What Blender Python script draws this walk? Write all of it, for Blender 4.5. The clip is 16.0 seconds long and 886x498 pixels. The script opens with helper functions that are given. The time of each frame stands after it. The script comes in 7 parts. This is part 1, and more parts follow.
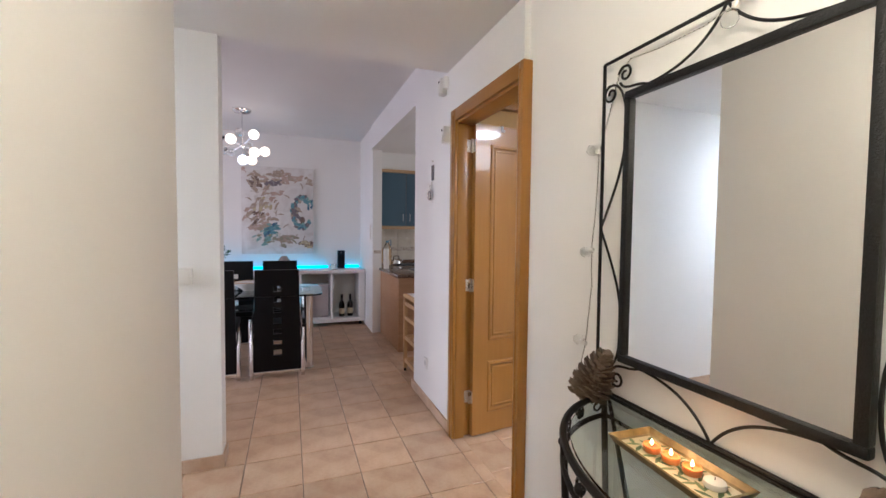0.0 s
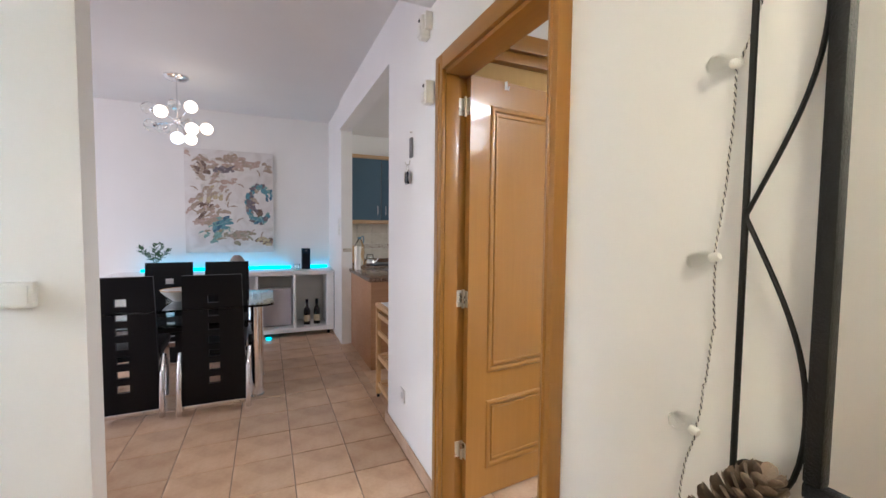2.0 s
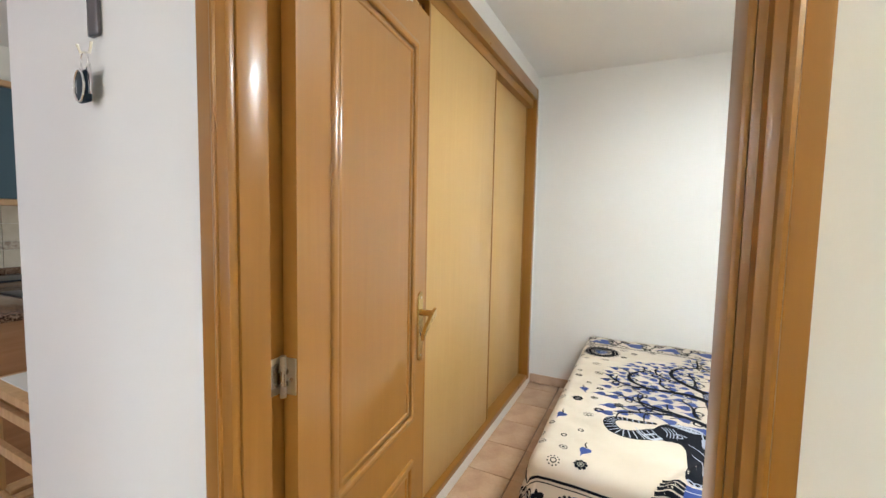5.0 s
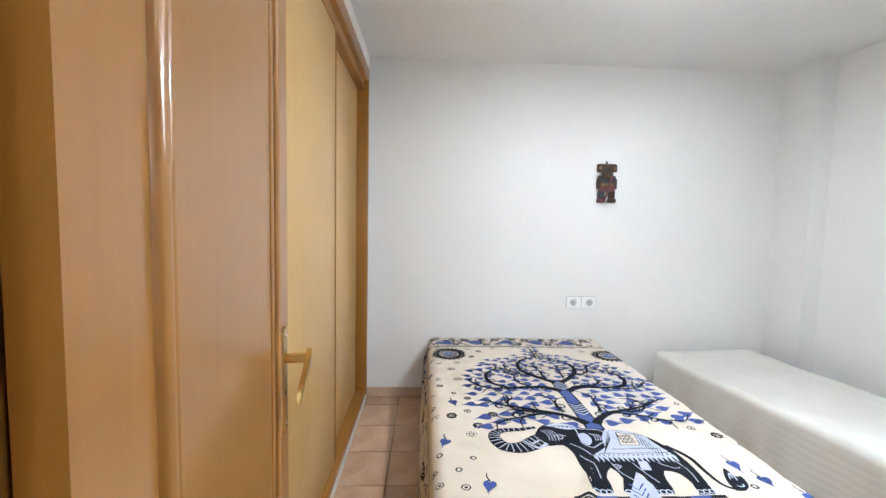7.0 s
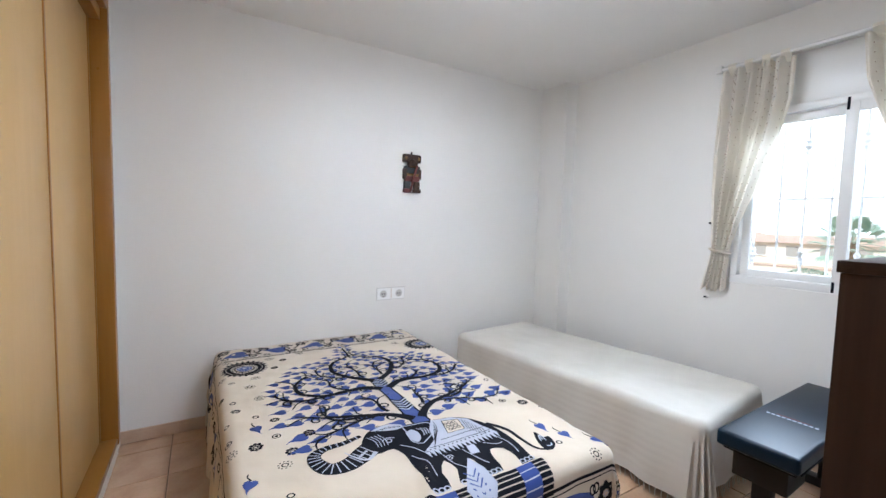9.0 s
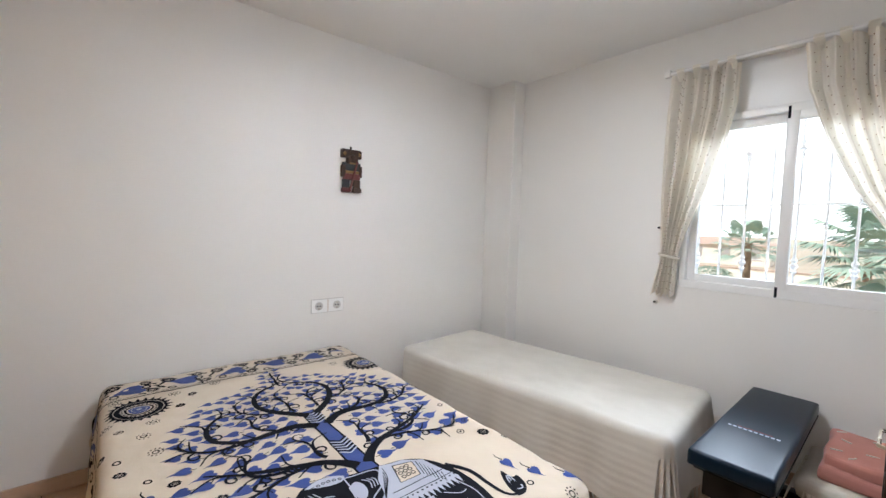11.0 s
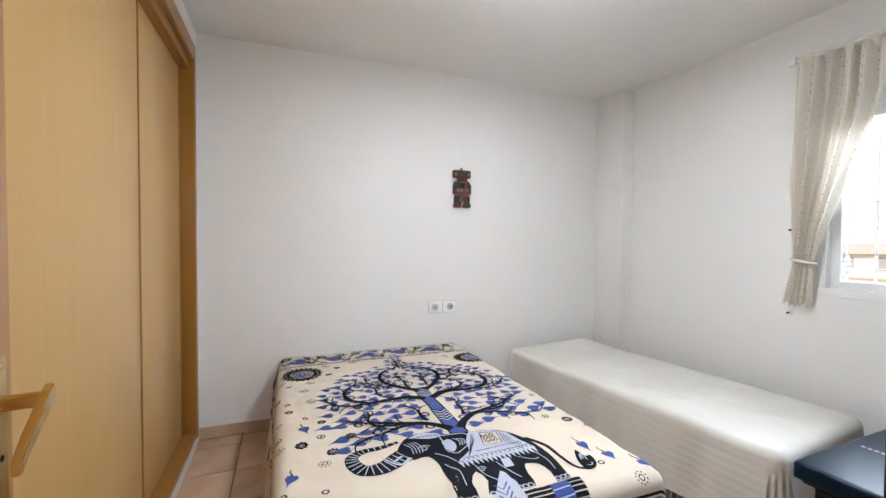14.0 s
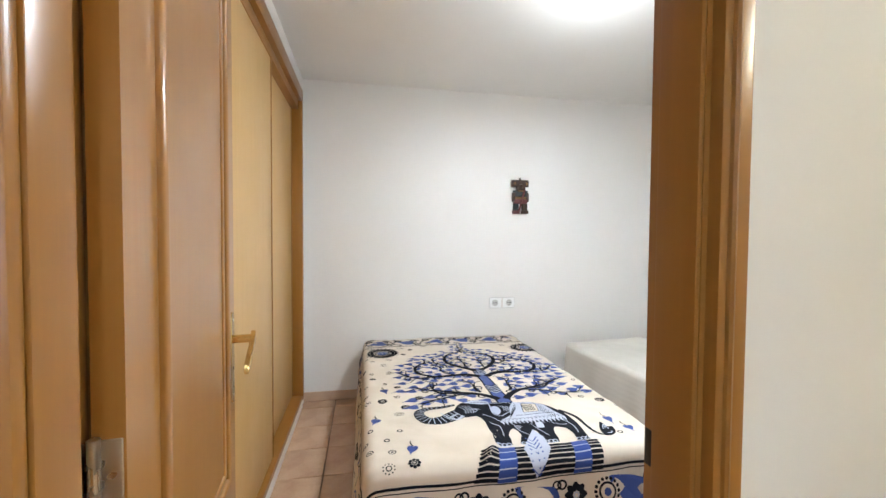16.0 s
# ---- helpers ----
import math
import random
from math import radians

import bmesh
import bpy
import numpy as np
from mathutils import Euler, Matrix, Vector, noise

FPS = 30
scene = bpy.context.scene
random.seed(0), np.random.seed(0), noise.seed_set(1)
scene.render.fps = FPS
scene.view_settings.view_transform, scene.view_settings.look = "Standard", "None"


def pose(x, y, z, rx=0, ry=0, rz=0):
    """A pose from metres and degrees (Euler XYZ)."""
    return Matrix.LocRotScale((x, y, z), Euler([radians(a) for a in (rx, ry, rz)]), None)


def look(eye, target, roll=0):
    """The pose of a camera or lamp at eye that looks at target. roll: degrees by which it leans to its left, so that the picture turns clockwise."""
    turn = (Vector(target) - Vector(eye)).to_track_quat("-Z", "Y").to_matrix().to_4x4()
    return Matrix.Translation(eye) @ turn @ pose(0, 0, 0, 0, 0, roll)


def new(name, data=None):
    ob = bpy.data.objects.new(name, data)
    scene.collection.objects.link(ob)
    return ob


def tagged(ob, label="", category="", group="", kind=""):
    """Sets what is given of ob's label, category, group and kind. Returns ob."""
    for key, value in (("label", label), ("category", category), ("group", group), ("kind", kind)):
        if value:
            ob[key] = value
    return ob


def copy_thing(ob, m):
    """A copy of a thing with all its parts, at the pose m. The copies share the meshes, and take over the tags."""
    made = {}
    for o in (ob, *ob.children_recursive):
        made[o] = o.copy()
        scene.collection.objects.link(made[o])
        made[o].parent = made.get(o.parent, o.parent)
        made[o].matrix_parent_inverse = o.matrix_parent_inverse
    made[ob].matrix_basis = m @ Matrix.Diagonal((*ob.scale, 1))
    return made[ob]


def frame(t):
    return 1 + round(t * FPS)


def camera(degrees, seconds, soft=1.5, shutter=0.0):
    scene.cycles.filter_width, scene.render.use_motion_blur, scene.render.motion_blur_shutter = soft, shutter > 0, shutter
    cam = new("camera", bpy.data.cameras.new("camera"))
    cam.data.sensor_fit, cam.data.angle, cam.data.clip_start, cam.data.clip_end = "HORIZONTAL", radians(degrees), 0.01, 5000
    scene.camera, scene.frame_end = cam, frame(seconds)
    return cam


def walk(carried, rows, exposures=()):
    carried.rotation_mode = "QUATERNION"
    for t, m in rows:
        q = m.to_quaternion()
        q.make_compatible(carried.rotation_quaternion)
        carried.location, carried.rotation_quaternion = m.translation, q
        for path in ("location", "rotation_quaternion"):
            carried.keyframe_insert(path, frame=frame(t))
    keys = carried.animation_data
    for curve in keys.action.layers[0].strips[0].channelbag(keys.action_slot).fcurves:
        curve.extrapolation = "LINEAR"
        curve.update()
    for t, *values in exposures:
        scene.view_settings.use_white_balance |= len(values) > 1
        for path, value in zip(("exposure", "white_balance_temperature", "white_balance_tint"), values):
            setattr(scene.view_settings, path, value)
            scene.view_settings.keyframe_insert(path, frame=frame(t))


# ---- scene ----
cam = camera(95.4, 16.0)
PATH = [
    (0, (-0.983, -0.020, 1.344), (-0.2765, 1.849, 1.2585), 0.6),
    (0.5, (-0.956, 0.124, 1.345), (-0.306, 2.014, 1.256), 0.7),
    (1, (-0.873, 0.283, 1.336), (-0.231, 2.174, 1.244), 0.6),
    (1.5, (-0.785, 0.471, 1.343), (-0.114, 2.352, 1.244), 0.6),
    (2, (-0.742, 0.651, 1.335), (0.057, 2.482, 1.229), 0.6),
    (2.5, (-0.752, 0.856, 1.336), (0.265, 2.575, 1.23), 0.9),
    (3, (-0.732, 1.066, 1.328), (0.494, 2.642, 1.213), 0.8),
    (3.5, (-0.685, 1.258, 1.331), (0.68, 2.715, 1.211), 0.9),
    (4, (-0.63, 1.402, 1.329), (0.878, 2.711, 1.21), 1.0),
    (4.2, (-0.607, 1.463, 1.331), (0.958, 2.702, 1.209), 1.0),
    (6.3, (-0.254, 1.954, 1.325), (1.727, 2.187, 1.181), 1.2),
    (6.5, (-0.227, 1.983, 1.322), (1.763, 2.128, 1.184), 1.1),
    (7, (-0.17, 2.069, 1.323), (1.823, 1.98, 1.186), 1.2),
    (7.5, (-0.105, 2.124, 1.304), (1.857, 1.757, 1.168), 1.4),
    (8, (-0.05, 2.146, 1.292), (1.838, 1.5, 1.157), 1.5),
    (8.5, (-0.006, 2.125, 1.279), (1.791, 1.256, 1.149), 1.4),
    (9, (0.053, 2.097, 1.272), (1.761, 1.065, 1.14), 1.5),
    (9.5, (0.134, 2.064, 1.267), (1.77, 0.921, 1.136), 1.7),
    (9.7, (0.163, 2.059, 1.267), (1.776, 0.883, 1.145), 1.9),
    (12, (0.324, 1.972, 1.303), (1.835, 0.666, 1.187), 1.4),
    (12.5, (0.234, 1.99, 1.285), (1.746, 0.686, 1.188), 1.3),
    (13, (0.133, 2.013, 1.288), (1.734, 0.817, 1.207), 1.1),
    (13.5, (0.049, 2.02, 1.265), (1.78, 1.02, 1.207), 0.6),
    (14, (-0.032, 1.998, 1.25), (1.828, 1.264, 1.198), 0.4),
    (14.5, (-0.119, 1.956, 1.286), (1.829, 1.505, 1.218), 0.4),
    (15, (-0.21, 1.988, 1.298), (1.757, 1.631, 1.232), 0.4),
    (15.5, (-0.328, 2.004, 1.298), (1.64, 1.652, 1.233), 0.4),
    (16, (-0.443, 2.029, 1.29), (1.519, 1.645, 1.228), 0.4),
]
EXPOSURE = [(0, 0.62, 5700, 13), (2, 0.88, 5750, 8), (3, 0.94, 5800, 5), (4.2, 0.96, 5950, 0), (6.0, 0.92, 5800, 4), (7, 0.88, 5500, 5), (8.5, 0.60, 5450, 8), (9.5, 0.48, 5550, 8), (12, 0.34, 5950, 10), (13.5, 0.44, 5950, 9), (14, 0.58, 5750, 8), (14.5, 0.80, 5550, 6), (16, 0.84, 5750, 5)]
walk(cam, [(t, look(e, a, r)) for t, e, a, r in PATH], EXPOSURE)

# ---- world, sun, lamps ----
world = bpy.data.worlds.new("world")
scene.world = world
world.use_nodes = True
wn = world.node_tree.nodes
sky = wn.new("ShaderNodeTexSky")
sky.sky_type = "NISHITA"
sky.sun_disc = False
sky.sun_elevation = radians(42)
sky.sun_rotation = radians(-27)
sky.altitude = 100
sky.air_density = 1.2
sky.dust_density = 2.0
wn["Background"].inputs["Strength"].default_value = 0.09
world.node_tree.links.new(sky.outputs["Color"], wn["Background"].inputs["Color"])


def lamp(name, kind, m, energy, color=(1, 1, 1), **kw):
    data = bpy.data.lights.new(name, kind)
    data.energy, data.color = energy, color
    if kind == "SUN":
        data.angle = kw["angle"]
    elif kind == "AREA":
        data.shape, data.size, data.size_y = "RECTANGLE", kw["size"], kw["size_y"]
    else:
        data.shadow_soft_size = kw["radius"]
    ob = new(name, data)
    ob.matrix_world = m
    return ob


lamp("sun", "SUN", look((0, 0, 0), (-0.3, -0.6, -0.75)), 5.0, (1.0, 0.95, 0.86), angle=radians(0.6))
# daylight through the bedroom window, the living-room window and an assumed, unseen kitchen window
lamp("sky_bedroom_window", "AREA", look((0.8, -3.2, 3.4), (0.85, -0.75, 1.5)), 340, (0.86, 0.93, 1.0), size=3.2, size_y=1.2)
lamp("sky_living_window", "AREA", look((-5.05, 4.3, 1.4), (-2.0, 4.3, 1.2)), 33, (0.94, 0.86, 1.0), size=2.2, size_y=1.9)
lamp("kitchen_fill_light", "AREA", look((3.02, 4.6, 1.6), (1.0, 4.6, 1.2)), 13, (1.0, 0.95, 0.88), size=1.0, size_y=1.0)
lamp("passage_lamp_light", "AREA", pose(-3.4, 2.0, 2.30), 23, (0.87, 0.93, 1.0), size=0.26, size_y=0.26)
# added fill for the corridor walls; its source is unseen, its place assumed
lamp("hall_fill_light", "POINT", pose(-0.66, 0.15, 2.24), 23, (1.0, 0.87, 0.63), radius=0.13)
lamp("bedroom_lamp_light", "AREA", pose(1.28, 0.95, 2.38), 21, (1.0, 0.985, 0.965), size=0.28, size_y=0.28)
lamp("bedroom_dome_light", "POINT", pose(1.28, 0.95, 2.14), 6.0, (1.0, 0.985, 0.965), radius=0.13)

# ---- materials ----
def mat(name, color, rough=0.6, metal=0.0, spec=0.5):
    m = bpy.data.materials.new(name)
    m.use_nodes = True
    b = m.node_tree.nodes["Principled BSDF"]
    b.inputs["Base Color"].default_value = (*color, 1)
    b.inputs["Roughness"].default_value = rough
    b.inputs["Metallic"].default_value = metal
    b.inputs["Specular IOR Level"].default_value = spec
    return m


def tex(m, kind, scale, stretch=(1, 1, 1), detail=6.0, space="Object", **kw):
    """A noise, voronoi or wave texture in object metres; returns the node."""
    n, l = m.node_tree.nodes, m.node_tree.links
    co, mp, tx = n.new("ShaderNodeTexCoord"), n.new("ShaderNodeMapping"), n.new("ShaderNodeTex" + kind)
    mp.inputs["Scale"].default_value = stretch
    l.new(co.outputs[space], mp.inputs["Vector"])
    l.new(mp.outputs["Vector"], tx.inputs["Vector"])
    tx.inputs["Scale"].default_value = scale
    if "Detail" in tx.inputs:
        tx.inputs["Detail"].default_value = detail
    for k, v in kw.items():
        tx.inputs[k].default_value = v
    return tx


def ramp(m, source, stops):
    n, l = m.node_tree.nodes, m.node_tree.links
    r = n.new("ShaderNodeValToRGB")
    e = r.color_ramp.elements
    while len(e) < len(stops):
        e.new(0.5)
    for i, (p, c) in enumerate(stops):
        e[i].position, e[i].color = p, (*c, 1)
    l.new(source, r.inputs["Fac"])
    return r.outputs["Color"]


def mixed(m, fac, a, b, mode="MIX"):
    n, l = m.node_tree.nodes, m.node_tree.links
    x = n.new("ShaderNodeMix")
    x.data_type, x.blend_type = "RGBA", mode
    for value, i in ((fac, 0), (a, 6), (b, 7)):
        if isinstance(value, (int, float)):
            x.inputs[i].default_value = value
        elif isinstance(value, tuple):
            x.inputs[i].default_value = (*value, 1)
        else:
            l.new(value, x.inputs[i])
    return x.outputs[2]


def paint(m, color):
    m.node_tree.links.new(color, m.node_tree.nodes["Principled BSDF"].inputs["Base Color"])
    return m


def rough_by(m, source, lo, hi):
    n, l = m.node_tree.nodes, m.node_tree.links
    r = n.new("ShaderNodeMapRange")
    r.inputs["To Min"].default_value, r.inputs["To Max"].default_value = lo, hi
    l.new(source, r.inputs["Value"])
    l.new(r.outputs["Result"], n["Principled BSDF"].inputs["Roughness"])


def bump(m, source, strength=0.2, distance=0.002):
    n, l = m.node_tree.nodes, m.node_tree.links
    b = n.new("ShaderNodeBump")
    b.inputs["Strength"].default_value, b.inputs["Distance"].default_value = strength, distance
    l.new(source, b.inputs["Height"])
    old = n["Principled BSDF"].inputs["Normal"]
    if old.is_linked:
        l.new(old.links[0].from_socket, b.inputs["Normal"])
    l.new(b.outputs["Normal"], old)


def varied(m, amount=0.12):
    """A shade of its own for each piece."""
    n, l = m.node_tree.nodes, m.node_tree.links
    info, hsv, mr = n.new("ShaderNodeObjectInfo"), n.new("ShaderNodeHueSaturation"), n.new("ShaderNodeMapRange")
    mr.inputs["To Min"].default_value, mr.inputs["To Max"].default_value = 1 - amount, 1 + amount
    l.new(info.outputs["Random"], mr.inputs["Value"])
    l.new(mr.outputs["Result"], hsv.inputs["Value"])
    base = n["Principled BSDF"].inputs["Base Color"]
    l.new(base.links[0].from_socket, hsv.inputs["Color"])
    l.new(hsv.outputs["Color"], base)


def plaster(name, a, b):
    m = mat(name, a, 0.75, spec=0.25)
    big = tex(m, "Noise", 1.3, detail=3)
    paint(m, ramp(m, big.outputs["Fac"], [(0.35, a), (0.7, b)]))
    bump(m, tex(m, "Noise", 55, detail=5).outputs["Fac"], 0.16, 0.002)
    bump(m, tex(m, "Noise", 6, detail=2).outputs["Fac"], 0.10, 0.006)
    return m


def wood(name, dark, light, scale=1.0, along="z", rough=0.35, coat=0.0):
    m = mat(name, light, rough, spec=0.32)
    s = {"x": (0.05, 1, 1), "y": (1, 0.05, 1), "z": (1, 1, 0.05)}[along]
    s2 = {"x": (0.01, 1, 1), "y": (1, 0.01, 1), "z": (1, 1, 0.01)}[along]
    grain = tex(m, "Noise", 44 * scale, s, detail=9, Distortion=0.5)
    fine = tex(m, "Noise", 260 * scale, s2, detail=3)
    col = ramp(m, grain.outputs["Fac"], [(0.25, dark), (0.55, tuple((p + q) / 2 for p, q in zip(dark, light))), (0.75, light)])
    fl = ramp(m, fine.outputs["Fac"], [(0.35, (0.90, 0.88, 0.86)), (0.6, (1, 1, 1))])
    paint(m, mixed(m, 0.14, col, fl, "MULTIPLY"))
    rough_by(m, tex(m, "Noise", 5, detail=3).outputs["Fac"], rough - 0.07, rough + 0.1)
    bump(m, fine.outputs["Fac"], 0.03, 0.0004)
    b = m.node_tree.nodes["Principled BSDF"]
    b.inputs["Coat Weight"].default_value, b.inputs["Coat Roughness"].default_value = coat, 0.15 if coat < 0.5 else 0.08
    return m


def cloth(name, a, b, weave=900, rough=0.9):
    m = mat(name, a, rough, spec=0.15)
    paint(m, ramp(m, tex(m, "Noise", 4, detail=4).outputs["Fac"], [(0.3, a), (0.7, b)]))
    bump(m, tex(m, "Noise", weave, detail=2).outputs["Fac"], 0.25, 0.0008)
    b_ = m.node_tree.nodes["Principled BSDF"]
    b_.inputs["Sheen Weight"].default_value = 0.2
    return m


def speckled(name, stops, scale, rough):
    m = mat(name, stops[0][1], rough)
    paint(m, ramp(m, tex(m, "Noise", scale, detail=9).outputs["Fac"], stops))
    rough_by(m, tex(m, "Noise", 3, detail=3).outputs["Fac"], rough - 0.05, rough + 0.08)
    return m


def metal(name, color, rough):
    m = mat(name, color, rough, 1.0)
    rough_by(m, tex(m, "Noise", 18, detail=4).outputs["Fac"], rough * 0.7, rough * 1.4)
    return m


def glow(name, color, strength):
    m = mat(name, color, 0.4)
    b = m.node_tree.nodes["Principled BSDF"]
    b.inputs["Emission Color"].default_value, b.inputs["Emission Strength"].default_value = (*color, 1), strength
    return m


def glass(name, color=(1, 1, 1), rough=0.0):
    m = mat(name, color, rough)
    b = m.node_tree.nodes["Principled BSDF"]
    b.inputs["Transmission Weight"].default_value, b.inputs["IOR"].default_value = 1.0, 1.45
    return m


def thin_glass(name, gloss):
    """A flat pane: clear, with a little mirror on it."""
    m = mat(name, (1, 1, 1), 0.0)
    n, l = m.node_tree.nodes, m.node_tree.links
    tp, gl, mx_ = n.new("ShaderNodeBsdfTransparent"), n.new("ShaderNodeBsdfGlossy"), n.new("ShaderNodeMixShader")
    gl.inputs["Roughness"].default_value, mx_.inputs["Fac"].default_value = 0.02, gloss
    l.new(tp.outputs["BSDF"], mx_.inputs[1])
    l.new(gl.outputs["BSDF"], mx_.inputs[2])
    l.new(mx_.outputs["Shader"], n["Material Output"].inputs["Surface"])
    return m


M_PANE = thin_glass("window_pane", 0.05)
M_WALL = plaster("wall_plaster", (0.80, 0.785, 0.755), (0.83, 0.815, 0.79))
M_CEIL = plaster("ceiling_plaster", (0.78, 0.765, 0.74), (0.81, 0.80, 0.775))
M_OAK = wood("honey_oak", (0.305, 0.137, 0.024), (0.35, 0.163, 0.032), rough=0.30, coat=0.22)
M_OAK_X = wood("honey_oak_across", (0.305, 0.137, 0.024), (0.35, 0.163, 0.032), along="x", rough=0.30, coat=0.22)
M_OAK_Y = wood("honey_oak_head", (0.305, 0.137, 0.024), (0.35, 0.163, 0.032), along="y", rough=0.30, coat=0.22)
M_LEAFOAK = wood("door_leaf_veneer", (0.355, 0.163, 0.032), (0.385, 0.182, 0.039), rough=0.30, coat=0.6)
M_BEECH = wood("light_oak_veneer", (0.555, 0.350, 0.128), (0.59, 0.380, 0.146), rough=0.34, coat=0.15)
M_PINE = wood("raw_pine", (0.50, 0.30, 0.14), (0.64, 0.42, 0.22), rough=0.5)
M_KWOOD = wood("kitchen_wood", (0.38, 0.20, 0.10), (0.50, 0.29, 0.16), along="x", rough=0.42)
M_KTRIM = wood("kitchen_trim_wood", (0.48, 0.30, 0.16), (0.60, 0.41, 0.24), along="x", rough=0.45)
M_WENGE = wood("wenge_laminate", (0.016, 0.008, 0.006), (0.045, 0.022, 0.015), rough=0.42)
M_TILE = mat("terracotta_tile", (0.5, 0.36, 0.25), 0.32)
_n = tex(M_TILE, "Noise", 5.5, detail=6)
_c = ramp(M_TILE, _n.outputs["Fac"], [(0.28, (0.42, 0.245, 0.145)), (0.50, (0.55, 0.362, 0.228)), (0.72, (0.63, 0.455, 0.310))])
paint(M_TILE, mixed(M_TILE, 0.35, _c, ramp(M_TILE, tex(M_TILE, "Noise", 60, detail=6).outputs["Fac"], [(0.3, (0.8, 0.76, 0.72)), (0.65, (1, 1, 1))]), "MULTIPLY"))
varied(M_TILE, 0.10)
rough_by(M_TILE, _n.outputs["Fac"], 0.22, 0.42)
bump(M_TILE, tex(M_TILE, "Noise", 14, detail=3).outputs["Fac"], 0.12, 0.002)
M_GROUT = plaster("grout", (0.15, 0.115, 0.085), (0.24, 0.19, 0.145))
M_BASE = mat("skirting_tile", (0.5, 0.36, 0.25), 0.4)
paint(M_BASE, ramp(M_BASE, tex(M_BASE, "Noise", 8, detail=6).outputs["Fac"], [(0.3, (0.44, 0.29, 0.19)), (0.7, (0.58, 0.42, 0.30))]))
M_WHITE = mat("white_lacquer", (0.80, 0.79, 0.77), 0.35)
rough_by(M_WHITE, tex(M_WHITE, "Noise", 9).outputs["Fac"], 0.28, 0.45)
M_PLASTIC = mat("white_plastic", (0.78, 0.76, 0.71), 0.38)
bump(M_PLASTIC, tex(M_PLASTIC, "Noise", 300).outputs["Fac"], 0.05, 0.0004)
M_ALU = mat("white_aluminium", (0.82, 0.82, 0.81), 0.3)
rough_by(M_ALU, tex(M_ALU, "Noise", 12).outputs["Fac"], 0.22, 0.4)
M_BLACK = mat("black_leather", (0.004, 0.004, 0.005), 0.30, spec=0.20)
bump(M_BLACK, tex(M_BLACK, "Voronoi", 380).outputs["Distance"], 0.15, 0.0006)
rough_by(M_BLACK, tex(M_BLACK, "Noise", 7).outputs["Fac"], 0.28, 0.48)
# the blue in this base stands in for sky sheen on the bench
M_VINYL = mat("black_vinyl", (0.004, 0.014, 0.028), 0.30, spec=0.16)
bump(M_VINYL, tex(M_VINYL, "Noise", 420).outputs["Fac"], 0.14, 0.0006)
bump(M_VINYL, tex(M_VINYL, "Noise", 7, detail=3).outputs["Fac"], 0.12, 0.004)
M_IRON = mat("wrought_iron", (0.008, 0.0075, 0.007), 0.45, 0.35)
bump(M_IRON, tex(M_IRON, "Noise", 160, detail=6).outputs["Fac"], 0.45, 0.001)
M_HAMMER = mat("hammered_iron", (0.007, 0.007, 0.007), 0.42, 0.3)
bump(M_HAMMER, tex(M_HAMMER, "Voronoi", 230).outputs["Distance"], 0.7, 0.0012)
M_CHROME = metal("chrome", (0.78, 0.78, 0.79), 0.09)
M_BRASS = metal("brass", (0.72, 0.52, 0.20), 0.2)
M_STEEL = metal("nickel", (0.62, 0.58, 0.50), 0.28)
M_MIRROR = mat("mirror_silver", (0.92, 0.93, 0.92), 0.0, 1.0)
M_GLASS = glass("clear_glass", (0.97, 0.99, 0.98))
M_TGLASS = glass("table_glass", (0.82, 0.95, 0.92))
M_BLUE = mat("blue_lacquer", (0.055, 0.105, 0.15), 0.30)
rough_by(M_BLUE, tex(M_BLUE, "Noise", 8).outputs["Fac"], 0.24, 0.38)
M_GRANITE = speckled("granite", [(0.35, (0.03, 0.018, 0.012)), (0.47, (0.13, 0.07, 0.045)), (0.56, (0.24, 0.15, 0.10)), (0.68, (0.36, 0.27, 0.20))], 120, 0.14)
M_KTILE = mat("kitchen_wall_tile", (0.66, 0.60, 0.50), 0.25)
paint(M_KTILE, ramp(M_KTILE, tex(M_KTILE, "Noise", 10).outputs["Fac"], [(0.3, (0.60, 0.54, 0.44)), (0.7, (0.70, 0.64, 0.54))]))
M_BAND = speckled("border_tile", [(0.35, (0.34, 0.26, 0.20)), (0.5, (0.60, 0.53, 0.44)), (0.65, (0.44, 0.37, 0.30))], 26, 0.3)
M_LED = glow("led_strip", (0.0, 0.62, 1.0), 1.3)
M_BULB = glow("lit_bulb", (1.0, 0.80, 0.62), 1.9)
M_COOLBULB = glow("lit_cool_bulb", (0.80, 0.86, 1.0), 1.6)
M_OPAL = glow("opal_dome", (1.0, 0.96, 0.90), 1.7)
M_BEDSHEET = cloth("cream_cotton", (0.63, 0.535, 0.42), (0.69, 0.60, 0.485))
M_INK = cloth("black_print", (0.006, 0.007, 0.011), (0.010, 0.011, 0.016))
M_INK.node_tree.nodes["Principled BSDF"].inputs["Sheen Weight"].default_value = 0.0
M_INDIGO = cloth("blue_print", (0.030, 0.058, 0.23), (0.045, 0.080, 0.29))
M_PALE = cloth("pale_blue_print", (0.40, 0.42, 0.52), (0.50, 0.52, 0.60))
M_BLANKET = cloth("off_white_throw", (0.60, 0.57, 0.51), (0.66, 0.63, 0.57), weave=500)
bump(M_BEDSHEET, tex(M_BEDSHEET, "Noise", 13, detail=6, Distortion=0.6).outputs["Fac"], 0.35, 0.008)
bump(M_BLANKET, tex(M_BLANKET, "Noise", 10, detail=5).outputs["Fac"], 0.22, 0.006)
M_FRINGE = cloth("cream_fringe", (0.56, 0.52, 0.44), (0.66, 0.62, 0.54), weave=600)
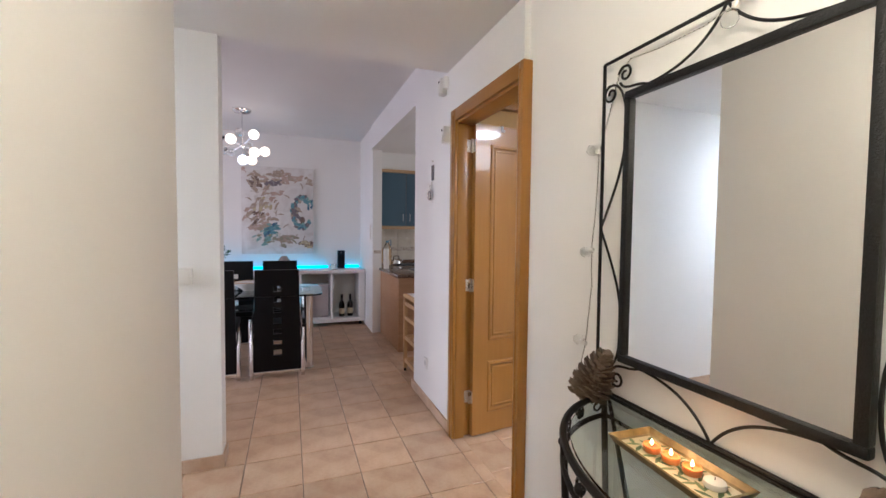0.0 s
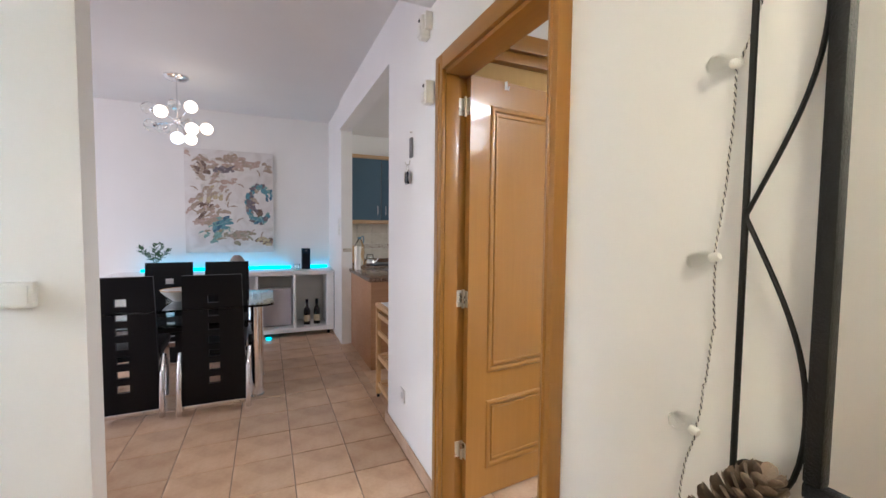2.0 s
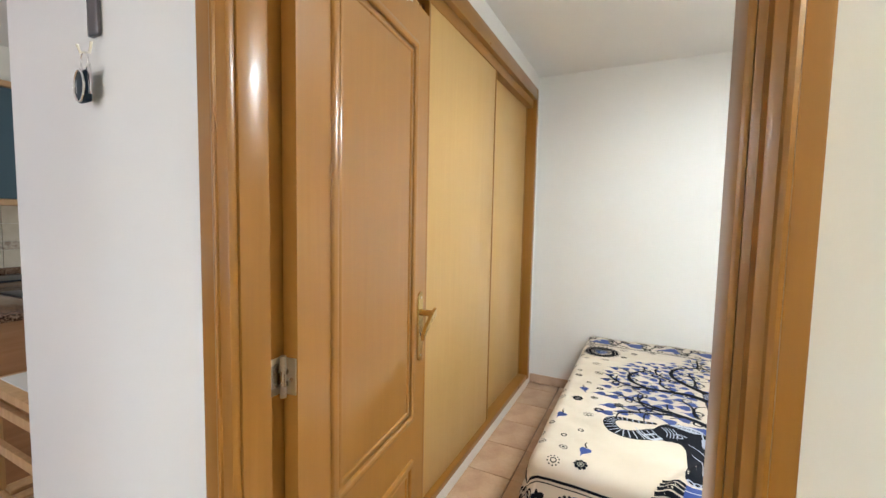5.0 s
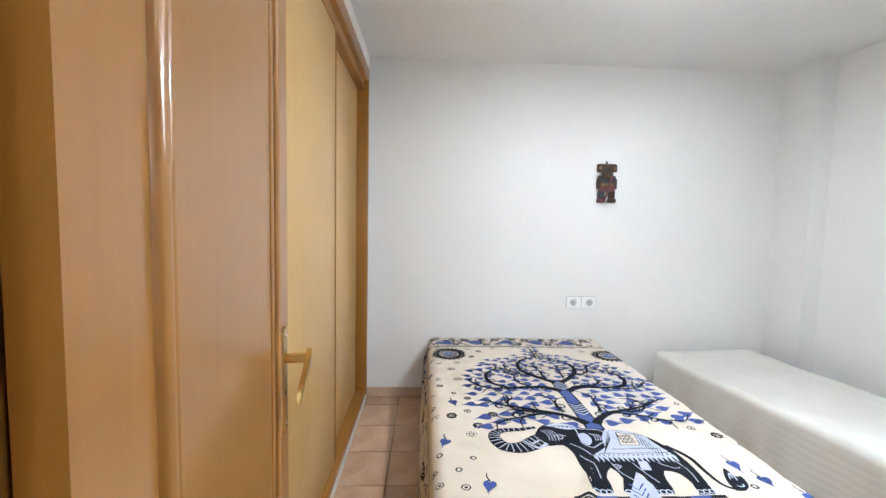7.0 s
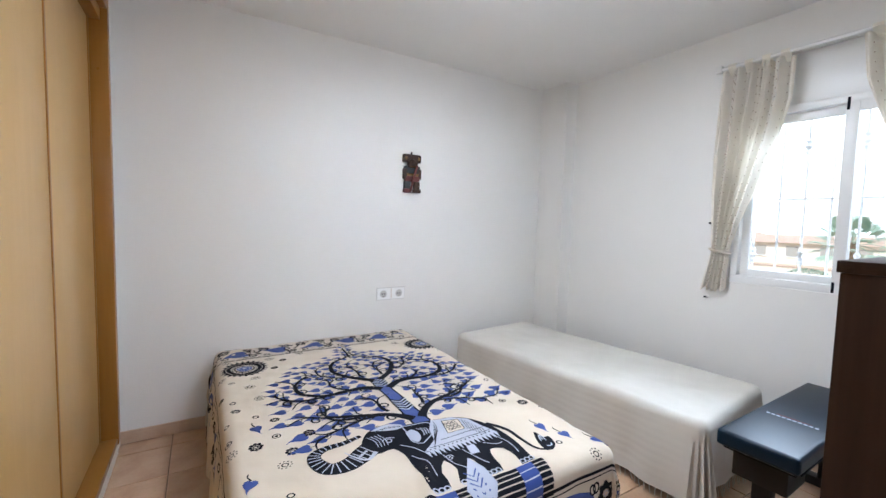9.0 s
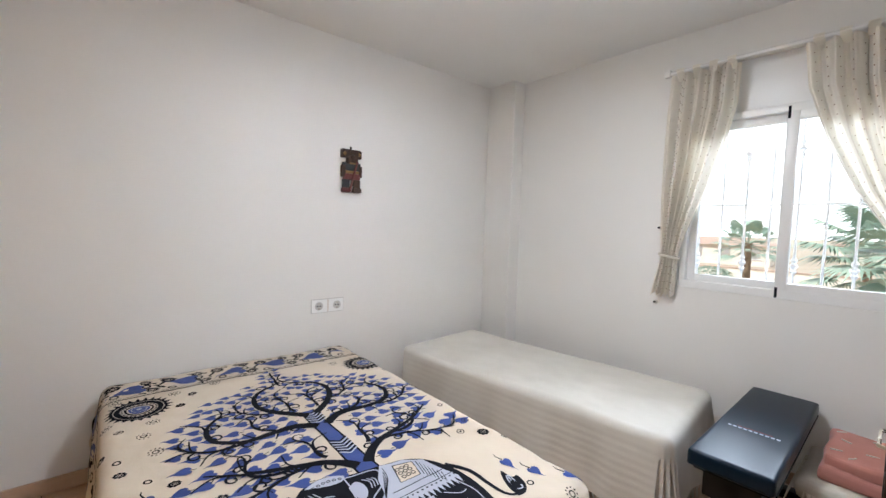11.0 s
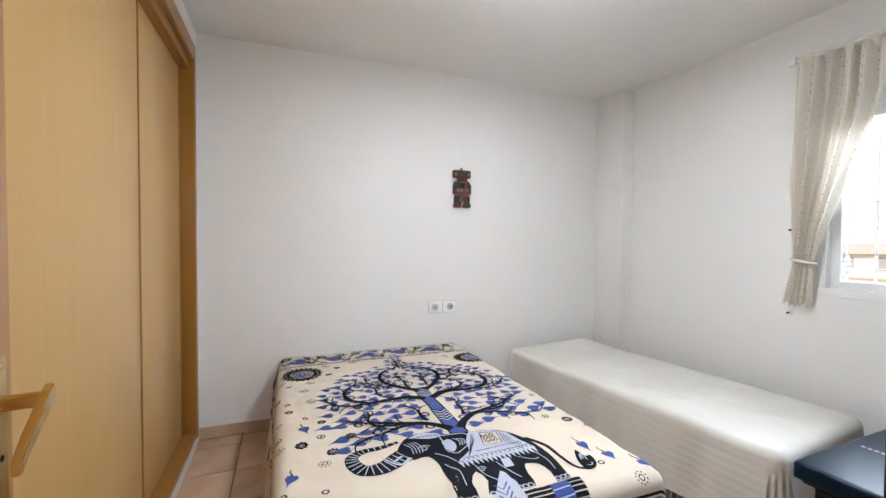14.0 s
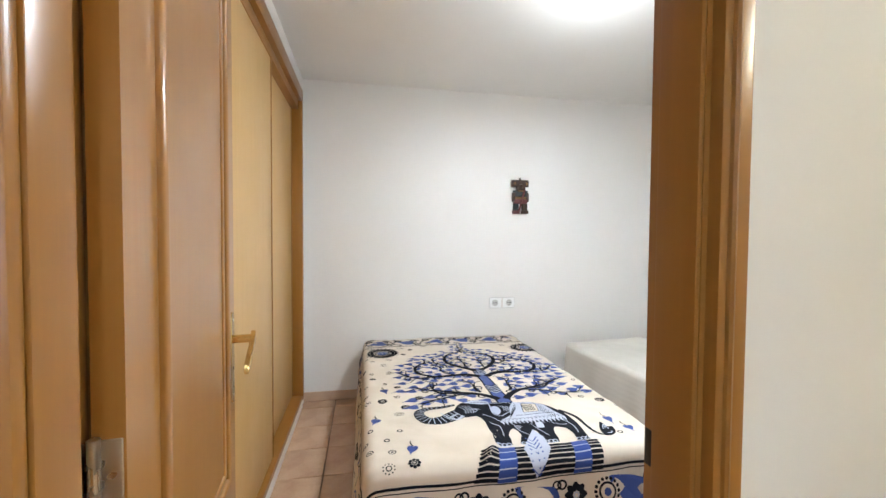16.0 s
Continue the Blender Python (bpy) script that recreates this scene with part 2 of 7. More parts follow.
M_PINK = cloth("pink_fleece", (0.42, 0.17, 0.135), (0.52, 0.24, 0.20), weave=250)
M_CURTAIN = cloth("curtain_cotton", (0.80, 0.76, 0.68), (0.84, 0.80, 0.73), weave=700)
_n, _l = M_CURTAIN.node_tree.nodes, M_CURTAIN.node_tree.links
_t, _x = _n.new("ShaderNodeBsdfTranslucent"), _n.new("ShaderNodeMixShader")
_t.inputs["Color"].default_value = (0.88, 0.83, 0.73, 1)
_x.inputs[0].default_value = 0.34
_l.new(_n["Principled BSDF"].outputs[0], _x.inputs[1])
_l.new(_t.outputs[0], _x.inputs[2])
_l.new(_x.outputs[0], _n["Material Output"].inputs["Surface"])
M_DOT = cloth("brown_stitch", (0.34, 0.24, 0.17), (0.40, 0.29, 0.20))

# ---- mesh tools ----
def finish(name, bm, material, smooth=False):
    me = bpy.data.meshes.new(name)
    bm.normal_update()
    bm.to_mesh(me)
    bm.free()
    if smooth:
        me.shade_smooth()
        me.set_sharp_from_angle(angle=radians(38))
    me.materials.append(material)
    return new(name, me)


def part(name, bm, material, parent, label="", smooth=True):
    ob = finish(name, bm, material, smooth)
    ob.parent = parent
    if label:
        ob["label"] = label
    return ob


def thing(name, label, category, at=(0, 0, 0), rz=0.0, group="", kind=""):
    ob = new(name)
    ob.empty_display_size = 0.05
    ob.matrix_world = pose(*at, 0, 0, rz)
    return tagged(ob, label, category, group, kind)


def whole(name, bm, material, label, category, kind="", smooth=True, group=""):
    return tagged(finish(name, bm, material, smooth), label, category, group, kind)


def box(bm, x0, x1, y0, y1, z0, z1, bevel=0.0, seg=2):
    v = [bm.verts.new(p) for p in ((x0, y0, z0), (x1, y0, z0), (x1, y1, z0), (x0, y1, z0), (x0, y0, z1), (x1, y0, z1), (x1, y1, z1), (x0, y1, z1))]
    f = [bm.faces.new([v[i] for i in q]) for q in ((0, 3, 2, 1), (4, 5, 6, 7), (0, 1, 5, 4), (1, 2, 6, 5), (2, 3, 7, 6), (3, 0, 4, 7))]
    if bevel:
        bmesh.ops.bevel(bm, geom=list({e for q in f for e in q.edges}), offset=bevel, segments=seg, affect="EDGES", profile=0.6)
    return bm


def B(*a, **k):
    return box(bmesh.new(), *a, **k)


def frame_of(d):
    d = Vector(d).normalized()
    a = d.orthogonal().normalized()
    return a, d.cross(a)


def tube(bm, pts, r, seg=8, cap=True, closed=False):
    """A round bar along points; r is one radius or one per point."""
    pts = [Vector(p) for p in pts]
    n = len(pts)
    rings, a = [], None
    for i, p in enumerate(pts):
        if closed:
            d = pts[(i + 1) % n] - pts[i - 1]
        else:
            d = pts[min(i + 1, n - 1)] - pts[max(i - 1, 0)]
        d.normalize()
        if a is None:
            a = d.orthogonal().normalized()
        a = (a - d * a.dot(d)).normalized()
        b = d.cross(a)
        rad = r[i] if isinstance(r, (list, tuple)) else r
        rings.append([bm.verts.new(p + rad * (math.cos(2 * math.pi * k / seg) * a + math.sin(2 * math.pi * k / seg) * b)) for k in range(seg)])
    pairs = list(zip(rings, rings[1:])) + ([(rings[-1], rings[0])] if closed else [])
    for q, w in pairs:
        for k in range(seg):
            bm.faces.new((q[k], q[(k + 1) % seg], w[(k + 1) % seg], w[k]))
    if cap and not closed:
        bm.faces.new(rings[0][::-1])
        bm.faces.new(rings[-1])
    return bm


def T(pts, r, **k):
    return tube(bmesh.new(), pts, r, **k)


def lathe(bm, profile, at=(0, 0, 0), seg=24, m=None):
    """A turned shape from (radius, height) pairs, closed on the axis where a radius is 0."""
    m = m or Matrix.Translation(at)
    rings = []
    for r, z in profile:
        if r < 1e-6:
            rings.append([bm.verts.new(m @ Vector((0, 0, z)))])
        else:
            rings.append([bm.verts.new(m @ Vector((r * math.cos(2 * math.pi * k / seg), r * math.sin(2 * math.pi * k / seg), z))) for k in range(seg)])
    for q, w in zip(rings, rings[1:]):
        for k in range(seg):
            j = (k + 1) % seg
            if len(q) == 1 and len(w) > 1:
                bm.faces.new((q[0], w[j], w[k]))
            elif len(w) == 1 and len(q) > 1:
                bm.faces.new((q[k], q[j], w[0]))
            elif len(q) > 1:
                bm.faces.new((q[k], q[j], w[j], w[k]))
    return bm


def L(profile, at=(0, 0, 0), seg=24, m=None):
    return lathe(bmesh.new(), profile, at, seg, m)


def ball(r, k=8):
    return [(r * math.sin(math.pi * i / k), -r * math.cos(math.pi * i / k)) for i in range(k + 1)]


def spiral(centre, r0, r1, a0, turns, plane, n=26):
    """Points of a flat spiral; plane maps (u, v) to a place."""
    out = []
    for i in range(n):
        f = i / (n - 1)
        r, a = r0 + (r1 - r0) * f, a0 + turns * 2 * math.pi * f
        out.append(plane(centre[0] + r * math.cos(a), centre[1] + r * math.sin(a)))
    return out


def arc(p, q, sag, n=10):
    """A curve from p to q, 2D, bowed sideways by sag."""
    p, q = Vector(p), Vector(q)
    d = q - p
    s = Vector((-d.y, d.x)).normalized() * sag
    return [p + d * (i / n) + s * math.sin(math.pi * i / n) for i in range(n + 1)]


def bez(a, b, c, d, n=12):
    a, b, c, d = (Vector(p) for p in (a, b, c, d))
    return [a * (1 - t) ** 3 + b * 3 * t * (1 - t) ** 2 + c * 3 * t * t * (1 - t) + d * t ** 3 for t in (i / n for i in range(n + 1))]

# ---- structure ----
Z_HALL, Z_DIN, Z_BED, Z_KIT = 2.40, 2.70, 2.475, 2.46
Y_DOOR0, Y_DOOR1, Z_DOOR = 1.592, 2.374, 2.045
X_FAR, Y_WIN = 2.795, -0.69
WX0, WX1, WZ0, WZ1 = 0.27, 1.26, 0.955, 2.25


def wall(name, boxes, label, material=None):
    for b in boxes:
        bm = bmesh.new()
        box(bm, *b)
        whole(name, bm, material or M_WALL, label, "wall", "structure", smooth=False)


wall("wall_corridor", [
    (0.03, 0.12, -2.2, 1.49, 0, 2.8), (0.03, 0.098, 1.49, Y_DOOR0 - 0.015, 0, 2.8), (0, 0.12, Y_DOOR0 - 0.015, Y_DOOR1 + 0.015, Z_DOOR + 0.015, 2.8),
    (0, 0.12, Y_DOOR1 + 0.015, 3.26, 0, 2.8), (0, 0.12, 3.26, 5.24, 2.40, 2.8), (0.02, 0.14, 5.24, 6.23, 0, 2.8)],
    "white plaster wall between corridor, bedroom and kitchen")
wall("wall_dining_end", [(-5.2, 0.14, 6.23, 6.35, 0, 2.8)], "white plaster end wall of the dining room")
wall("wall_corridor_side", [(-1.47, -1.355, -2.2, 1.635, 0, 2.8)], "cream plaster wall along the entrance corridor")
wall("wall_stub", [(-5.2, -1.35, 2.50, 2.64, 0, 2.8)], "white plaster wall with a light switch at its end")
wall("wall_entrance", [(-1.47, 0.12, -2.32, -2.2, 0, 2.8)], "plain plaster wall closing the entrance")
wall("wall_passage", [(-4.0, -1.47, 1.515, 1.635, 0, 2.8), (-4.12, -4.0, 1.515, 2.50, 0, 2.8)], "plain plaster walls of the side passage")
wall("wall_living", [(-5.2, -5.08, 2.64, 3.1, 0, 2.8), (-5.2, -5.08, 5.5, 6.23, 0, 2.8), (-5.2, -5.08, 3.1, 5.5, 0, 0.35), (-5.2, -5.08, 3.1, 5.5, 2.4, 2.8)], "plain plaster wall with a large living-room window")
wall("wall_bedroom_far", [(X_FAR, X_FAR + 0.2, -0.9, 3.15, 0, 2.8)], "white plaster wall behind the beds")
wall("wall_bedroom_window", [
    (0.12, WX0, Y_WIN - 0.24, Y_WIN, 0, 2.8), (WX1, X_FAR, Y_WIN - 0.24, Y_WIN, 0, 2.8),
    (WX0, WX1, Y_WIN - 0.24, Y_WIN, 0, WZ0), (WX0, WX1, Y_WIN - 0.24, Y_WIN, WZ1, 2.8), (0, 0.12, Y_WIN - 0.24, Y_WIN, 2.79, 2.8)],
    "white plaster outer wall with the bedroom window")
wall("pillar_corner", [(2.505, X_FAR, Y_WIN, -0.565, 0, Z_BED)], "white plaster pillar in the bedroom corner")
wall("wall_kitchen_side", [(0.12, 3.1, 3.15, 3.26, 0, 2.8)], "plain plaster wall between wardrobe and kitchen")
wall("wall_kitchen_far", [(0.12, 3.22, 6.0, 6.12, 0, 2.8)], "kitchen end wall above the worktop")
# out of view; the opening is added for the kitchen fill light
wall("wall_kitchen_unseen", [(3.1, 3.22, 3.15, 4.0, 0, 2.8), (3.1, 3.22, 5.2, 6.0, 0, 2.8), (3.1, 3.22, 4.0, 5.2, 0, 1.0), (3.1, 3.22, 4.0, 5.2, 2.2, 2.8)], "unseen kitchen side wall with an assumed window opening")
wall("wardrobe_surround", [(2.70, X_FAR, 2.487, 3.15, 0, Z_BED), (0.12, 2.70, 2.487, 3.15, 2.353, Z_BED)], "white plaster around the built-in wardrobe")

def ceiling(name, boxes, label):
    bm = bmesh.new()
    for b in boxes:
        box(bm, *b)
    whole(name, bm, M_CEIL, label, "ceiling", "structure", smooth=False)


ceiling("ceiling_hall", [(-1.355, 0.03, -2.2, 1.6, Z_HALL, Z_HALL + 0.3), (-1.355, 0, 1.6, 2.53, Z_HALL, Z_HALL + 0.3), (-4.0, -1.355, 1.635, 2.50, Z_HALL, Z_HALL + 0.3)], "lowered white plaster ceiling of the corridor")
ceiling("ceiling_dining", [(-5.08, -1.35, 2.64, 6.23, Z_DIN, Z_DIN + 0.1), (-1.35, 0.02, 2.53, 6.23, Z_DIN, Z_DIN + 0.1)], "white plaster ceiling of the dining room")
ceiling("ceiling_bedroom", [(0.12, X_FAR, Y_WIN, 2.487, Z_BED, Z_BED + 0.1)], "white plaster bedroom ceiling")
ceiling("ceiling_kitchen", [(0.12, 3.1, 3.26, 6.0, Z_KIT, Z_KIT + 0.1)], "white plaster kitchen ceiling")


def skirting(name, runs, label="terracotta skirting tiles along the wall"):
    bm = bmesh.new()
    for x0, x1, y0, y1 in runs:
        box(bm, x0, x1, y0, y1, 0.004, 0.075, 0.002, 1)
    whole(name, bm, M_BASE, label, "baseboard", "structure", smooth=False)


skirting("baseboard_corridor", [(0.018, 0.029, -2.2, 1.53), (-0.012, -0.001, 2.422, 3.26), (-0.012, 0.0, 3.262, 3.2972)])
skirting("baseboard_stub", [(-4.0, -1.338, 2.488, 2.499), (-1.349, -1.338, 2.4995, 2.64), (-1.354, -1.343, -2.2, 1.635)])
skirting("baseboard_dining", [(-5.08, -2.6, 6.218, 6.229)])
skirting("baseboard_bedroom", [(X_FAR - 0.012, X_FAR - 0.001, -0.56, 2.486), (0.4, 2.5, Y_WIN + 0.001, Y_WIN + 0.012)])


# wardrobe, door and window openings
door_frame = thing("door_1", "honey-coloured wooden door frame with its door standing open", "door", (0, Y_DOOR1, 0), kind="structure")


def dpart(name, bm, material, label="", parent=None):
    ob = finish(name, bm, material, True)
    ob.matrix_world = Matrix.Identity(4)
    ob.parent = parent or door_frame
    ob.matrix_parent_inverse = (parent or door_frame).matrix_world.inverted()
    if label:
        ob["label"] = label
    return ob


for side, (xa, xb) in (("hall", (-0.018, 0.001)), ("room", (0.1005, 0.119))):
    for ya, yb in ((Y_DOOR0 - (0.041 if side == "hall" else 0.096), Y_DOOR0 + (0.004 if side == "hall" else -0.040)), (Y_DOOR1 - (0.034 if side == "hall" else 0.004), Y_DOOR1 + 0.048)):
        if side == "room" and yb > 2:
            xa, xb = 0.119, 0.138
        bm = B(xa, 0.031 if side == "hall" and yb < 2 else xb, ya, yb, 0.004, Z_DOOR + 0.068, 0.005)
        dpart("architrave", bm, M_OAK)
        mid = ya + (yb - ya) * (0.62 if yb < 2 else 0.4)
        dpart("moulding", T([((xa if side == "hall" else xb), mid, 0.006), ((xa if side == "hall" else xb), mid, Z_DOOR + 0.03)], 0.006, seg=8), M_OAK)
    dpart("architrave_head", B(xa - 0.001, xb + 0.001, Y_DOOR0 + 0.004, Y_DOOR1 - (0.034 if side == "hall" else 0.004), Z_DOOR - 0.004, Z_DOOR + 0.068, 0.005), M_OAK_Y)
dpart("jamb", B(0.001, 0.119, Y_DOOR1 - 0.012, Y_DOOR1 + 0.014, 0.004, Z_DOOR - 0.001, 0.002), M_OAK)
dpart("jamb", B(0.001, 0.0995, Y_DOOR0 - 0.014, Y_DOOR0 + 0.012, 0.004, Z_DOOR - 0.001, 0.002), M_OAK)
dpart("door_stop", B(0.001, 0.075, Y_DOOR0 + 0.012, Y_DOOR0 + 0.02, 0.004, Z_DOOR - 0.02, 0.003), M_OAK)
dpart("door_stop", B(0.001, 0.066, Y_DOOR1 - 0.038, Y_DOOR1 - 0.012, 0.004, Z_DOOR - 0.02, 0.003), M_OAK)
dpart("jamb_head", B(0.001, 0.119, Y_DOOR0 + 0.012, Y_DOOR1 - 0.012, Z_DOOR - 0.02, Z_DOOR + 0.012, 0.002), M_OAK_Y)
# the dark colour of this plate stands in for the shaded latch slot
dpart("latch_hole_plate", B(0.078, 0.096, Y_DOOR0 + 0.0115, Y_DOOR0 + 0.0135, 0.945, 1.0, 0.0008), M_IRON, "dark plate standing in for the shaded latch hole")


# ---- floors of square clay tiles ----
def floor(name, x0, x1, y0, y1, lx, ly, label, pitch=0.305, near=None):
    base = whole(name, B(x0, x1, y0, y1, -0.12, -0.006), M_GROUT, label, "floor", "structure", smooth=False)
    gap, kinds, rest = 0.0045, {}, bmesh.new()
    i0, j0 = math.floor((x0 - lx) / pitch), math.floor((y0 - ly) / pitch)
    count = 0
    for i in range(i0, math.ceil((x1 - lx) / pitch)):
        for j in range(j0, math.ceil((y1 - ly) / pitch)):
            a, b = max(x0, lx + i * pitch + gap / 2), min(x1, lx + (i + 1) * pitch - gap / 2)
            c, d = max(y0, ly + j * pitch + gap / 2), min(y1, ly + (j + 1) * pitch - gap / 2)
            if b - a < 0.01 or d - c < 0.01:
                continue
            lift = random.uniform(-0.0006, 0.0006)
            if near and not (near[0] < a < near[1] and near[2] < c < near[3]):
                box(rest, a, b, c, d, -0.006, 0.0)
                continue
            key = (round(b - a, 4), round(d - c, 4))
            if key not in kinds:
                bm = bmesh.new()
                w, h, e = key[0] / 2, key[1] / 2, 0.0025
                lo = [bm.verts.new((sx * w, sy * h, -0.006)) for sx, sy in ((-1, -1), (1, -1), (1, 1), (-1, 1))]
                mi = [bm.verts.new((sx * w, sy * h, -0.002)) for sx, sy in ((-1, -1), (1, -1), (1, 1), (-1, 1))]
                hi = [bm.verts.new((sx * (w - e), sy * (h - e), 0.0)) for sx, sy in ((-1, -1), (1, -1), (1, 1), (-1, 1))]
                bm.faces.new(hi)
                for q, r in ((lo, mi), (mi, hi)):
                    for k in range(4):
                        bm.faces.new((q[k], q[(k + 1) % 4], r[(k + 1) % 4], r[k]))
                me = bpy.data.meshes.new("tile")
                bm.to_mesh(me)
                bm.free()
                me.materials.append(M_TILE)
                kinds[key] = me
            ob = new("tile", kinds[key])
            ob.location = ((a + b) / 2, (c + d) / 2, lift)
            ob.parent = base
            count += 1
    if len(rest.verts):
        ob = part("tile_field", rest, M_TILE, base, smooth=False)
        ob["kind"] = "stuff"
    else:
        rest.free()



# ---- bedroom: door leaf ----
leaf = part("door_leaf", bmesh.new(), M_LEAFOAK, door_frame)
leaf.matrix_parent_inverse = door_frame.matrix_world.inverted()
leaf.matrix_world = pose(0.117, 2.319, 0, 0, 0, 6.2)
LW, LT, LH = 0.675, 0.036, 2.032
bm = bmesh.new()
box(bm, 0.0, LW, 0.004, LT - 0.004, 0.012, LH)
for a, b, c, d in ((0.0, 0.115, 0.012, LH), (LW - 0.097, LW, 0.012, LH), (0.115, LW - 0.097, LH - 0.125, LH), (0.115, LW - 0.097, 0.012, 0.155), (0.115, LW - 0.097, 0.49, 0.635)):
    box(bm, a, b, 0.0, 0.004, c, d)
    box(bm, a, b, LT - 0.004, LT, c, d)
bm.to_mesh(leaf.data)
bm.free()


def on_leaf(name, bm, material, label=""):
    return part(name, bm, material, leaf, label)


def panel_ring(bm, x0, x1, z0, z1, y, r):
    """A moulding with mitred corners round a field."""
    rings = []
    for k in range(4):
        ring = []
        for i in range(8):
            a = math.pi * i / 7
            off, out = r * math.cos(a), r * math.sin(a) * 0.9
            sx, sz = ((-1, -1), (1, -1), (1, 1), (-1, 1))[k]
            cx, cz = (x0 if sx < 0 else x1), (z0 if sz < 0 else z1)
            ring.append(bm.verts.new((cx + sx * off, y - out, cz + sz * off)))
        rings.append(ring)
    for k in range(4):
        q, w = rings[k], rings[(k + 1) % 4]
        for i in range(7):
            bm.faces.new((q[i], w[i], w[i + 1], q[i + 1]))
    return bm


for z0, z1 in ((0.635, LH - 0.125), (0.155, 0.49)):
    on_leaf("panel_moulding", panel_ring(bmesh.new(), 0.125, LW - 0.107, z0 + 0.01, z1 - 0.01, 0.0, 0.013), M_LEAFOAK)
    on_leaf("panel_moulding", panel_ring(bmesh.new(), 0.152, LW - 0.134, z0 + 0.037, z1 - 0.037, 0.003, 0.008), M_LEAFOAK)
    on_leaf("panel_field", B(0.158, LW - 0.140, 0.001, 0.006, z0 + 0.043, z1 - 0.043, 0.003, 1), M_LEAFOAK)
hx = LW - 0.047
bm = bmesh.new()
ring = []
for i in range(32):
    a = 2 * math.pi * i / 32
    ring.append((hx + 0.019 * math.cos(a), 0.955 + 0.019 * math.sin(a) + (0.105 if math.sin(a) > 0 else -0.105)))
lo = [bm.verts.new((x, -0.0005, z)) for x, z in ring]
hi = [bm.verts.new((x + (hx - x) * 0.1, -0.006, z)) for x, z in ring]
for k in range(32):
    bm.faces.new((lo[k], hi[k], hi[(k + 1) % 32], lo[(k + 1) % 32]))
bm.faces.new(hi[::-1])
plate = on_leaf("handle_plate", bm, M_BRASS, "brass handle plate")
bm = T([(hx, -0.004, 1.005), (hx, -0.054, 1.005)], 0.0115, seg=14)
on_leaf("handle_neck", bm, M_BRASS)
bm = bmesh.new()
path = [(0.014, 0.004), (-0.015, 0.0), (-0.045, -0.014), (-0.072, -0.036), (-0.092, -0.062)]
rows = []
for i, (dx, dz) in enumerate(path):
    w = 0.0155 - 0.0012 * i
    y = -0.055 - 0.004 * math.sin(i)
    rows.append([bm.verts.new((hx + dx, y + sy, 1.005 + dz + sz)) for sy, sz in ((-0.006, -w), (0.006, -w), (0.006, w), (-0.006, w))])
for q, w in zip(rows, rows[1:]):
    for k in range(4):
        bm.faces.new((q[k], q[(k + 1) % 4], w[(k + 1) % 4], w[k]))
bm.faces.new(rows[0][::-1])
bm.faces.new(rows[-1])
bmesh.ops.bevel(bm, geom=list(bm.edges), offset=0.002, segments=2, affect="EDGES")
on_leaf("handle_lever", bm, M_BRASS, "curved brass lever")
for z in (1.058, 0.852):
    on_leaf("screw", L([(0.0045, 0.0), (0.004, 0.002), (0, 0.0025)], seg=10, m=pose(hx, -0.006, z, 90)), M_STEEL)
on_leaf("keyhole", L([(0.005, 0), (0.005, 0.001), (0, 0.001)], seg=12, m=pose(hx, -0.0055, 0.925, 90)), M_INK)
for z in (0.22, 0.955, 1.85):
    bm = T([(-0.009, 0.030, z), (-0.009, 0.030, z + 0.088)], 0.007, seg=10)
    box(bm, -0.0025, 0.0005, 0.003, 0.03, z + 0.005, z + 0.083, 0.001, 1)
    on_leaf("hinge", bm, M_STEEL, "nickel hinge")
    dpart("hinge_leaf", B(0.072, 0.108, 2.3585, 2.3625, z + 0.005, z + 0.083, 0.001, 1), M_STEEL)
for x in (0.20, 0.49):
    bm = T([(x, 0.02, LH + 0.002), (x, -0.004, LH + 0.002), (x, -0.006, LH - 0.03), (x, -0.02, LH - 0.04), (x, -0.026, LH - 0.025)], 0.0035, seg=8)
    box(bm, x - 0.008, x + 0.008, -0.003, -0.0005, LH - 0.035, LH + 0.001, 0.001, 1)
    on_leaf("over_door_hook", bm, M_PLASTIC, "white over-door hook")

# ---- bedroom: built-in wardrobe ----
ward = thing("wardrobe", "built-in wardrobe with three sliding light oak doors", "wardrobe", (1.4, 2.8, 0))


def on_ward(name, bm, material, label=""):
    ob = part(name, bm, material, ward, label)
    ob.matrix_parent_inverse = ward.matrix_world.inverted()
    return ob


YW = 2.487
on_ward("carcass", B(0.13, 2.69, 2.62, 3.14, 0.0, 2.30), M_BEECH)
on_ward("frame_post", B(2.652, 2.698, YW - 0.016, 2.62, 0.07, 2.35, 0.005), M_OAK)
on_ward("frame_post", B(0.125, 0.165, YW - 0.016, 2.62, 0.07, 2.35, 0.005), M_OAK)
on_ward("frame_head", B(0.165, 2.652, YW - 0.016, 2.62, 2.262, 2.35, 0.006), M_OAK_X)
on_ward("top_rail", B(0.165, 2.652, YW + 0.012, 2.60, 2.205, 2.262, 0.003), M_OAK_X)
on_ward("bottom_rail", B(0.165, 2.698, YW - 0.01, 2.62, 0.07, 0.105, 0.006), M_OAK_X)
on_ward("plinth", B(0.13, 2.70, YW - 0.005, 2.62, 0.0, 0.069, 0.002), M_WHITE, "white plinth strip")
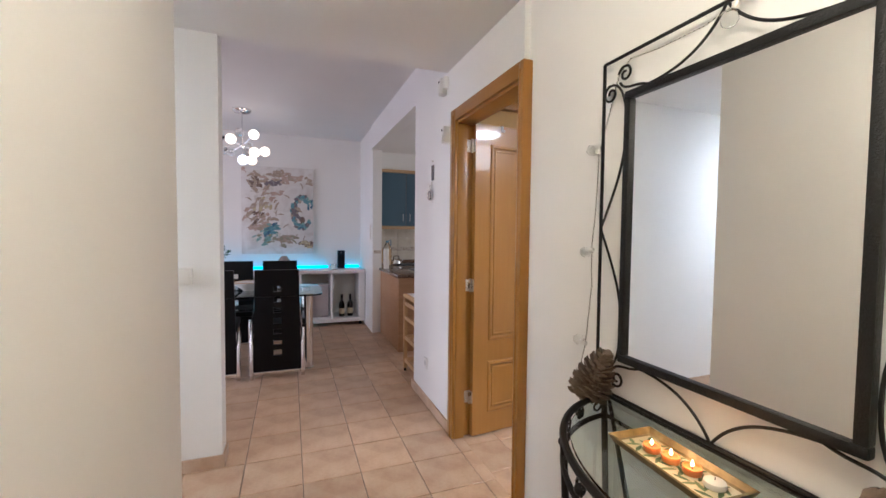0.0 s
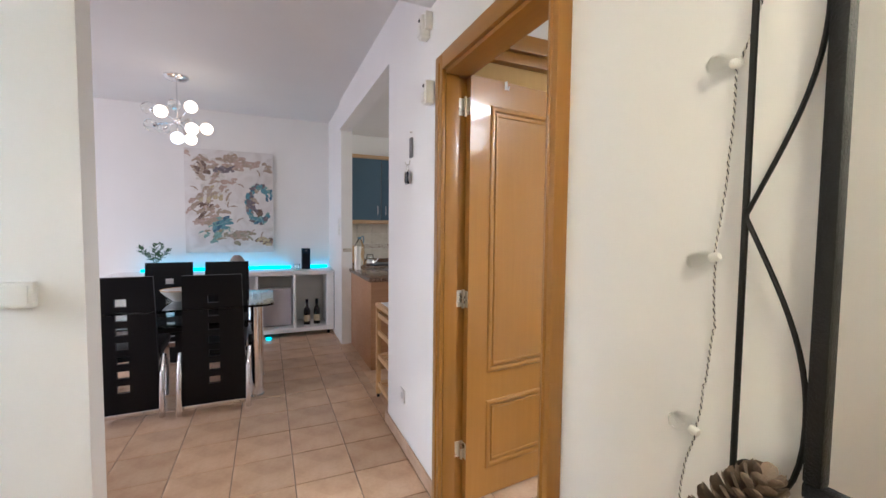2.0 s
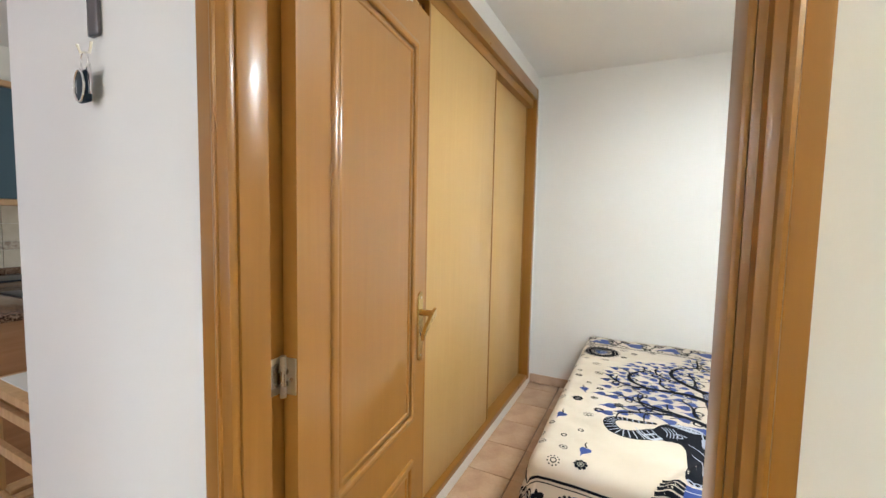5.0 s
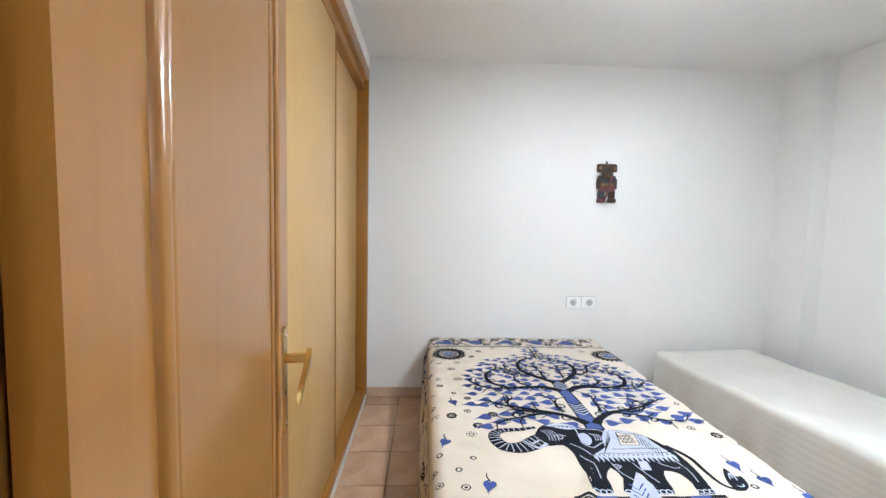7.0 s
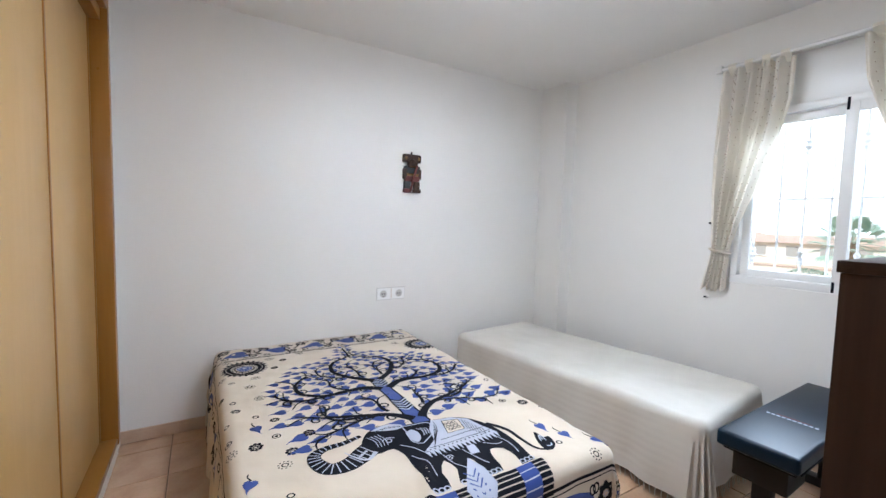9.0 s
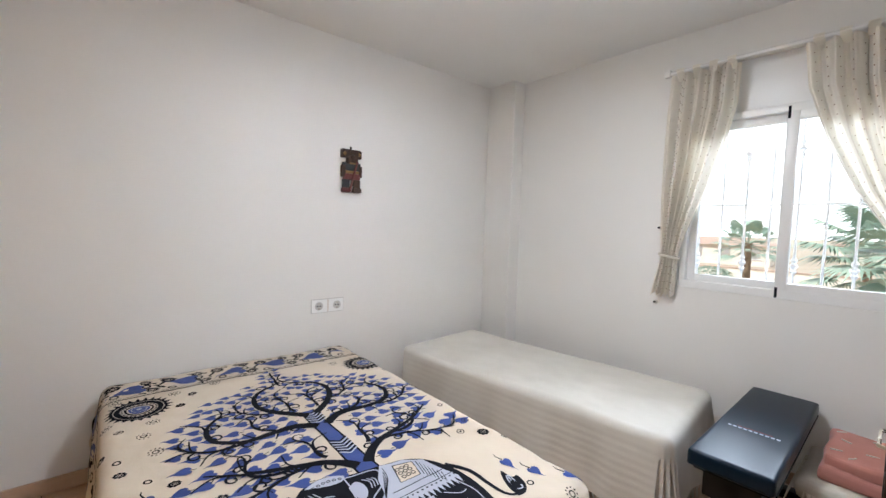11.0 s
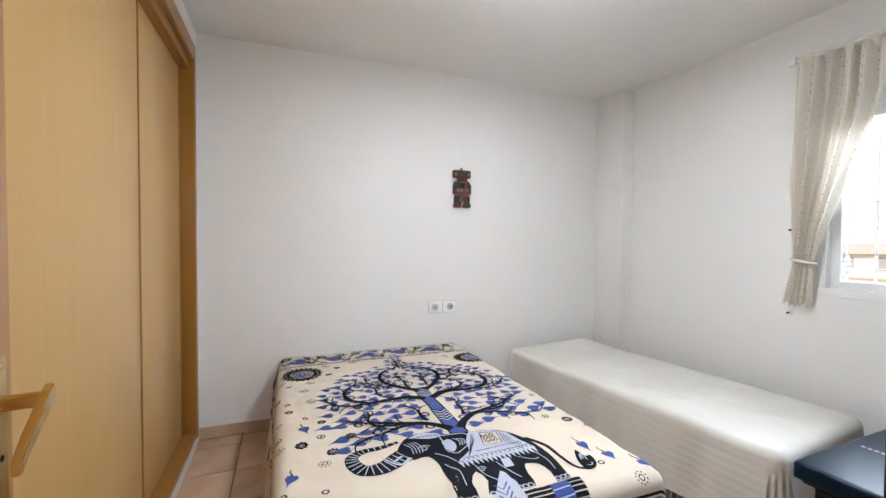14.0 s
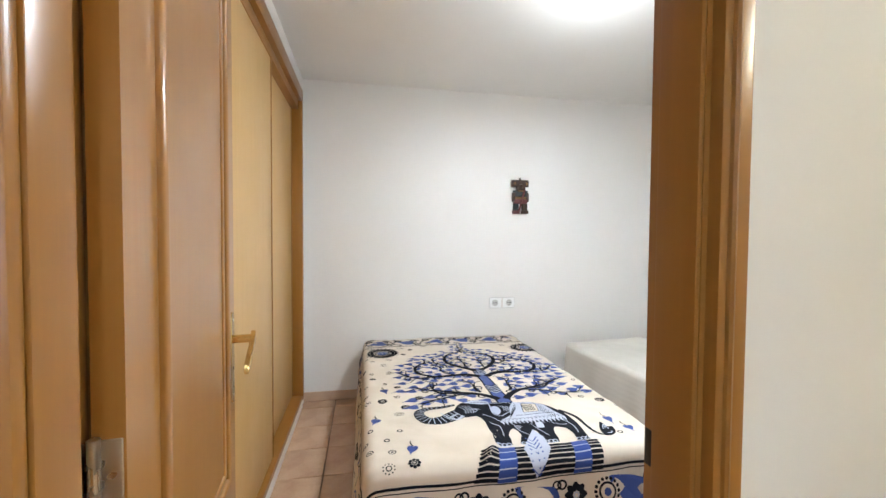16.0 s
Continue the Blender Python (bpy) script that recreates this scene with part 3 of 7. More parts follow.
for x0, x1, y in ((0.165, 1.0, YW + 0.06), (0.985, 1.815, YW + 0.018), (1.80, 2.65, YW + 0.06)):
    on_ward("sliding_door", B(x0 + 0.012, x1 - 0.012, y, y + 0.016, 0.108, 2.225, 0.002), M_BEECH)
    for xa in (x0, x1 - 0.016):
        on_ward("door_edge", B(xa, xa + 0.016, y - 0.004, y + 0.02, 0.108, 2.225, 0.004), M_OAK)
    on_ward("track", B(x0, x1, y - 0.002, y + 0.018, 2.226, 2.24), M_STEEL)

# ---- bedroom: window, blind box, grille ----
win = thing("window_1", "white aluminium sliding window with a roller blind box", "window", (0.77, -0.72, 0.955), kind="structure")


def on_win(name, bm, material, label="", smooth=True):
    ob = part(name, bm, material, win, label, smooth)
    ob.matrix_parent_inverse = win.matrix_world.inverted()
    return ob


WF = 1.965
on_win("window_frame", B(WX0, WX1, -0.78, -0.70, WZ0, WZ0 + 0.045, 0.004), M_ALU)
on_win("window_frame", B(WX0, WX1, -0.78, -0.70, WF - 0.04, WF, 0.004), M_ALU)
on_win("window_frame", B(WX1 - 0.04, WX1, -0.78, -0.70, WZ0 + 0.045, WF - 0.04, 0.004), M_ALU)
on_win("window_frame", B(WX0, WX0 + 0.04, -0.78, -0.70, WZ0 + 0.045, WF - 0.04, 0.004), M_ALU)
for x0, x1, y in ((0.745, WX1 - 0.03, -0.755), (WX0 + 0.03, 0.79, -0.715)):
    sash = on_win("sash", B(x0, x0 + 0.05, y - 0.014, y + 0.014, WZ0 + 0.03, WF - 0.025, 0.004), M_ALU)
    for a, b, c, d in ((x1 - 0.05, x1, WZ0 + 0.03, WF - 0.025), (x0 + 0.05, x1 - 0.05, WZ0 + 0.03, WZ0 + 0.085), (x0 + 0.05, x1 - 0.05, WF - 0.085, WF - 0.025)):
        part("sash_bar", B(a, b, y - 0.014, y + 0.014, c, d, 0.004), M_ALU, sash)
    pane = part("pane", B(x0 + 0.045, x1 - 0.045, y - 0.003, y + 0.003, WZ0 + 0.08, WF - 0.08), M_PANE, sash, smooth=False)
    pane.visible_shadow = False
on_win("brush_seal", B(0.775, 0.787, -0.70, -0.699, WF - 0.075, WF - 0.012), M_INK, "black brush seal")
on_win("brush_seal", B(0.775, 0.787, -0.70, -0.699, WZ0 + 0.005, WZ0 + 0.06), M_INK, "black brush seal")
on_win("blind_box", B(WX0, WX1, -0.85, -0.735, WF + 0.002, WZ1, 0.004), M_ALU, "white roller blind box")
on_win("outer_sill", B(WX0 - 0.03, WX1 + 0.03, -1.0, -0.785, WZ0 - 0.03, WZ0 + 0.012, 0.005), speckled("slate_sill", [(0.3, (0.10, 0.12, 0.15)), (0.7, (0.20, 0.23, 0.27))], 60, 0.5), "grey stone outer sill")
grille = thing("window_grille", "white wrought-iron window grille with turned knobs", "grille", (0.77, -0.9, 0.97))
for k in range(8):
    x = 1.22 - k * 0.118
    bm = T([(x, -0.9, 0.965), (x, -0.9, 2.26)], 0.0065, seg=8)
    bar = part("bar", bm, M_ALU, grille)
    bar.matrix_parent_inverse = grille.matrix_world.inverted()
    if k % 2 == 0:
        for z in (1.12, 1.76):
            o = part("knob", L([(0.007, -0.05), (0.016, -0.03), (0.009, -0.018), (0.021, 0.0), (0.009, 0.018), (0.016, 0.03), (0.007, 0.05)], (x, -0.9, z), 12), M_ALU, bar)
for z in (1.0, 1.46, 2.2):
    o = part("crossbar", B(WX0 - 0.02, WX1 + 0.02, -0.908, -0.892, z - 0.005, z + 0.005), M_ALU, grille)
    o.matrix_parent_inverse = grille.matrix_world.inverted()

# ---- bedroom: curtains ----
rod = thing("curtain_rod", "white metal curtain rod with square finials", "curtain rod", (0.77, -0.62, 2.235))
for nm, bm in (("pole", T([(0.12, 0, 0), (-0.75, 0, 0)], 0.011, seg=12)), ("pole", T([(0.57, 0, 0), (0.12, 0, 0)], 0.011, seg=12)),
               ("finial", B(0.565, 0.60, -0.02, 0.02, -0.02, 0.02, 0.006)), ("finial", B(-0.50, -0.465, -0.02, 0.02, -0.02, 0.02, 0.006)),
               ("bracket", B(0.50, 0.53, -0.068, 0.0, -0.012, 0.02, 0.003)), ("bracket", B(-0.44, -0.41, -0.068, 0.0, -0.012, 0.02, 0.003))):
    if nm == "pole" and bm.verts[:] and min(v.co.x for v in bm.verts) < -0.5:
        for v in bm.verts:
            v.co.x = max(v.co.x, -0.47)
    part(nm, bm, M_WHITE, rod)


def lerp_row(rows, t):
    for (t0, *a), (t1, *b) in zip(rows, rows[1:]):
        if t <= t1:
            f = (t - t0) / (t1 - t0)
            return [p + (q - p) * f for p, q in zip(a, b)]
    return rows[-1][1:]


def curtain(rows, folds, seed, tabs):
    """Hanging cloth between an outer and an inner edge; rows of height, outer x, inner x, fold depth, y."""
    top = rows[0][0]

    def at(s, z, lift=0.0):
        xo, xi, amp, y = lerp_row([(top - r[0], *r[1:]) for r in rows], top - z)
        w = s + 0.03 * math.sin(9 * s + seed)
        ph = folds * 2 * math.pi * w + 0.5 * math.sin(3 * z + seed)
        return Vector((xo + (xi - xo) * s, y + amp * math.sin(ph) + amp * 0.35 * math.sin(2.3 * ph + seed) + lift, z - 0.012 * math.sin(ph) * (z < 1.1)))

    cur = thing("curtain", "cream cotton curtain with brown stitched dots, tied back beside the window", "curtain", at(0.5, 1.6), group="window curtains")
    inv = cur.matrix_world.inverted()
    low = rows[-1][0]
    NS, NZ = 90, 70
    bm = bmesh.new()
    g = [[bm.verts.new(at(i / NS, top + (low - top) * j / NZ)) for i in range(NS + 1)] for j in range(NZ + 1)]
    for j in range(NZ):
        for i in range(NS):
            bm.faces.new((g[j][i], g[j][i + 1], g[j + 1][i + 1], g[j + 1][i]))
    ob = part("drape", bm, M_CURTAIN, cur)
    ob.matrix_parent_inverse = inv
    bm = bmesh.new()
    for i in range(1, 12):
        for j in range(30):
            s, z = (i + 0.25 * math.sin(seed * 7 + i)) / 12, top - 0.03 - j * 0.046 - 0.02 * (i % 2)
            if z < low + 0.02:
                continue
            c = at(s, z, 0.002)
            v = [bm.verts.new(c + Vector(p)) for p in ((-0.0021, 0.002, -0.003), (0.0021, 0.002, -0.003), (0.0021, 0.002, 0.003), (-0.0021, 0.002, 0.003))]
            bm.faces.new(v)
    ob = tagged(part("stitched_dots", bm, M_DOT, cur, "brown stitched dots", smooth=False), kind="stuff")
    ob.matrix_parent_inverse = inv
    for i in range(tabs):
        s = (i + 0.5) / tabs
        p = at(s, top)
        bm = bmesh.new()
        loop = [(p.y, top - 0.03), (-0.604, top + 0.02), (-0.608, 2.25), (-0.62, 2.2495), (-0.634, 2.25), (-0.637, top + 0.02), (-0.637, top - 0.02)]
        a = [bm.verts.new((p.x - 0.02, y, z)) for y, z in loop]
        b = [bm.verts.new((p.x + 0.02, y, z)) for y, z in loop]
        for k in range(len(loop) - 1):
            bm.faces.new((a[k], a[k + 1], b[k + 1], b[k]))
        ob = part("tab", bm, M_CURTAIN, cur)
        ob.matrix_parent_inverse = inv
    return cur, at


cur1, at1 = curtain([(2.215, 1.325, 0.985, 0.030, -0.625), (2.0, 1.332, 0.99, 0.037, -0.62), (1.75, 1.338, 1.045, 0.037, -0.62), (1.5, 1.345, 1.13, 0.031, -0.63), (1.3, 1.345, 1.205, 0.018, -0.64), (1.16, 1.345, 1.245, 0.014, -0.65), (1.12, 1.345, 1.25, 0.013, -0.65), (0.90, 1.385, 1.25, 0.02, -0.645)], 5, 1.0, 4)
cur2, at2 = curtain([(2.215, 0.725, 0.27, 0.030, -0.625), (2.0, 0.70, 0.265, 0.037, -0.62), (1.75, 0.62, 0.262, 0.037, -0.62), (1.5, 0.51, 0.255, 0.031, -0.63), (1.3, 0.39, 0.245, 0.018, -0.64), (1.16, 0.315, 0.24, 0.014, -0.65), (1.12, 0.31, 0.24, 0.013, -0.65), (0.90, 0.32, 0.20, 0.02, -0.645)], 6, 2.3, 5)
for cur, x0, x1 in ((cur1, 1.24, 1.352), (cur2, 0.235, 0.325)):
    pts = [((x0 + x1) / 2 + (x1 - x0) / 2 * math.cos(a), -0.648 + 0.03 * math.sin(a), 1.14 + 0.01 * math.cos(a)) for a in (2 * math.pi * i / 24 for i in range(24))]
    ob = part("tieback", T(pts, 0.008, seg=6, closed=True), M_CURTAIN, cur)
    ob.matrix_parent_inverse = cur.matrix_world.inverted()
for z in (1.312, 0.842):
    hk = thing("tieback_hook", "small dark screw hook in a white base on the wall", "hook", (1.372, Y_WIN, z), group="curtain hooks")
    part("base", L([(0.012, 0), (0.011, 0.008), (0.006, 0.012), (0, 0.013)], seg=14, m=pose(0, 0, 0, -90)), M_PLASTIC, hk)
    part("tip", L([(0.005, 0.010), (0.0055, 0.03), (0, 0.033)], seg=10, m=pose(0, 0, 0, -90)), M_INK, hk)

# ---- bedroom: wall pieces ----
M_GREY = mat("grey_plastic", (0.56, 0.55, 0.53), 0.4)
soc = thing("wall_socket", "white double wall socket above the bed", "socket", (X_FAR, 0.886, 0.735))
part("plate", B(-0.0092, -0.0005, -0.108, 0.108, -0.042, 0.042, 0.002), mat("bright_plastic", (0.88, 0.88, 0.87), 0.3), soc)
# shadow line round the plate, built as a grey rim
part("shadow_gap", B(-0.004, -0.0004, -0.112, 0.112, -0.0455, 0.0455), M_GREY, soc, "grey rim standing in for the shadow line round the plate")
part("seam", B(-0.0098, -0.0088, -0.002, 0.002, -0.040, 0.040), M_BASE, soc)
for y in (-0.062, 0.062):
    cup = part("cup", L([(0.027, 0.0095), (0.0265, 0.0115), (0.021, 0.0115), (0.020, 0.0098), (0, 0.0098)], seg=24, m=pose(0, y, 0, 0, -90)), M_GREY, soc)
    for dz in (-0.009, 0.009):
        part("pin_hole", L([(0.005, 0.0099), (0.005, 0.0108), (0, 0.0108)], seg=8, m=pose(0, y + dz, 0, 0, -90)), M_INK, cup)
    part("earth_clip", B(-0.013, -0.0105, y - 0.004, y + 0.004, 0.013, 0.02), M_STEEL, cup)
    part("earth_clip", B(-0.013, -0.0105, y - 0.004, y + 0.004, -0.02, -0.013), M_STEEL, cup)

M_DARKWOOD = wood("carved_dark_wood", (0.018, 0.010, 0.006), (0.07, 0.035, 0.02), scale=2, rough=0.5)
bm = bmesh.new()


def tint(index, make):
    """Builds a piece of the carving and gives its faces one of the paints."""
    old = set(bm.faces)
    make()
    for f_ in bm.faces:
        if f_ not in old:
            f_.material_index = index


for k_, y0_, y1_, z0_, z1_, d_ in ((0, -0.046, 0.046, 0.070, 0.122, 0.034), (0, -0.074, -0.040, 0.070, 0.126, 0.024), (0, 0.040, 0.074, 0.070, 0.126, 0.024), (0, -0.066, 0.066, 0.110, 0.130, 0.020),
                                  (0, -0.036, 0.036, 0.030, 0.075, 0.046), (3, -0.064, 0.064, -0.012, 0.042, 0.030), (0, -0.072, -0.048, -0.055, 0.022, 0.036), (0, 0.048, 0.072, -0.055, 0.022, 0.036),
                                  (2, -0.052, 0.052, -0.032, -0.012, 0.034), (1, -0.058, 0.058, -0.072, -0.032, 0.037), (0, -0.062, -0.016, -0.128, -0.070, 0.032), (3, 0.016, 0.062, -0.128, -0.070, 0.032),
                                  (0, -0.068, -0.010, -0.155, -0.126, 0.040), (1, 0.010, 0.068, -0.155, -0.126, 0.040), (2, -0.030, 0.030, 0.030, 0.040, 0.049)):
    tint(k_, lambda: box(bm, -d_, -0.001, y0_, y1_, z0_, z1_, 0.007, 2))
for y_ in (-0.05, 0.05):
    tint(2, lambda: lathe(bm, [(0.014, -0.004), (0.012, 0.006), (0, 0.008)], seg=10, m=pose(-0.025, y_, 0.098, 0, -90)))
tint(0, lambda: lathe(bm, [(0.020, -0.01), (0.022, 0.0), (0.016, 0.016), (0, 0.022)], seg=12, m=pose(-0.034, 0, 0.072, 0, -90)))
tint(1, lambda: tube(bm, [(-0.046, -0.030, 0.045), (-0.048, 0.0, -0.055), (-0.046, 0.024, -0.150)], 0.008, seg=8))
tint(0, lambda: lathe(bm, [(0, -0.012), (0.007, -0.006), (0.007, 0.006), (0, 0.012)], (-0.006, 0, 0.140), 8))
tot = whole("wall_carving", bm, M_DARKWOOD, "small dark carved wooden figure painted red and green", "carving")
tot.location = (X_FAR, 0.739, 1.64)
for nm, cl in (("red_paint", (0.11, 0.020, 0.018)), ("ochre_paint", (0.20, 0.11, 0.03)), ("green_paint", (0.014, 0.019, 0.021))):
    tot.data.materials.append(mat(nm, cl, 0.55))

def dome(name, label, x, y, z):
    d = thing(name, label, "ceiling lamp", (x, y, z))
    part("rim", L([(0, 0.0), (0.145, 0.0), (0.15, -0.012), (0.145, -0.022), (0.135, -0.022), (0.135, -0.012), (0, -0.012)], seg=40), M_WHITE, d)
    part("diffuser", L([(0.134, -0.020), (0.128, -0.045), (0.105, -0.068), (0.06, -0.083), (0, -0.088)], seg=40), M_OPAL, d, "glowing opal glass dome")
    return d


dome("ceiling_lamp", "round opal glass ceiling lamp, lit", 1.28, 0.95, Z_BED)
dome("ceiling_lamp", "round opal glass ceiling lamp, lit, in the passage", -3.4, 2.0, Z_HALL)
# unseen glowing dome, added to go with the corridor fill
dome("ceiling_lamp", "unseen round opal glass ceiling lamp, added to light the entrance corridor", -0.66, 0.15, Z_HALL)

# ---- bedroom: double bed with its printed spread ----
rng = random.Random(7)
BU0, BU1, BV0, BV1, BZ, BR = 0.975, 2.70, 0.845, 1.985, 0.478, 0.05


def spread(u, v, lift=0.0):
    """The place on the spread of the cloth's own (u, v): flat on the bed, then round its edge and down."""
    cu, cv = min(max(u, BU0), BU1), min(max(v, BV0), BV1)
    du, dv = u - cu, v - cv
    d = math.hypot(du, dv)
    sag = 0.006 * noise.noise(Vector((u * 5, v * 5, 1))) + 0.0034 * noise.noise(Vector((u * 13, v * 11, 4))) + 0.0012 * noise.noise(Vector((u * 24, v * 30, 7)))
    ridge = 0.017 * math.exp(-((v - 1.50 + 0.5 * (u - 1.1)) / 0.022) ** 2) * max(0, min(1, (1.28 - u) / 0.25)) * max(0, min(1, (u - 0.85) / 0.1))
    if d < 1e-6:
        return Vector((u, v, BZ + sag + ridge + lift))
    nx, ny = du / d, dv / d
    q = BR * math.pi / 2
    if d < q:
        a = d / BR
        off, z, nz, nh = BR * math.sin(a), BZ - BR * (1 - math.cos(a)), math.cos(a), math.sin(a)
    else:
        drop = d - q
        along = u * abs(ny) + v * abs(nx)
        wave = (0.012 * math.sin(along * 17 + 2.0) + 0.008 * math.sin(along * 41)) * min(1, drop / 0.2)
        off, z, nz, nh = BR + 0.05 * drop + wave + 0.012 * min(1, drop / 0.1), BZ - BR - drop * 0.985, 0.0, 1.0
    return Vector((cu + nx * (off + lift * nh), cv + ny * (off + lift * nh), max(z + sag + ridge * nz + lift * nz, 0.012 + lift)))


bed = thing("bed", "double bed under a cream printed spread", "bed", (1.85, 1.42, 0))
inv = bed.matrix_world.inverted()
for nm, bm, mt in (("mattress", B(BU0 - 0.02, BU1 + 0.03, BV0 - 0.03, BV1 + 0.03, 0.24, BZ - 0.012, 0.04, 3), M_BLANKET), ("bed_base", B(BU0, BU1 + 0.03, BV0, BV1, 0.14, 0.238, 0.01), M_INK)):
    ob = part(nm, bm, mt, bed)
    ob.matrix_parent_inverse = inv
for x in (BU0 + 0.06, BU1 - 0.06):
    for y in (BV0 + 0.06, BV1 - 0.06):
        ob = part("leg", L([(0, 0.002), (0.022, 0.002), (0.026, 0.14), (0, 0.14)], (x, y, 0), 12), M_INK, bed)
        ob.matrix_parent_inverse = inv

cover = thing("bedspread", "cream cotton spread printed with a blue tree and black elephant", "bedspread", (1.85, 1.42, BZ))
cinv = cover.matrix_world.inverted()
U0, U1, V0, V1 = BU0 - 0.46, BU1 + 0.05, BV0 - 0.30, BV1 + 0.46
bm = bmesh.new()
NU, NV = 200, 180
g = [[bm.verts.new(spread(U0 + (U1 - U0) * i / NU, V0 + (V1 - V0) * j / NV)) for j in range(NV + 1)] for i in range(NU + 1)]
for i in range(NU):
    for j in range(NV):
        bm.faces.new((g[i][j], g[i][j + 1], g[i + 1][j + 1], g[i + 1][j]))
bmesh.ops.reverse_faces(bm, faces=bm.faces[:])
ob = part("cloth", bm, M_BEDSHEET, cover)
ob.matrix_parent_inverse = cinv

INK, BLU, PAL = bmesh.new(), bmesh.new(), bmesh.new()


def fill(bm, pts, lift=0.0016):
    v = [bm.verts.new(spread(*p, lift)) for p in pts]
    try:
        bm.faces.new(v)
    except ValueError:
        pass


def ribbon(bm, pts, w, lift=0.0016):
    """A painted line along 2D points; w is one width or the widths at both ends."""
    w0, w1 = w if isinstance(w, tuple) else (w, w)
    rows, n_ = [], len(pts)
    for i, p in enumerate(pts):
        a, b = Vector(pts[max(i - 1, 0)]), Vector(pts[min(i + 1, n_ - 1)])
        d = (b - a).normalized()
        h = (w0 + (w1 - w0) * i / max(1, n_ - 1)) / 2
        s = Vector((-d.y, d.x)) * h
        rows.append((bm.verts.new(spread(p[0] + s.x, p[1] + s.y, lift)), bm.verts.new(spread(p[0] - s.x, p[1] - s.y, lift))))
    for (a, b), (c, d) in zip(rows, rows[1:]):
        bm.faces.new((a, b, d, c))


def circle(c, r, n_=14, sq=1.0):
    return [(c[0] + r * math.cos(2 * math.pi * k / n_), c[1] + sq * r * math.sin(2 * math.pi * k / n_)) for k in range(n_)]


def ring_line(bm, c, r, w, n_=18, lift=0.0016):
    p = circle(c, r, n_)
    ribbon(bm, p + p[:2], w, lift)


def line(p, q, n_=8):
    return [(p[0] + (q[0] - p[0]) * i / n_, p[1] + (q[1] - p[1]) * i / n_) for i in range(n_ + 1)]


def heart(bm, c, ang, s, tail=True, lift=0.0016):
    """A heart-shaped leaf that points along ang, with a drawn-out tip."""
    out = []
    for x, y in ((0.0, 0.0), (-0.14, 0.22), (-0.02, 0.44), (0.25, 0.50), (0.55, 0.36), (0.85, 0.14), (1.12, 0.05), (1.42, 0.12), (1.15, -0.03), (0.85, -0.12), (0.55, -0.34), (0.25, -0.48), (-0.02, -0.42), (-0.14, -0.2)):
        if not tail and x > 1.1:
            continue
        out.append((c[0] + s * (x * math.cos(ang) - y * math.sin(ang)), c[1] + s * (x * math.sin(ang) + y * math.cos(ang))))
    fill(bm, out, lift)


def flower(c, r, n_=8):
    for k in range(n_):
        a = 2 * math.pi * k / n_
        fill(INK, circle((c[0] + r * 0.66 * math.cos(a), c[1] + r * 0.66 * math.sin(a)), r * 0.27, 7))
    ring_line(INK, c, r * 0.28, r * 0.16, 10)


def paisley(bm, c, ang, s):
    out = []
    for k in range(16):
        a = 2 * math.pi * k / 16
        x, y = 0.5 * math.cos(a), 0.5 * math.sin(a)
        if x > 0:
            x, y = x * 2.2, y * (1 - x * 1.2) + 0.35 * x
        out.append((c[0] + s * (x * math.cos(ang) - y * math.sin(ang)), c[1] + s * (x * math.sin(ang) + y * math.cos(ang))))
    fill(bm, out)


def fill_big(bm, pts, lift=0.0016, size=0.014):
    """A large printed field that follows the folds of the cloth."""
    flat = bmesh.new()
    flat.faces.new([flat.verts.new((p[0], p[1], 0)) for p in pts])
    bmesh.ops.triangulate(flat, faces=flat.faces[:])
    for _ in range(6):
        long_ = [e for e in flat.edges if e.calc_length() > size * 1.6]
        if not long_:
            break
        bmesh.ops.subdivide_edges(flat, edges=long_, cuts=1)
        bmesh.ops.triangulate(flat, faces=[f for f in flat.faces if len(f.verts) > 3])
    twin = {v: bm.verts.new(spread(v.co.x, v.co.y, lift)) for v in flat.verts}
    for f in flat.faces:
        bm.faces.new([twin[v] for v in f.verts])
    flat.free()


def smooth_line(pts, n_=5):
    """A curve through points."""
    out = []
    for i in range(len(pts) - 1):
        a, b = Vector(pts[max(i - 1, 0)]), Vector(pts[i])
        c, d = Vector(pts[i + 1]), Vector(pts[min(i + 2, len(pts) - 1)])
        out += [b * 0.5 * (2 - 5 * t * t + 3 * t ** 3) + c * 0.5 * (t + 4 * t * t - 3 * t ** 3) + a * 0.5 * (-t + 2 * t * t - t ** 3) + d * 0.5 * (t ** 3 - t * t) for t in (k / n_ for k in range(n_))]
    return out + [Vector(pts[-1])]


# the tree: a patterned trunk, swinging boughs with curls, and leaves
VT = 1.35
ribbon(BLU, line((1.38, VT), (1.93, VT + 0.008), 40), (0.068, 0.048))
for s in (-1, 1):
    ribbon(INK, line((1.38, VT + s * 0.036), (1.93, VT + 0.008 + s * 0.026), 40), 0.008, 0.0024)
for u0 in (1.56, 1.83):
    for k in range(5):
        for s in (-1, 1):
            ribbon(PAL, line((u0 + k * 0.020 - 0.022, VT), (u0 + k * 0.020, VT + s * 0.034), 4), 0.006, 0.0026)
            ribbon(INK, line((u0 + k * 0.020 - 0.012, VT), (u0 + k * 0.020 + 0.010, VT + s * 0.034), 4), 0.008, 0.0026)
twigs = []


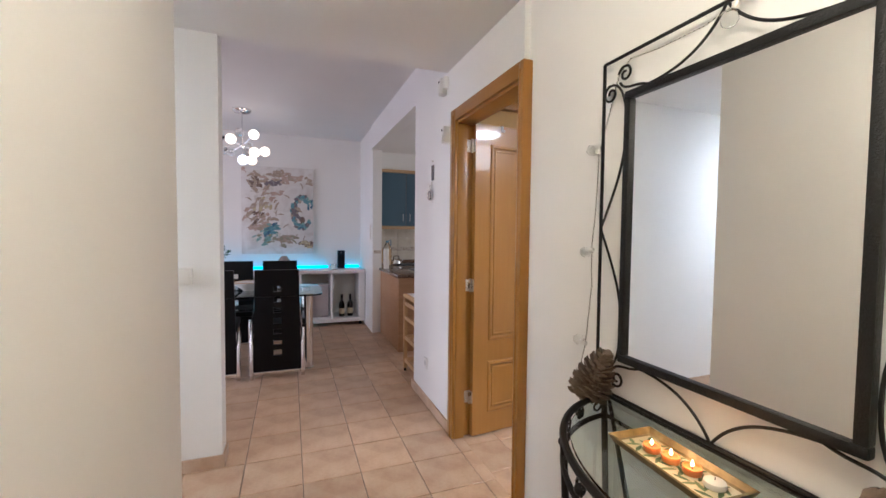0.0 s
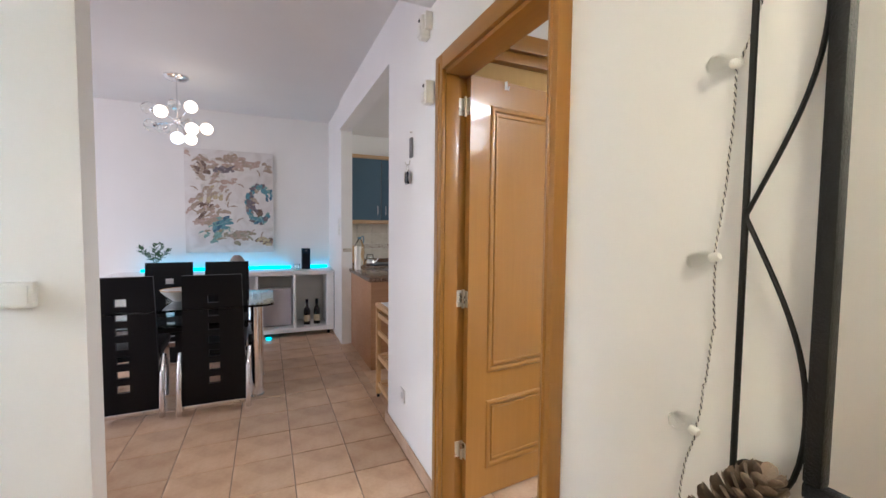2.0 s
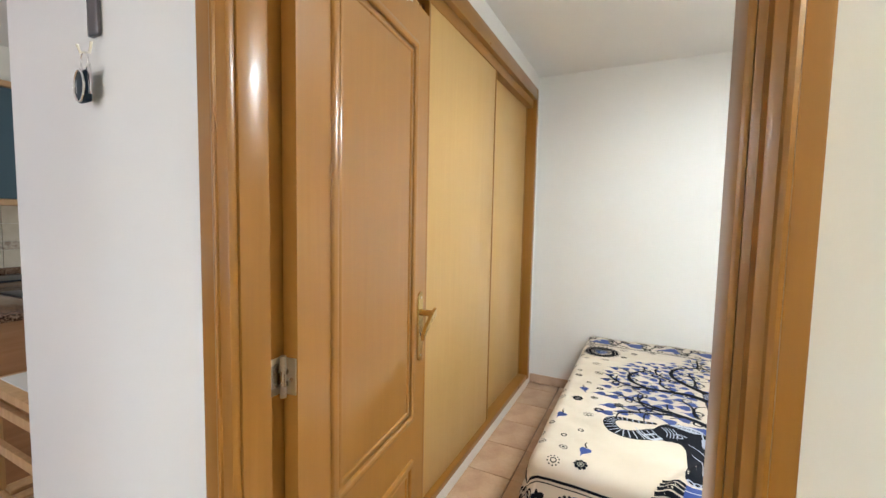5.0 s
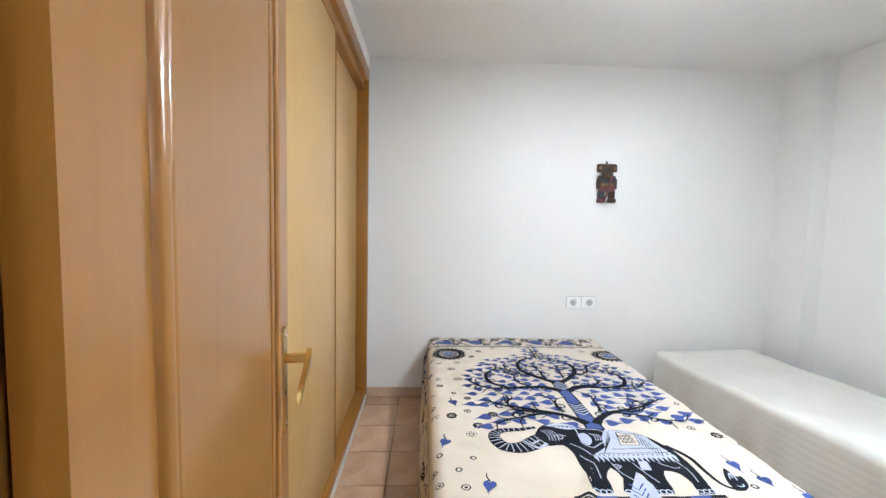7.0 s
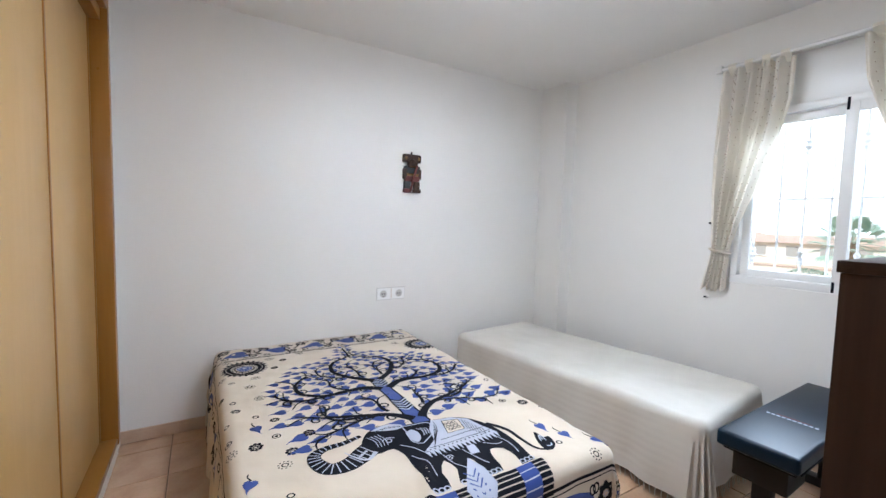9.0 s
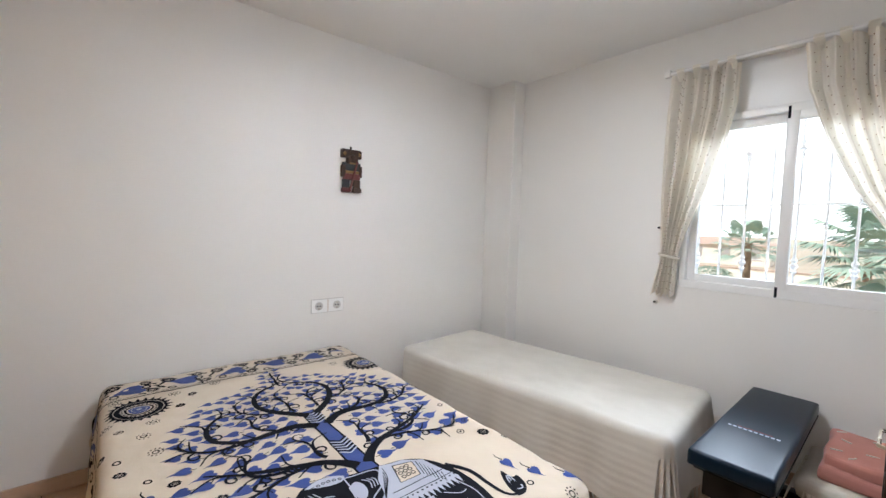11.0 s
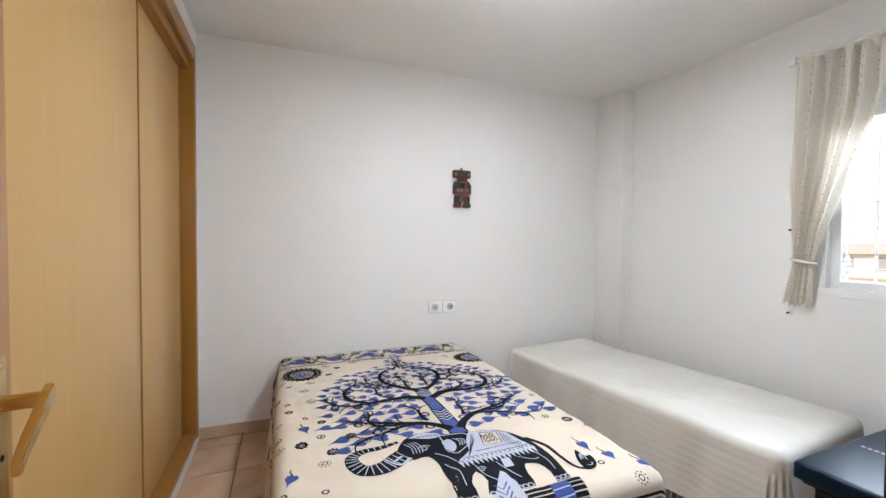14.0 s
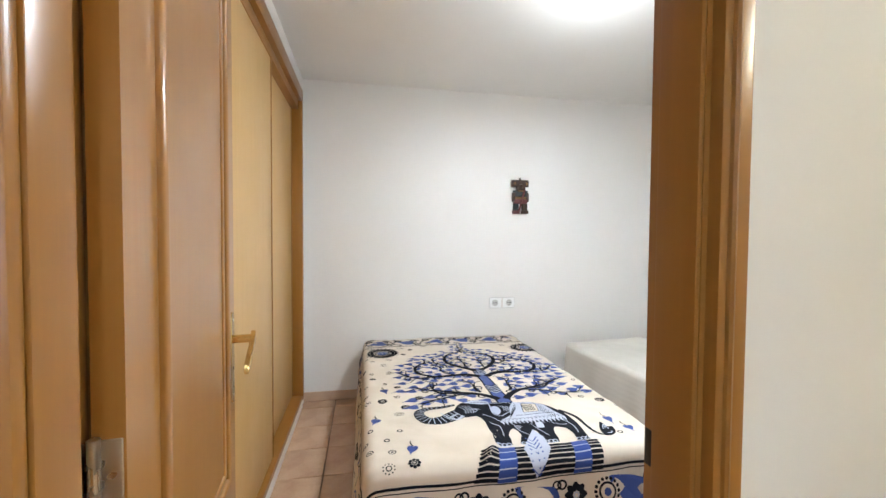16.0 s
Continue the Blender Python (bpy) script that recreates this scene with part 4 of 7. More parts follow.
def curl(p, ang, r, turn, w=0.012):
    pts = []
    c = (p[0] + r * math.cos(ang + turn * math.pi / 2), p[1] + r * math.sin(ang + turn * math.pi / 2))
    for i in range(17):
        f = i / 16
        a = ang - turn * math.pi / 2 + turn * f * 5.4
        rr = r * (1 - 0.62 * f)
        pts.append((c[0] + rr * math.cos(a), c[1] + rr * math.sin(a)))
    ribbon(INK, pts, (w, w * 0.55), 0.0032)
    fill(INK, circle(pts[-1], w * 0.55, 8), 0.0032)


def bough(p0, p1, p2, p3, w, w_end=0.009, subs=4, tip=0, seed=0):
    """A bending limb with twigs and curls; tip is the turn of a curl at its end."""
    pts = [tuple(p) for p in bez(p0, p1, p2, p3, 22)]
    ribbon(INK, pts, (w, w_end), 0.0032)
    n_ = len(pts)
    for k in range(subs):
        i = int(4 + (n_ - 6) * (k + 0.5) / subs)
        a, b = Vector(pts[i]), Vector(pts[i + 1])
        ang = math.atan2((b - a).y, (b - a).x)
        side = 1 if (k + seed) % 2 else -1
        if k % 2 == 0:
            curl(pts[i], ang + side * 0.4, 0.020 + 0.007 * rng.random(), side, 0.010)
        ln = 0.085 + 0.05 * rng.random()
        e = (a.x + ln * math.cos(ang + side * 0.75), a.y + ln * math.sin(ang + side * 0.75))
        m1 = (a.x + ln * 0.55 * math.cos(ang + side * 0.15), a.y + ln * 0.55 * math.sin(ang + side * 0.15))
        tw = [tuple(p) for p in bez(pts[i], m1, m1, e, 8)]
        ribbon(INK, tw, (0.010, 0.005), 0.0032)
        twigs.append(tw)
    twigs.append(pts[6:])
    if tip:
        a, b = Vector(pts[-2]), Vector(pts[-1])
        curl(pts[-1], math.atan2((b - a).y, (b - a).x), 0.026, tip, w_end)


for s in (-1, 1):
    f = lambda dv, u: (u, VT + s * dv)
    # the lowest pair
    bough(f(0.02, 1.45), f(0.10, 1.60), f(0.25, 1.545), f(0.43, 1.69), 0.040, 0.008, 5, seed=s)
    bough(f(0.13, 1.545), f(0.20, 1.56), f(0.31, 1.49), f(0.42, 1.466), 0.018, 0.006, 4, seed=s + 1)
    bough(f(0.08, 1.56), f(0.12, 1.62), f(0.07, 1.66), f(0.13, 1.72), 0.018, 0.007, 2, -s)
    bough(f(0.21, 1.563), f(0.30, 1.565), f(0.36, 1.62), f(0.29, 1.70), 0.018, 0.007, 3, s, seed=s)
    # the middle pair, each with a great hook
    bough(f(0.02, 1.78), f(0.12, 1.90), f(0.22, 1.77), f(0.33, 1.852), 0.040, 0.024, 3, seed=s)
    bough(f(0.33, 1.852), f(0.41, 1.915), f(0.38, 2.06), f(0.28, 2.085), 0.026, 0.008, 4, s, seed=s + 1)
    bough(f(0.27, 1.815), f(0.36, 1.80), f(0.44, 1.83), f(0.48, 1.93), 0.018, 0.006, 4, seed=s)
    bough(f(0.16, 1.845), f(0.22, 1.87), f(0.25, 1.93), f(0.20, 1.97), 0.016, 0.007, 2, s)
    # the top pair, which closes in a ring
    bough(f(0.015, 1.89), f(0.13, 1.98), f(0.21, 2.10), f(0.13, 2.22), 0.036, 0.018, 4, seed=s + 1)
    bough(f(0.13, 2.22), f(0.09, 2.27), f(0.03, 2.25), f(0.01, 2.33), 0.018, 0.007, 2, seed=s)
    bough(f(0.10, 1.985), f(0.17, 2.00), f(0.26, 2.03), f(0.24, 2.17), 0.014, 0.006, 4, seed=s)
    bough(f(0.05, 1.95), f(0.07, 2.03), f(0.03, 2.08), f(0.08, 2.14), 0.014, 0.006, 3, s)
bough((2.26, VT + 0.01), (2.32, VT + 0.04), (2.36, VT - 0.02), (2.44, VT + 0.02), 0.012, 0.005, 3)
taken = []


def leaf_ok(c, gap):
    return c[0] > 1.425 and not (abs(c[1] - VT) < 0.058 and c[0] < 1.96) and all((c[0] - t_[0]) ** 2 + (c[1] - t_[1]) ** 2 > gap ** 2 for t_ in taken)


def leaf_size(u):
    return 0.056 - 0.024 * (u - 1.42)


for tw in twigs:
    for i in range(1, len(tw), 2):
        a, b = Vector(tw[i - 1]), Vector(tw[i])
        ang = math.atan2((b - a).y, (b - a).x)
        for side in (1, -1):
            q = ang + side * (1.0 + 0.3 * rng.random())
            c = (b.x + 0.024 * math.cos(q), b.y + 0.024 * math.sin(q))
            if not leaf_ok(c, leaf_size(c[0]) * 1.12):
                continue
            taken.append(c)
            away = (1 if c[1] > VT else -1) * math.pi / 2 + 0.35 * math.sin(9 * c[0] + 7 * c[1])
            heart(BLU, c, away, leaf_size(c[0]) * rng.uniform(0.92, 1.08), lift=0.0018)
            ribbon(INK, line((b.x, b.y), c, 2), 0.0035)
for k in range(2200):
    a, r_ = rng.uniform(0, 6.283), math.sqrt(rng.random())
    c = (1.88 + 0.47 * r_ * math.cos(a), VT + 0.48 * r_ * math.sin(a))
    if not leaf_ok(c, leaf_size(c[0]) * 1.12):
        continue
    taken.append(c)
    away = (1 if c[1] > VT else -1) * math.pi / 2 + 0.35 * math.sin(9 * c[0] + 7 * c[1])
    heart(BLU, c, away, leaf_size(c[0]) * 0.98, lift=0.0018)
    ribbon(INK, line((c[0] - 0.02 * math.cos(away), c[1] - 0.02 * math.sin(away)), c, 2), 0.0035)

# the elephant, seen from its side: a runs to the tail, b runs up
def el(a, b):
    return (0.985 + b, 1.79 - a)


def els(pts, n_=4):
    return [el(p.x, p.y) for p in smooth_line(pts, n_)]


CRM = bmesh.new()
top = [(0.175, 0.315), (0.16, 0.345), (0.18, 0.40), (0.21, 0.445), (0.25, 0.468), (0.31, 0.474), (0.37, 0.445), (0.435, 0.43), (0.515, 0.42), (0.59, 0.39), (0.635, 0.34), (0.665, 0.27), (0.676, 0.19), (0.672, 0.13), (0.664, 0.08), (0.655, 0.024)]
legs = [(0.60, 0.024), (0.612, 0.075), (0.598, 0.124), (0.557, 0.142), (0.535, 0.09), (0.525, 0.03), (0.457, 0.035), (0.470, 0.09), (0.462, 0.131), (0.435, 0.09), (0.42, 0.036), (0.365, 0.04), (0.392, 0.10), (0.378, 0.16), (0.34, 0.108), (0.33, 0.036), (0.262, 0.04), (0.276, 0.123), (0.28, 0.206), (0.282, 0.27), (0.264, 0.317), (0.22, 0.31)]
fill_big(INK, els(top, 3) + els(legs, 2))
trunk_pts = smooth_line([(0.215, 0.365), (0.165, 0.335), (0.108, 0.300), (0.045, 0.295), (0.010, 0.342), (0.012, 0.392), (0.054, 0.420), (0.12, 0.424), (0.19, 0.444)], 6)
ribbon(INK, [el(p.x, p.y) for p in trunk_pts], (0.088, 0.016))
n_t = len(trunk_pts)
for i in range(4, n_t - 2, 2):
    p = trunk_pts[i]
    t_ = (trunk_pts[i + 1] - trunk_pts[i - 1]).normalized()
    w = (0.088 - 0.072 * i / n_t) * 0.42
    ribbon(PAL, [el(p.x - t_.y * w, p.y + t_.x * w), el(p.x + t_.y * w, p.y - t_.x * w)], 0.0042, 0.0028)
for k in range(4):
    p = trunk_pts[5 + k]
    fill(PAL, circle(el(p.x, p.y), 0.006, 8), 0.003)
ribbon(PAL, els([(0.205, 0.325), (0.165, 0.295), (0.13, 0.325), (0.105, 0.365)]), (0.016, 0.003), 0.003)
ribbon(INK, els([(0.655, 0.30), (0.70, 0.22), (0.705, 0.10), (0.735, 0.055), (0.765, 0.075)]), (0.020, 0.008))
fill(INK, els([(0.735, 0.045), (0.745, 0.10), (0.785, 0.165), (0.792, 0.12), (0.812, 0.115), (0.80, 0.07), (0.765, 0.042), (0.735, 0.045)], 3)[:-1])
ring_line(PAL, el(0.772, 0.075), 0.012, 0.005, 12, 0.003)
for k in range(3):
    ribbon(PAL, els([(0.762 + 0.01 * k, 0.092), (0.768 + 0.009 * k, 0.115), (0.780 + 0.004 * k, 0.135)]), 0.004, 0.003)
# saddle cloth with its square and a fringe of points
fill_big(PAL, [el(*p) for p in ((0.475, 0.424), (0.555, 0.405), (0.612, 0.365), (0.627, 0.311), (0.653, 0.225), (0.57, 0.222), (0.484, 0.224), (0.40, 0.228), (0.345, 0.235), (0.42, 0.299), (0.436, 0.365))], 0.0028)
fill_big(CRM, [el(*p) for p in ((0.508, 0.396), (0.573, 0.376), (0.560, 0.306), (0.486, 0.309))], 0.0038)
ribbon(INK, [el(*p) for p in ((0.508, 0.396), (0.573, 0.376), (0.560, 0.306), (0.486, 0.309), (0.508, 0.396))], 0.004, 0.0046)
for k in range(9):
    ring_line(INK, el(0.510 + 0.018 * (k % 3), 0.328 + 0.020 * (k // 3)), 0.007, 0.0038, 8, 0.0046)
for k in range(7):
    ribbon(INK, els([(0.475 - 0.008 * k, 0.405 - 0.016 * k), (0.470 - 0.010 * k, 0.37 - 0.016 * k), (0.455 - 0.010 * k, 0.335 - 0.014 * k)], 3), 0.0026, 0.0036)
    ribbon(INK, els([(0.585 + 0.006 * k, 0.372 - 0.016 * k), (0.578 + 0.006 * k, 0.335 - 0.014 * k), (0.57 + 0.006 * k, 0.30 - 0.012 * k)], 3), 0.0026, 0.0036)
for b_ in (0.284, 0.252):
    ribbon(INK, line(el(0.44 - (0.284 - b_) * 2, b_), el(0.632 + (0.284 - b_) * 0.5, b_), 14), 0.0034, 0.0038)
for k in range(17):
    a = 0.345 + 0.0182 * k
    fill(PAL, [el(a, 0.232), el(a + 0.018, 0.230), el(a + 0.009, 0.192)], 0.0028)
    fill(INK, circle(el(a + 0.009, 0.240), 0.004, 6), 0.0038)
fill(PAL, [el(*p) for p in ((0.494, 0.20), (0.528, 0.20), (0.516, 0.145), (0.482, 0.148))], 0.003)
# head: cap, ear, eye and tusk lines
fill_big(PAL, els([(0.232, 0.452), (0.27, 0.468), (0.31, 0.470), (0.358, 0.450), (0.342, 0.425), (0.29, 0.428), (0.232, 0.452)], 3)[:-1], 0.0028)
for k in range(6):
    ring_line(INK, el(0.256 + 0.017 * k, 0.449 - 0.004 * abs(k - 2.5)), 0.005, 0.003, 8, 0.0036)
ribbon(PAL, els([(0.352, 0.435), (0.405, 0.425), (0.456, 0.408), (0.448, 0.35), (0.400, 0.315), (0.372, 0.30), (0.345, 0.33), (0.352, 0.38), (0.352, 0.435)], 4), 0.005, 0.003)
fill(PAL, els([(0.345, 0.385), (0.375, 0.40), (0.392, 0.37), (0.385, 0.335), (0.362, 0.315), (0.345, 0.345), (0.345, 0.385)], 3)[:-1], 0.003)
for k in range(3):
    ribbon(PAL, els([(0.395 + 0.014 * k, 0.398 - 0.006 * k), (0.412 + 0.01 * k, 0.375), (0.405 + 0.01 * k, 0.345)], 4), 0.0035, 0.003)
ring_line(PAL, el(0.270, 0.365), 0.010, 0.004, 12, 0.003)
ribbon(PAL, els([(0.245, 0.372), (0.268, 0.384), (0.295, 0.372)], 4), 0.004, 0.003)
for k in range(4):
    ribbon(PAL, els([(0.205 + 0.014 * k, 0.42), (0.225 + 0.012 * k, 0.385), (0.222 + 0.012 * k, 0.345)], 4), 0.003, 0.003)
ribbon(PAL, els([(0.295, 0.325), (0.33, 0.285), (0.345, 0.24)], 4), 0.004, 0.003)
# lines on the body and toes
for q in (((0.30, 0.24), (0.325, 0.18), (0.318, 0.10)), ((0.392, 0.19), (0.40, 0.13), (0.425, 0.09)), ((0.56, 0.19), (0.60, 0.155), (0.625, 0.16)), ((0.628, 0.22), (0.645, 0.15), (0.635, 0.08)), ((0.47, 0.19), (0.485, 0.13), (0.505, 0.08))):
    ribbon(PAL, els(q), 0.0036, 0.003)
ribbon(PAL, [el(0.405 + 0.016 * (1 - i / 20) * math.cos(i * 0.55), 0.165 + 0.016 * (1 - i / 20) * math.sin(i * 0.55)) for i in range(20)], 0.0035, 0.003)
for c0 in (0.268, 0.368, 0.462, 0.603):
    for k in range(3):
        ring_line(PAL, el(c0 + 0.010 + 0.019 * k, 0.036), 0.0095, 0.0045, 10, 0.003)
# its striped platform with two blue hangings and a pendant
for k in range(7):
    b_ = 0.012 - 0.019 * k
    ribbon(INK, [el(*p) for p in line((0.195 - 0.008 * k, b_), (0.680 - 0.004 * k, b_), 40)], 0.0145)
for a0 in (0.245, 0.545):
    fill_big(BLU, [el(*p) for p in ((a0 + 0.02, 0.018), (a0 + 0.085, 0.018), (a0 + 0.062, -0.112), (a0 - 0.012, -0.112))], 0.003)
    for k in range(4):
        ribbon(PAL, line(el(a0 + 0.012 - 0.007 * k, -0.012 - 0.028 * k), el(a0 + 0.078 - 0.006 * k, -0.012 - 0.028 * k), 6), 0.004, 0.0038)
fill_big(PAL, [el(*p) for p in ((0.455, 0.135), (0.475, 0.07), (0.468, -0.01), (0.430, -0.06), (0.385, -0.108), (0.368, -0.05), (0.360, -0.002), (0.405, 0.065))], 0.0036)
for k in range(7):
    b_ = 0.07 - 0.024 * k
    ribbon(BLU, [el(0.395 - 0.004 * k, b_), el(0.415 - 0.003 * k, b_ - 0.028), el(0.445 - 0.004 * k, b_ + 0.004)], 0.005, 0.0044)

# medallions
for c in ((2.327, 0.872), (2.357, 1.905)):
    fill(BLU, circle(c, 0.038, 20))
    fill(PAL, circle(c, 0.010, 10), 0.0026)
    ring_line(PAL, c, 0.027, 0.004, 18, 0.0026)
    for r, w in ((0.047, 0.008), (0.075, 0.020), (0.093, 0.010)):
        ring_line(INK, c, r, w, 30)
    for k in range(24):
        a = 2 * math.pi * k / 24
        fill(INK, circle((c[0] + 0.059 * math.cos(a), c[1] + 0.059 * math.sin(a)), 0.005, 6))
        fill(INK, [(c[0] + r * math.cos(b), c[1] + r * math.sin(b)) for r, b in ((0.094, a - 0.12), (0.120, a), (0.094, a + 0.12))])

# borders: lines, buds and flowers along the head, the foot and the sides
for u, w in ((2.498, 0.009), (2.516, 0.004), (2.715, 0.012)):
    ribbon(INK, line((u, V0 + 0.03), (u, V1 - 0.03), 120), w)
v, k = V0 + 0.10, 0
while v < V1 - 0.05:
    heart(BLU, (2.60, v - 0.05), math.pi / 2 + 0.25 * (-1) ** k, 0.105)
    ribbon(INK, [(2.625, v + 0.075), (2.60, v + 0.10), (2.575, v + 0.095)], (0.014, 0.005))
    flower((2.652, v + 0.055), 0.036)
    flower((2.555, v + 0.125), 0.030)
    flower((2.66, v + 0.145), 0.028)
    ring_line(INK, (2.545, v + 0.05), 0.015, 0.008, 12)
    ring_line(INK, (2.61, v + 0.145), 0.015, 0.008, 12)
    for j in range(16):
        q = (rng.uniform(2.53, 2.70), v + rng.uniform(-0.07, 0.16))
        if abs(q[0] - 2.60) < 0.06 and -0.08 < q[1] - v < 0.07:
            continue
        ribbon(INK, [(q[0] - 0.008, q[1] - 0.012), q, (q[0] + 0.004, q[1] + 0.014)], (0.014, 0.006))
    v += 0.215
    k += 1
UF = BU0 - 0.09
for u in (UF, UF - 0.016):
    ribbon(INK, line((u, V0 + 0.03), (u, V1 - 0.03), 70), 0.010 if u == UF else 0.004)
v, k = V0 + 0.08, 0
while v < V1 - 0.03:
    if k % 3 == 0:
        paisley(BLU, (UF - 0.10, v), 0.9, 0.12)
        ring_line(INK, (UF - 0.05, v - 0.07), 0.016, 0.008, 12)
        fill(INK, circle((UF - 0.17, v - 0.05), 0.018, 10))
    elif k % 3 == 1:
        c = (UF - 0.085, v)
        ring_line(INK, c, 0.03, 0.008, 20)
        for j in range(16):
            a = 2 * math.pi * j / 16
            fill(INK, circle((c[0] + 0.045 * math.cos(a), c[1] + 0.045 * math.sin(a)), 0.007, 6))
        fill(BLU, circle(c, 0.014, 10))
        ring_line(INK, (UF - 0.17, v + 0.03), 0.018, 0.008, 12)
    else:
        c = (UF - 0.09, v)
        for j in range(8):
            heart(INK, (c[0] + 0.016 * math.cos(j * math.pi / 4), c[1] + 0.016 * math.sin(j * math.pi / 4)), j * math.pi / 4, 0.036, False)
        ring_line(PAL, c, 0.010, 0.005, 10, 0.003)
        ring_line(INK, (UF - 0.05, v + 0.075), 0.015, 0.007, 12)
        ring_line(INK, (UF - 0.17, v + 0.07), 0.015, 0.007, 12)
    v += 0.125
    k += 1
for u in (UF - 0.22,):
    ribbon(INK, line((u, V0 + 0.03), (u, V1 - 0.03), 70), 0.010)
for side in (BV1 + 0.10, BV0 - 0.10):
    sg = 1 if side > 1.4 else -1
    for dv in (0, 0.02):
        ribbon(INK, line((UF, side + sg * dv), (2.53, side + sg * dv), 60), 0.008 if dv == 0 else 0.004)
    u, k = UF + 0.06, 0
    while u < 2.5:
        c = (u, side + sg * 0.10)
        if k % 2:
            heart(BLU, c, 0.4, 0.07)
            heart(INK, (u + 0.03, side + sg * 0.17), -0.5, 0.045)
        else:
            flower(c, 0.042)
            heart(INK, (u, side + sg * 0.19), 0.8, 0.05)
        ring_line(INK, (u + 0.055, side + sg * 0.06), 0.014, 0.007, 10)
        u += 0.115
        k += 1

# small scattered motifs over the field
spots = []
for k in range(900):
    p = (rng.uniform(0.93, 2.51), rng.uniform(BV0 - 0.02, BV1 + 0.05))
    if ((p[0] - 1.93) / 0.58) ** 2 + ((p[1] - VT) / 0.53) ** 2 < 1 or 0.85 < p[0] < 1.46 and 0.98 < p[1] < 1.82:
        continue
    if any(math.hypot(p[0] - c[0], p[1] - c[1]) < 0.13 for c in ((2.327, 0.872), (2.357, 1.905))) or any(math.hypot(p[0] - q[0], p[1] - q[1]) < 0.078 for q in spots):
        continue
    spots.append(p)
for i, p in enumerate(spots):
    j = i % 5
    if j == 0:
        flower(p, 0.021 if p[0] > 1.6 else 0.027)
    elif j == 1:
        fill(INK, circle(p, 0.006, 8))
        ring_line(INK, p, 0.014, 0.004, 14)
    elif j == 2 and p[0] < 1.75:
        heart(BLU, p, math.pi + rng.uniform(-0.4, 0.4), 0.045)
        ribbon(INK, [(p[0] + 0.004, p[1]), (p[0] + 0.03, p[1] + 0.008), (p[0] + 0.045, p[1] + 0.004)], (0.006, 0.003))
    elif j == 3:
        ring_line(INK, p, 0.010, 0.005, 12)
    else:
        for m_ in range(10):
            a = m_ * 0.6283
            fill(INK, circle((p[0] + 0.021 * math.cos(a), p[1] + 0.021 * math.sin(a)), 0.0035, 5))
        ring_line(INK, p, 0.010, 0.004, 12)
for nm, bm, mt, lb in (("black_print", INK, M_INK, "black printed pattern"), ("blue_print", BLU, M_INDIGO, "blue printed leaves and trunk"), ("pale_print", PAL, M_PALE, "pale printed ornament"), ("saddle_print", CRM, M_BEDSHEET, "cream panel of the printed saddle")):
    bm.normal_update()
    for f_ in bm.faces:
        mid = f_.calc_center_median()
        away = Vector((mid.x - 1.85, mid.y - 1.42, (mid.z - 0.1) * 12 if mid.z > 0.45 else 0))
        if f_.normal.dot(away) < 0:
            f_.normal_flip()
    ob = tagged(part(nm, bm, mt, cover, lb, smooth=False), kind="stuff")
    ob.matrix_parent_inverse = cinv

# ---- bedroom: single bed under a white ribbed throw ----
B2L, B2W, B2Z = 1.70, 0.735, 0.412
bed2 = thing("bed", "low single bed under an off-white throw", "bed", (0.928, 0.188, 0), 6.0)
part("mattress", B(0.02, B2L, -B2W, -0.02, 0.2, B2Z - 0.012, 0.04, 3), M_BLANKET, bed2)
part("bed_base", B(0.05, B2L, -B2W + 0.02, -0.04, 0.1, 0.198, 0.01), M_INK, bed2)
for x in (0.1, B2L - 0.1):
    for y in (-0.1, -B2W + 0.1):
        part("leg", L([(0, 0.002), (0.02, 0.002), (0.024, 0.1), (0, 0.1)], (x, y, 0), 10), M_INK, bed2)
throw = thing("throw", "off-white ribbed cotton throw with fringed hem over the bed", "throw", (0.928, 0.188, 0), 6.0)


def thrown(u, v):
    """The throw in the bed's own metres: u along it from the foot, v across from its outer side."""
    cu, cv = min(max(u, 0.03), B2L), min(max(v, -B2W), -0.03)
    du, dv = u - cu, v - cv
    d = math.hypot(du, dv)
    r = 0.045
    sag = 0.006 * noise.noise(Vector((u * 3, v * 3, 9))) + 0.0025 * noise.noise(Vector((u * 11, v * 11, 2))) - 0.008 * math.exp(-((u - 1.3) / 0.3) ** 2)
    if d < 1e-6:
        return Vector((u, v, B2Z + sag))
    nx, ny = du / d, dv / d
    if d < r * 1.5708:
        a = d / r
        off, z = r * math.sin(a), B2Z - r * (1 - math.cos(a))
    else:
        drop = d - r * 1.5708
        along = u * abs(ny) + v * abs(nx) + (0.2 * math.atan2(ny, nx) if nx * ny else 0)
        f = min(1, drop / 0.25)
        rib = 0.0013 * abs(math.sin(drop * math.pi / 0.036))
        wave = f * (0.014 * math.sin(along * 12) + 0.007 * math.sin(along * 31 + 1) + 0.02 * (abs(nx * ny) * 2) * math.sin(14 * math.atan2(ny, nx)))
        off, z = r + 0.09 * drop + wave + rib, B2Z - r - drop * 0.98
    return Vector((cu + nx * off, cv + ny * off, max(z + sag * max(0, 1 - d * 8), 0.01)))


bm = bmesh.new()
NU, NV = 130, 120
u0, u1, v0, v1 = -0.33, B2L + 0.02, -B2W - 0.02, 0.37
g = [[bm.verts.new(thrown(u0 + (u1 - u0) * i / NU, v0 + (v1 - v0) * j / NV)) for j in range(NV + 1)] for i in range(NU + 1)]
for i in range(NU):
    for j in range(NV):
        bm.faces.new((g[i][j], g[i + 1][j], g[i + 1][j + 1], g[i][j + 1]))
part("cloth", bm, M_BLANKET, throw)
bm = bmesh.new()
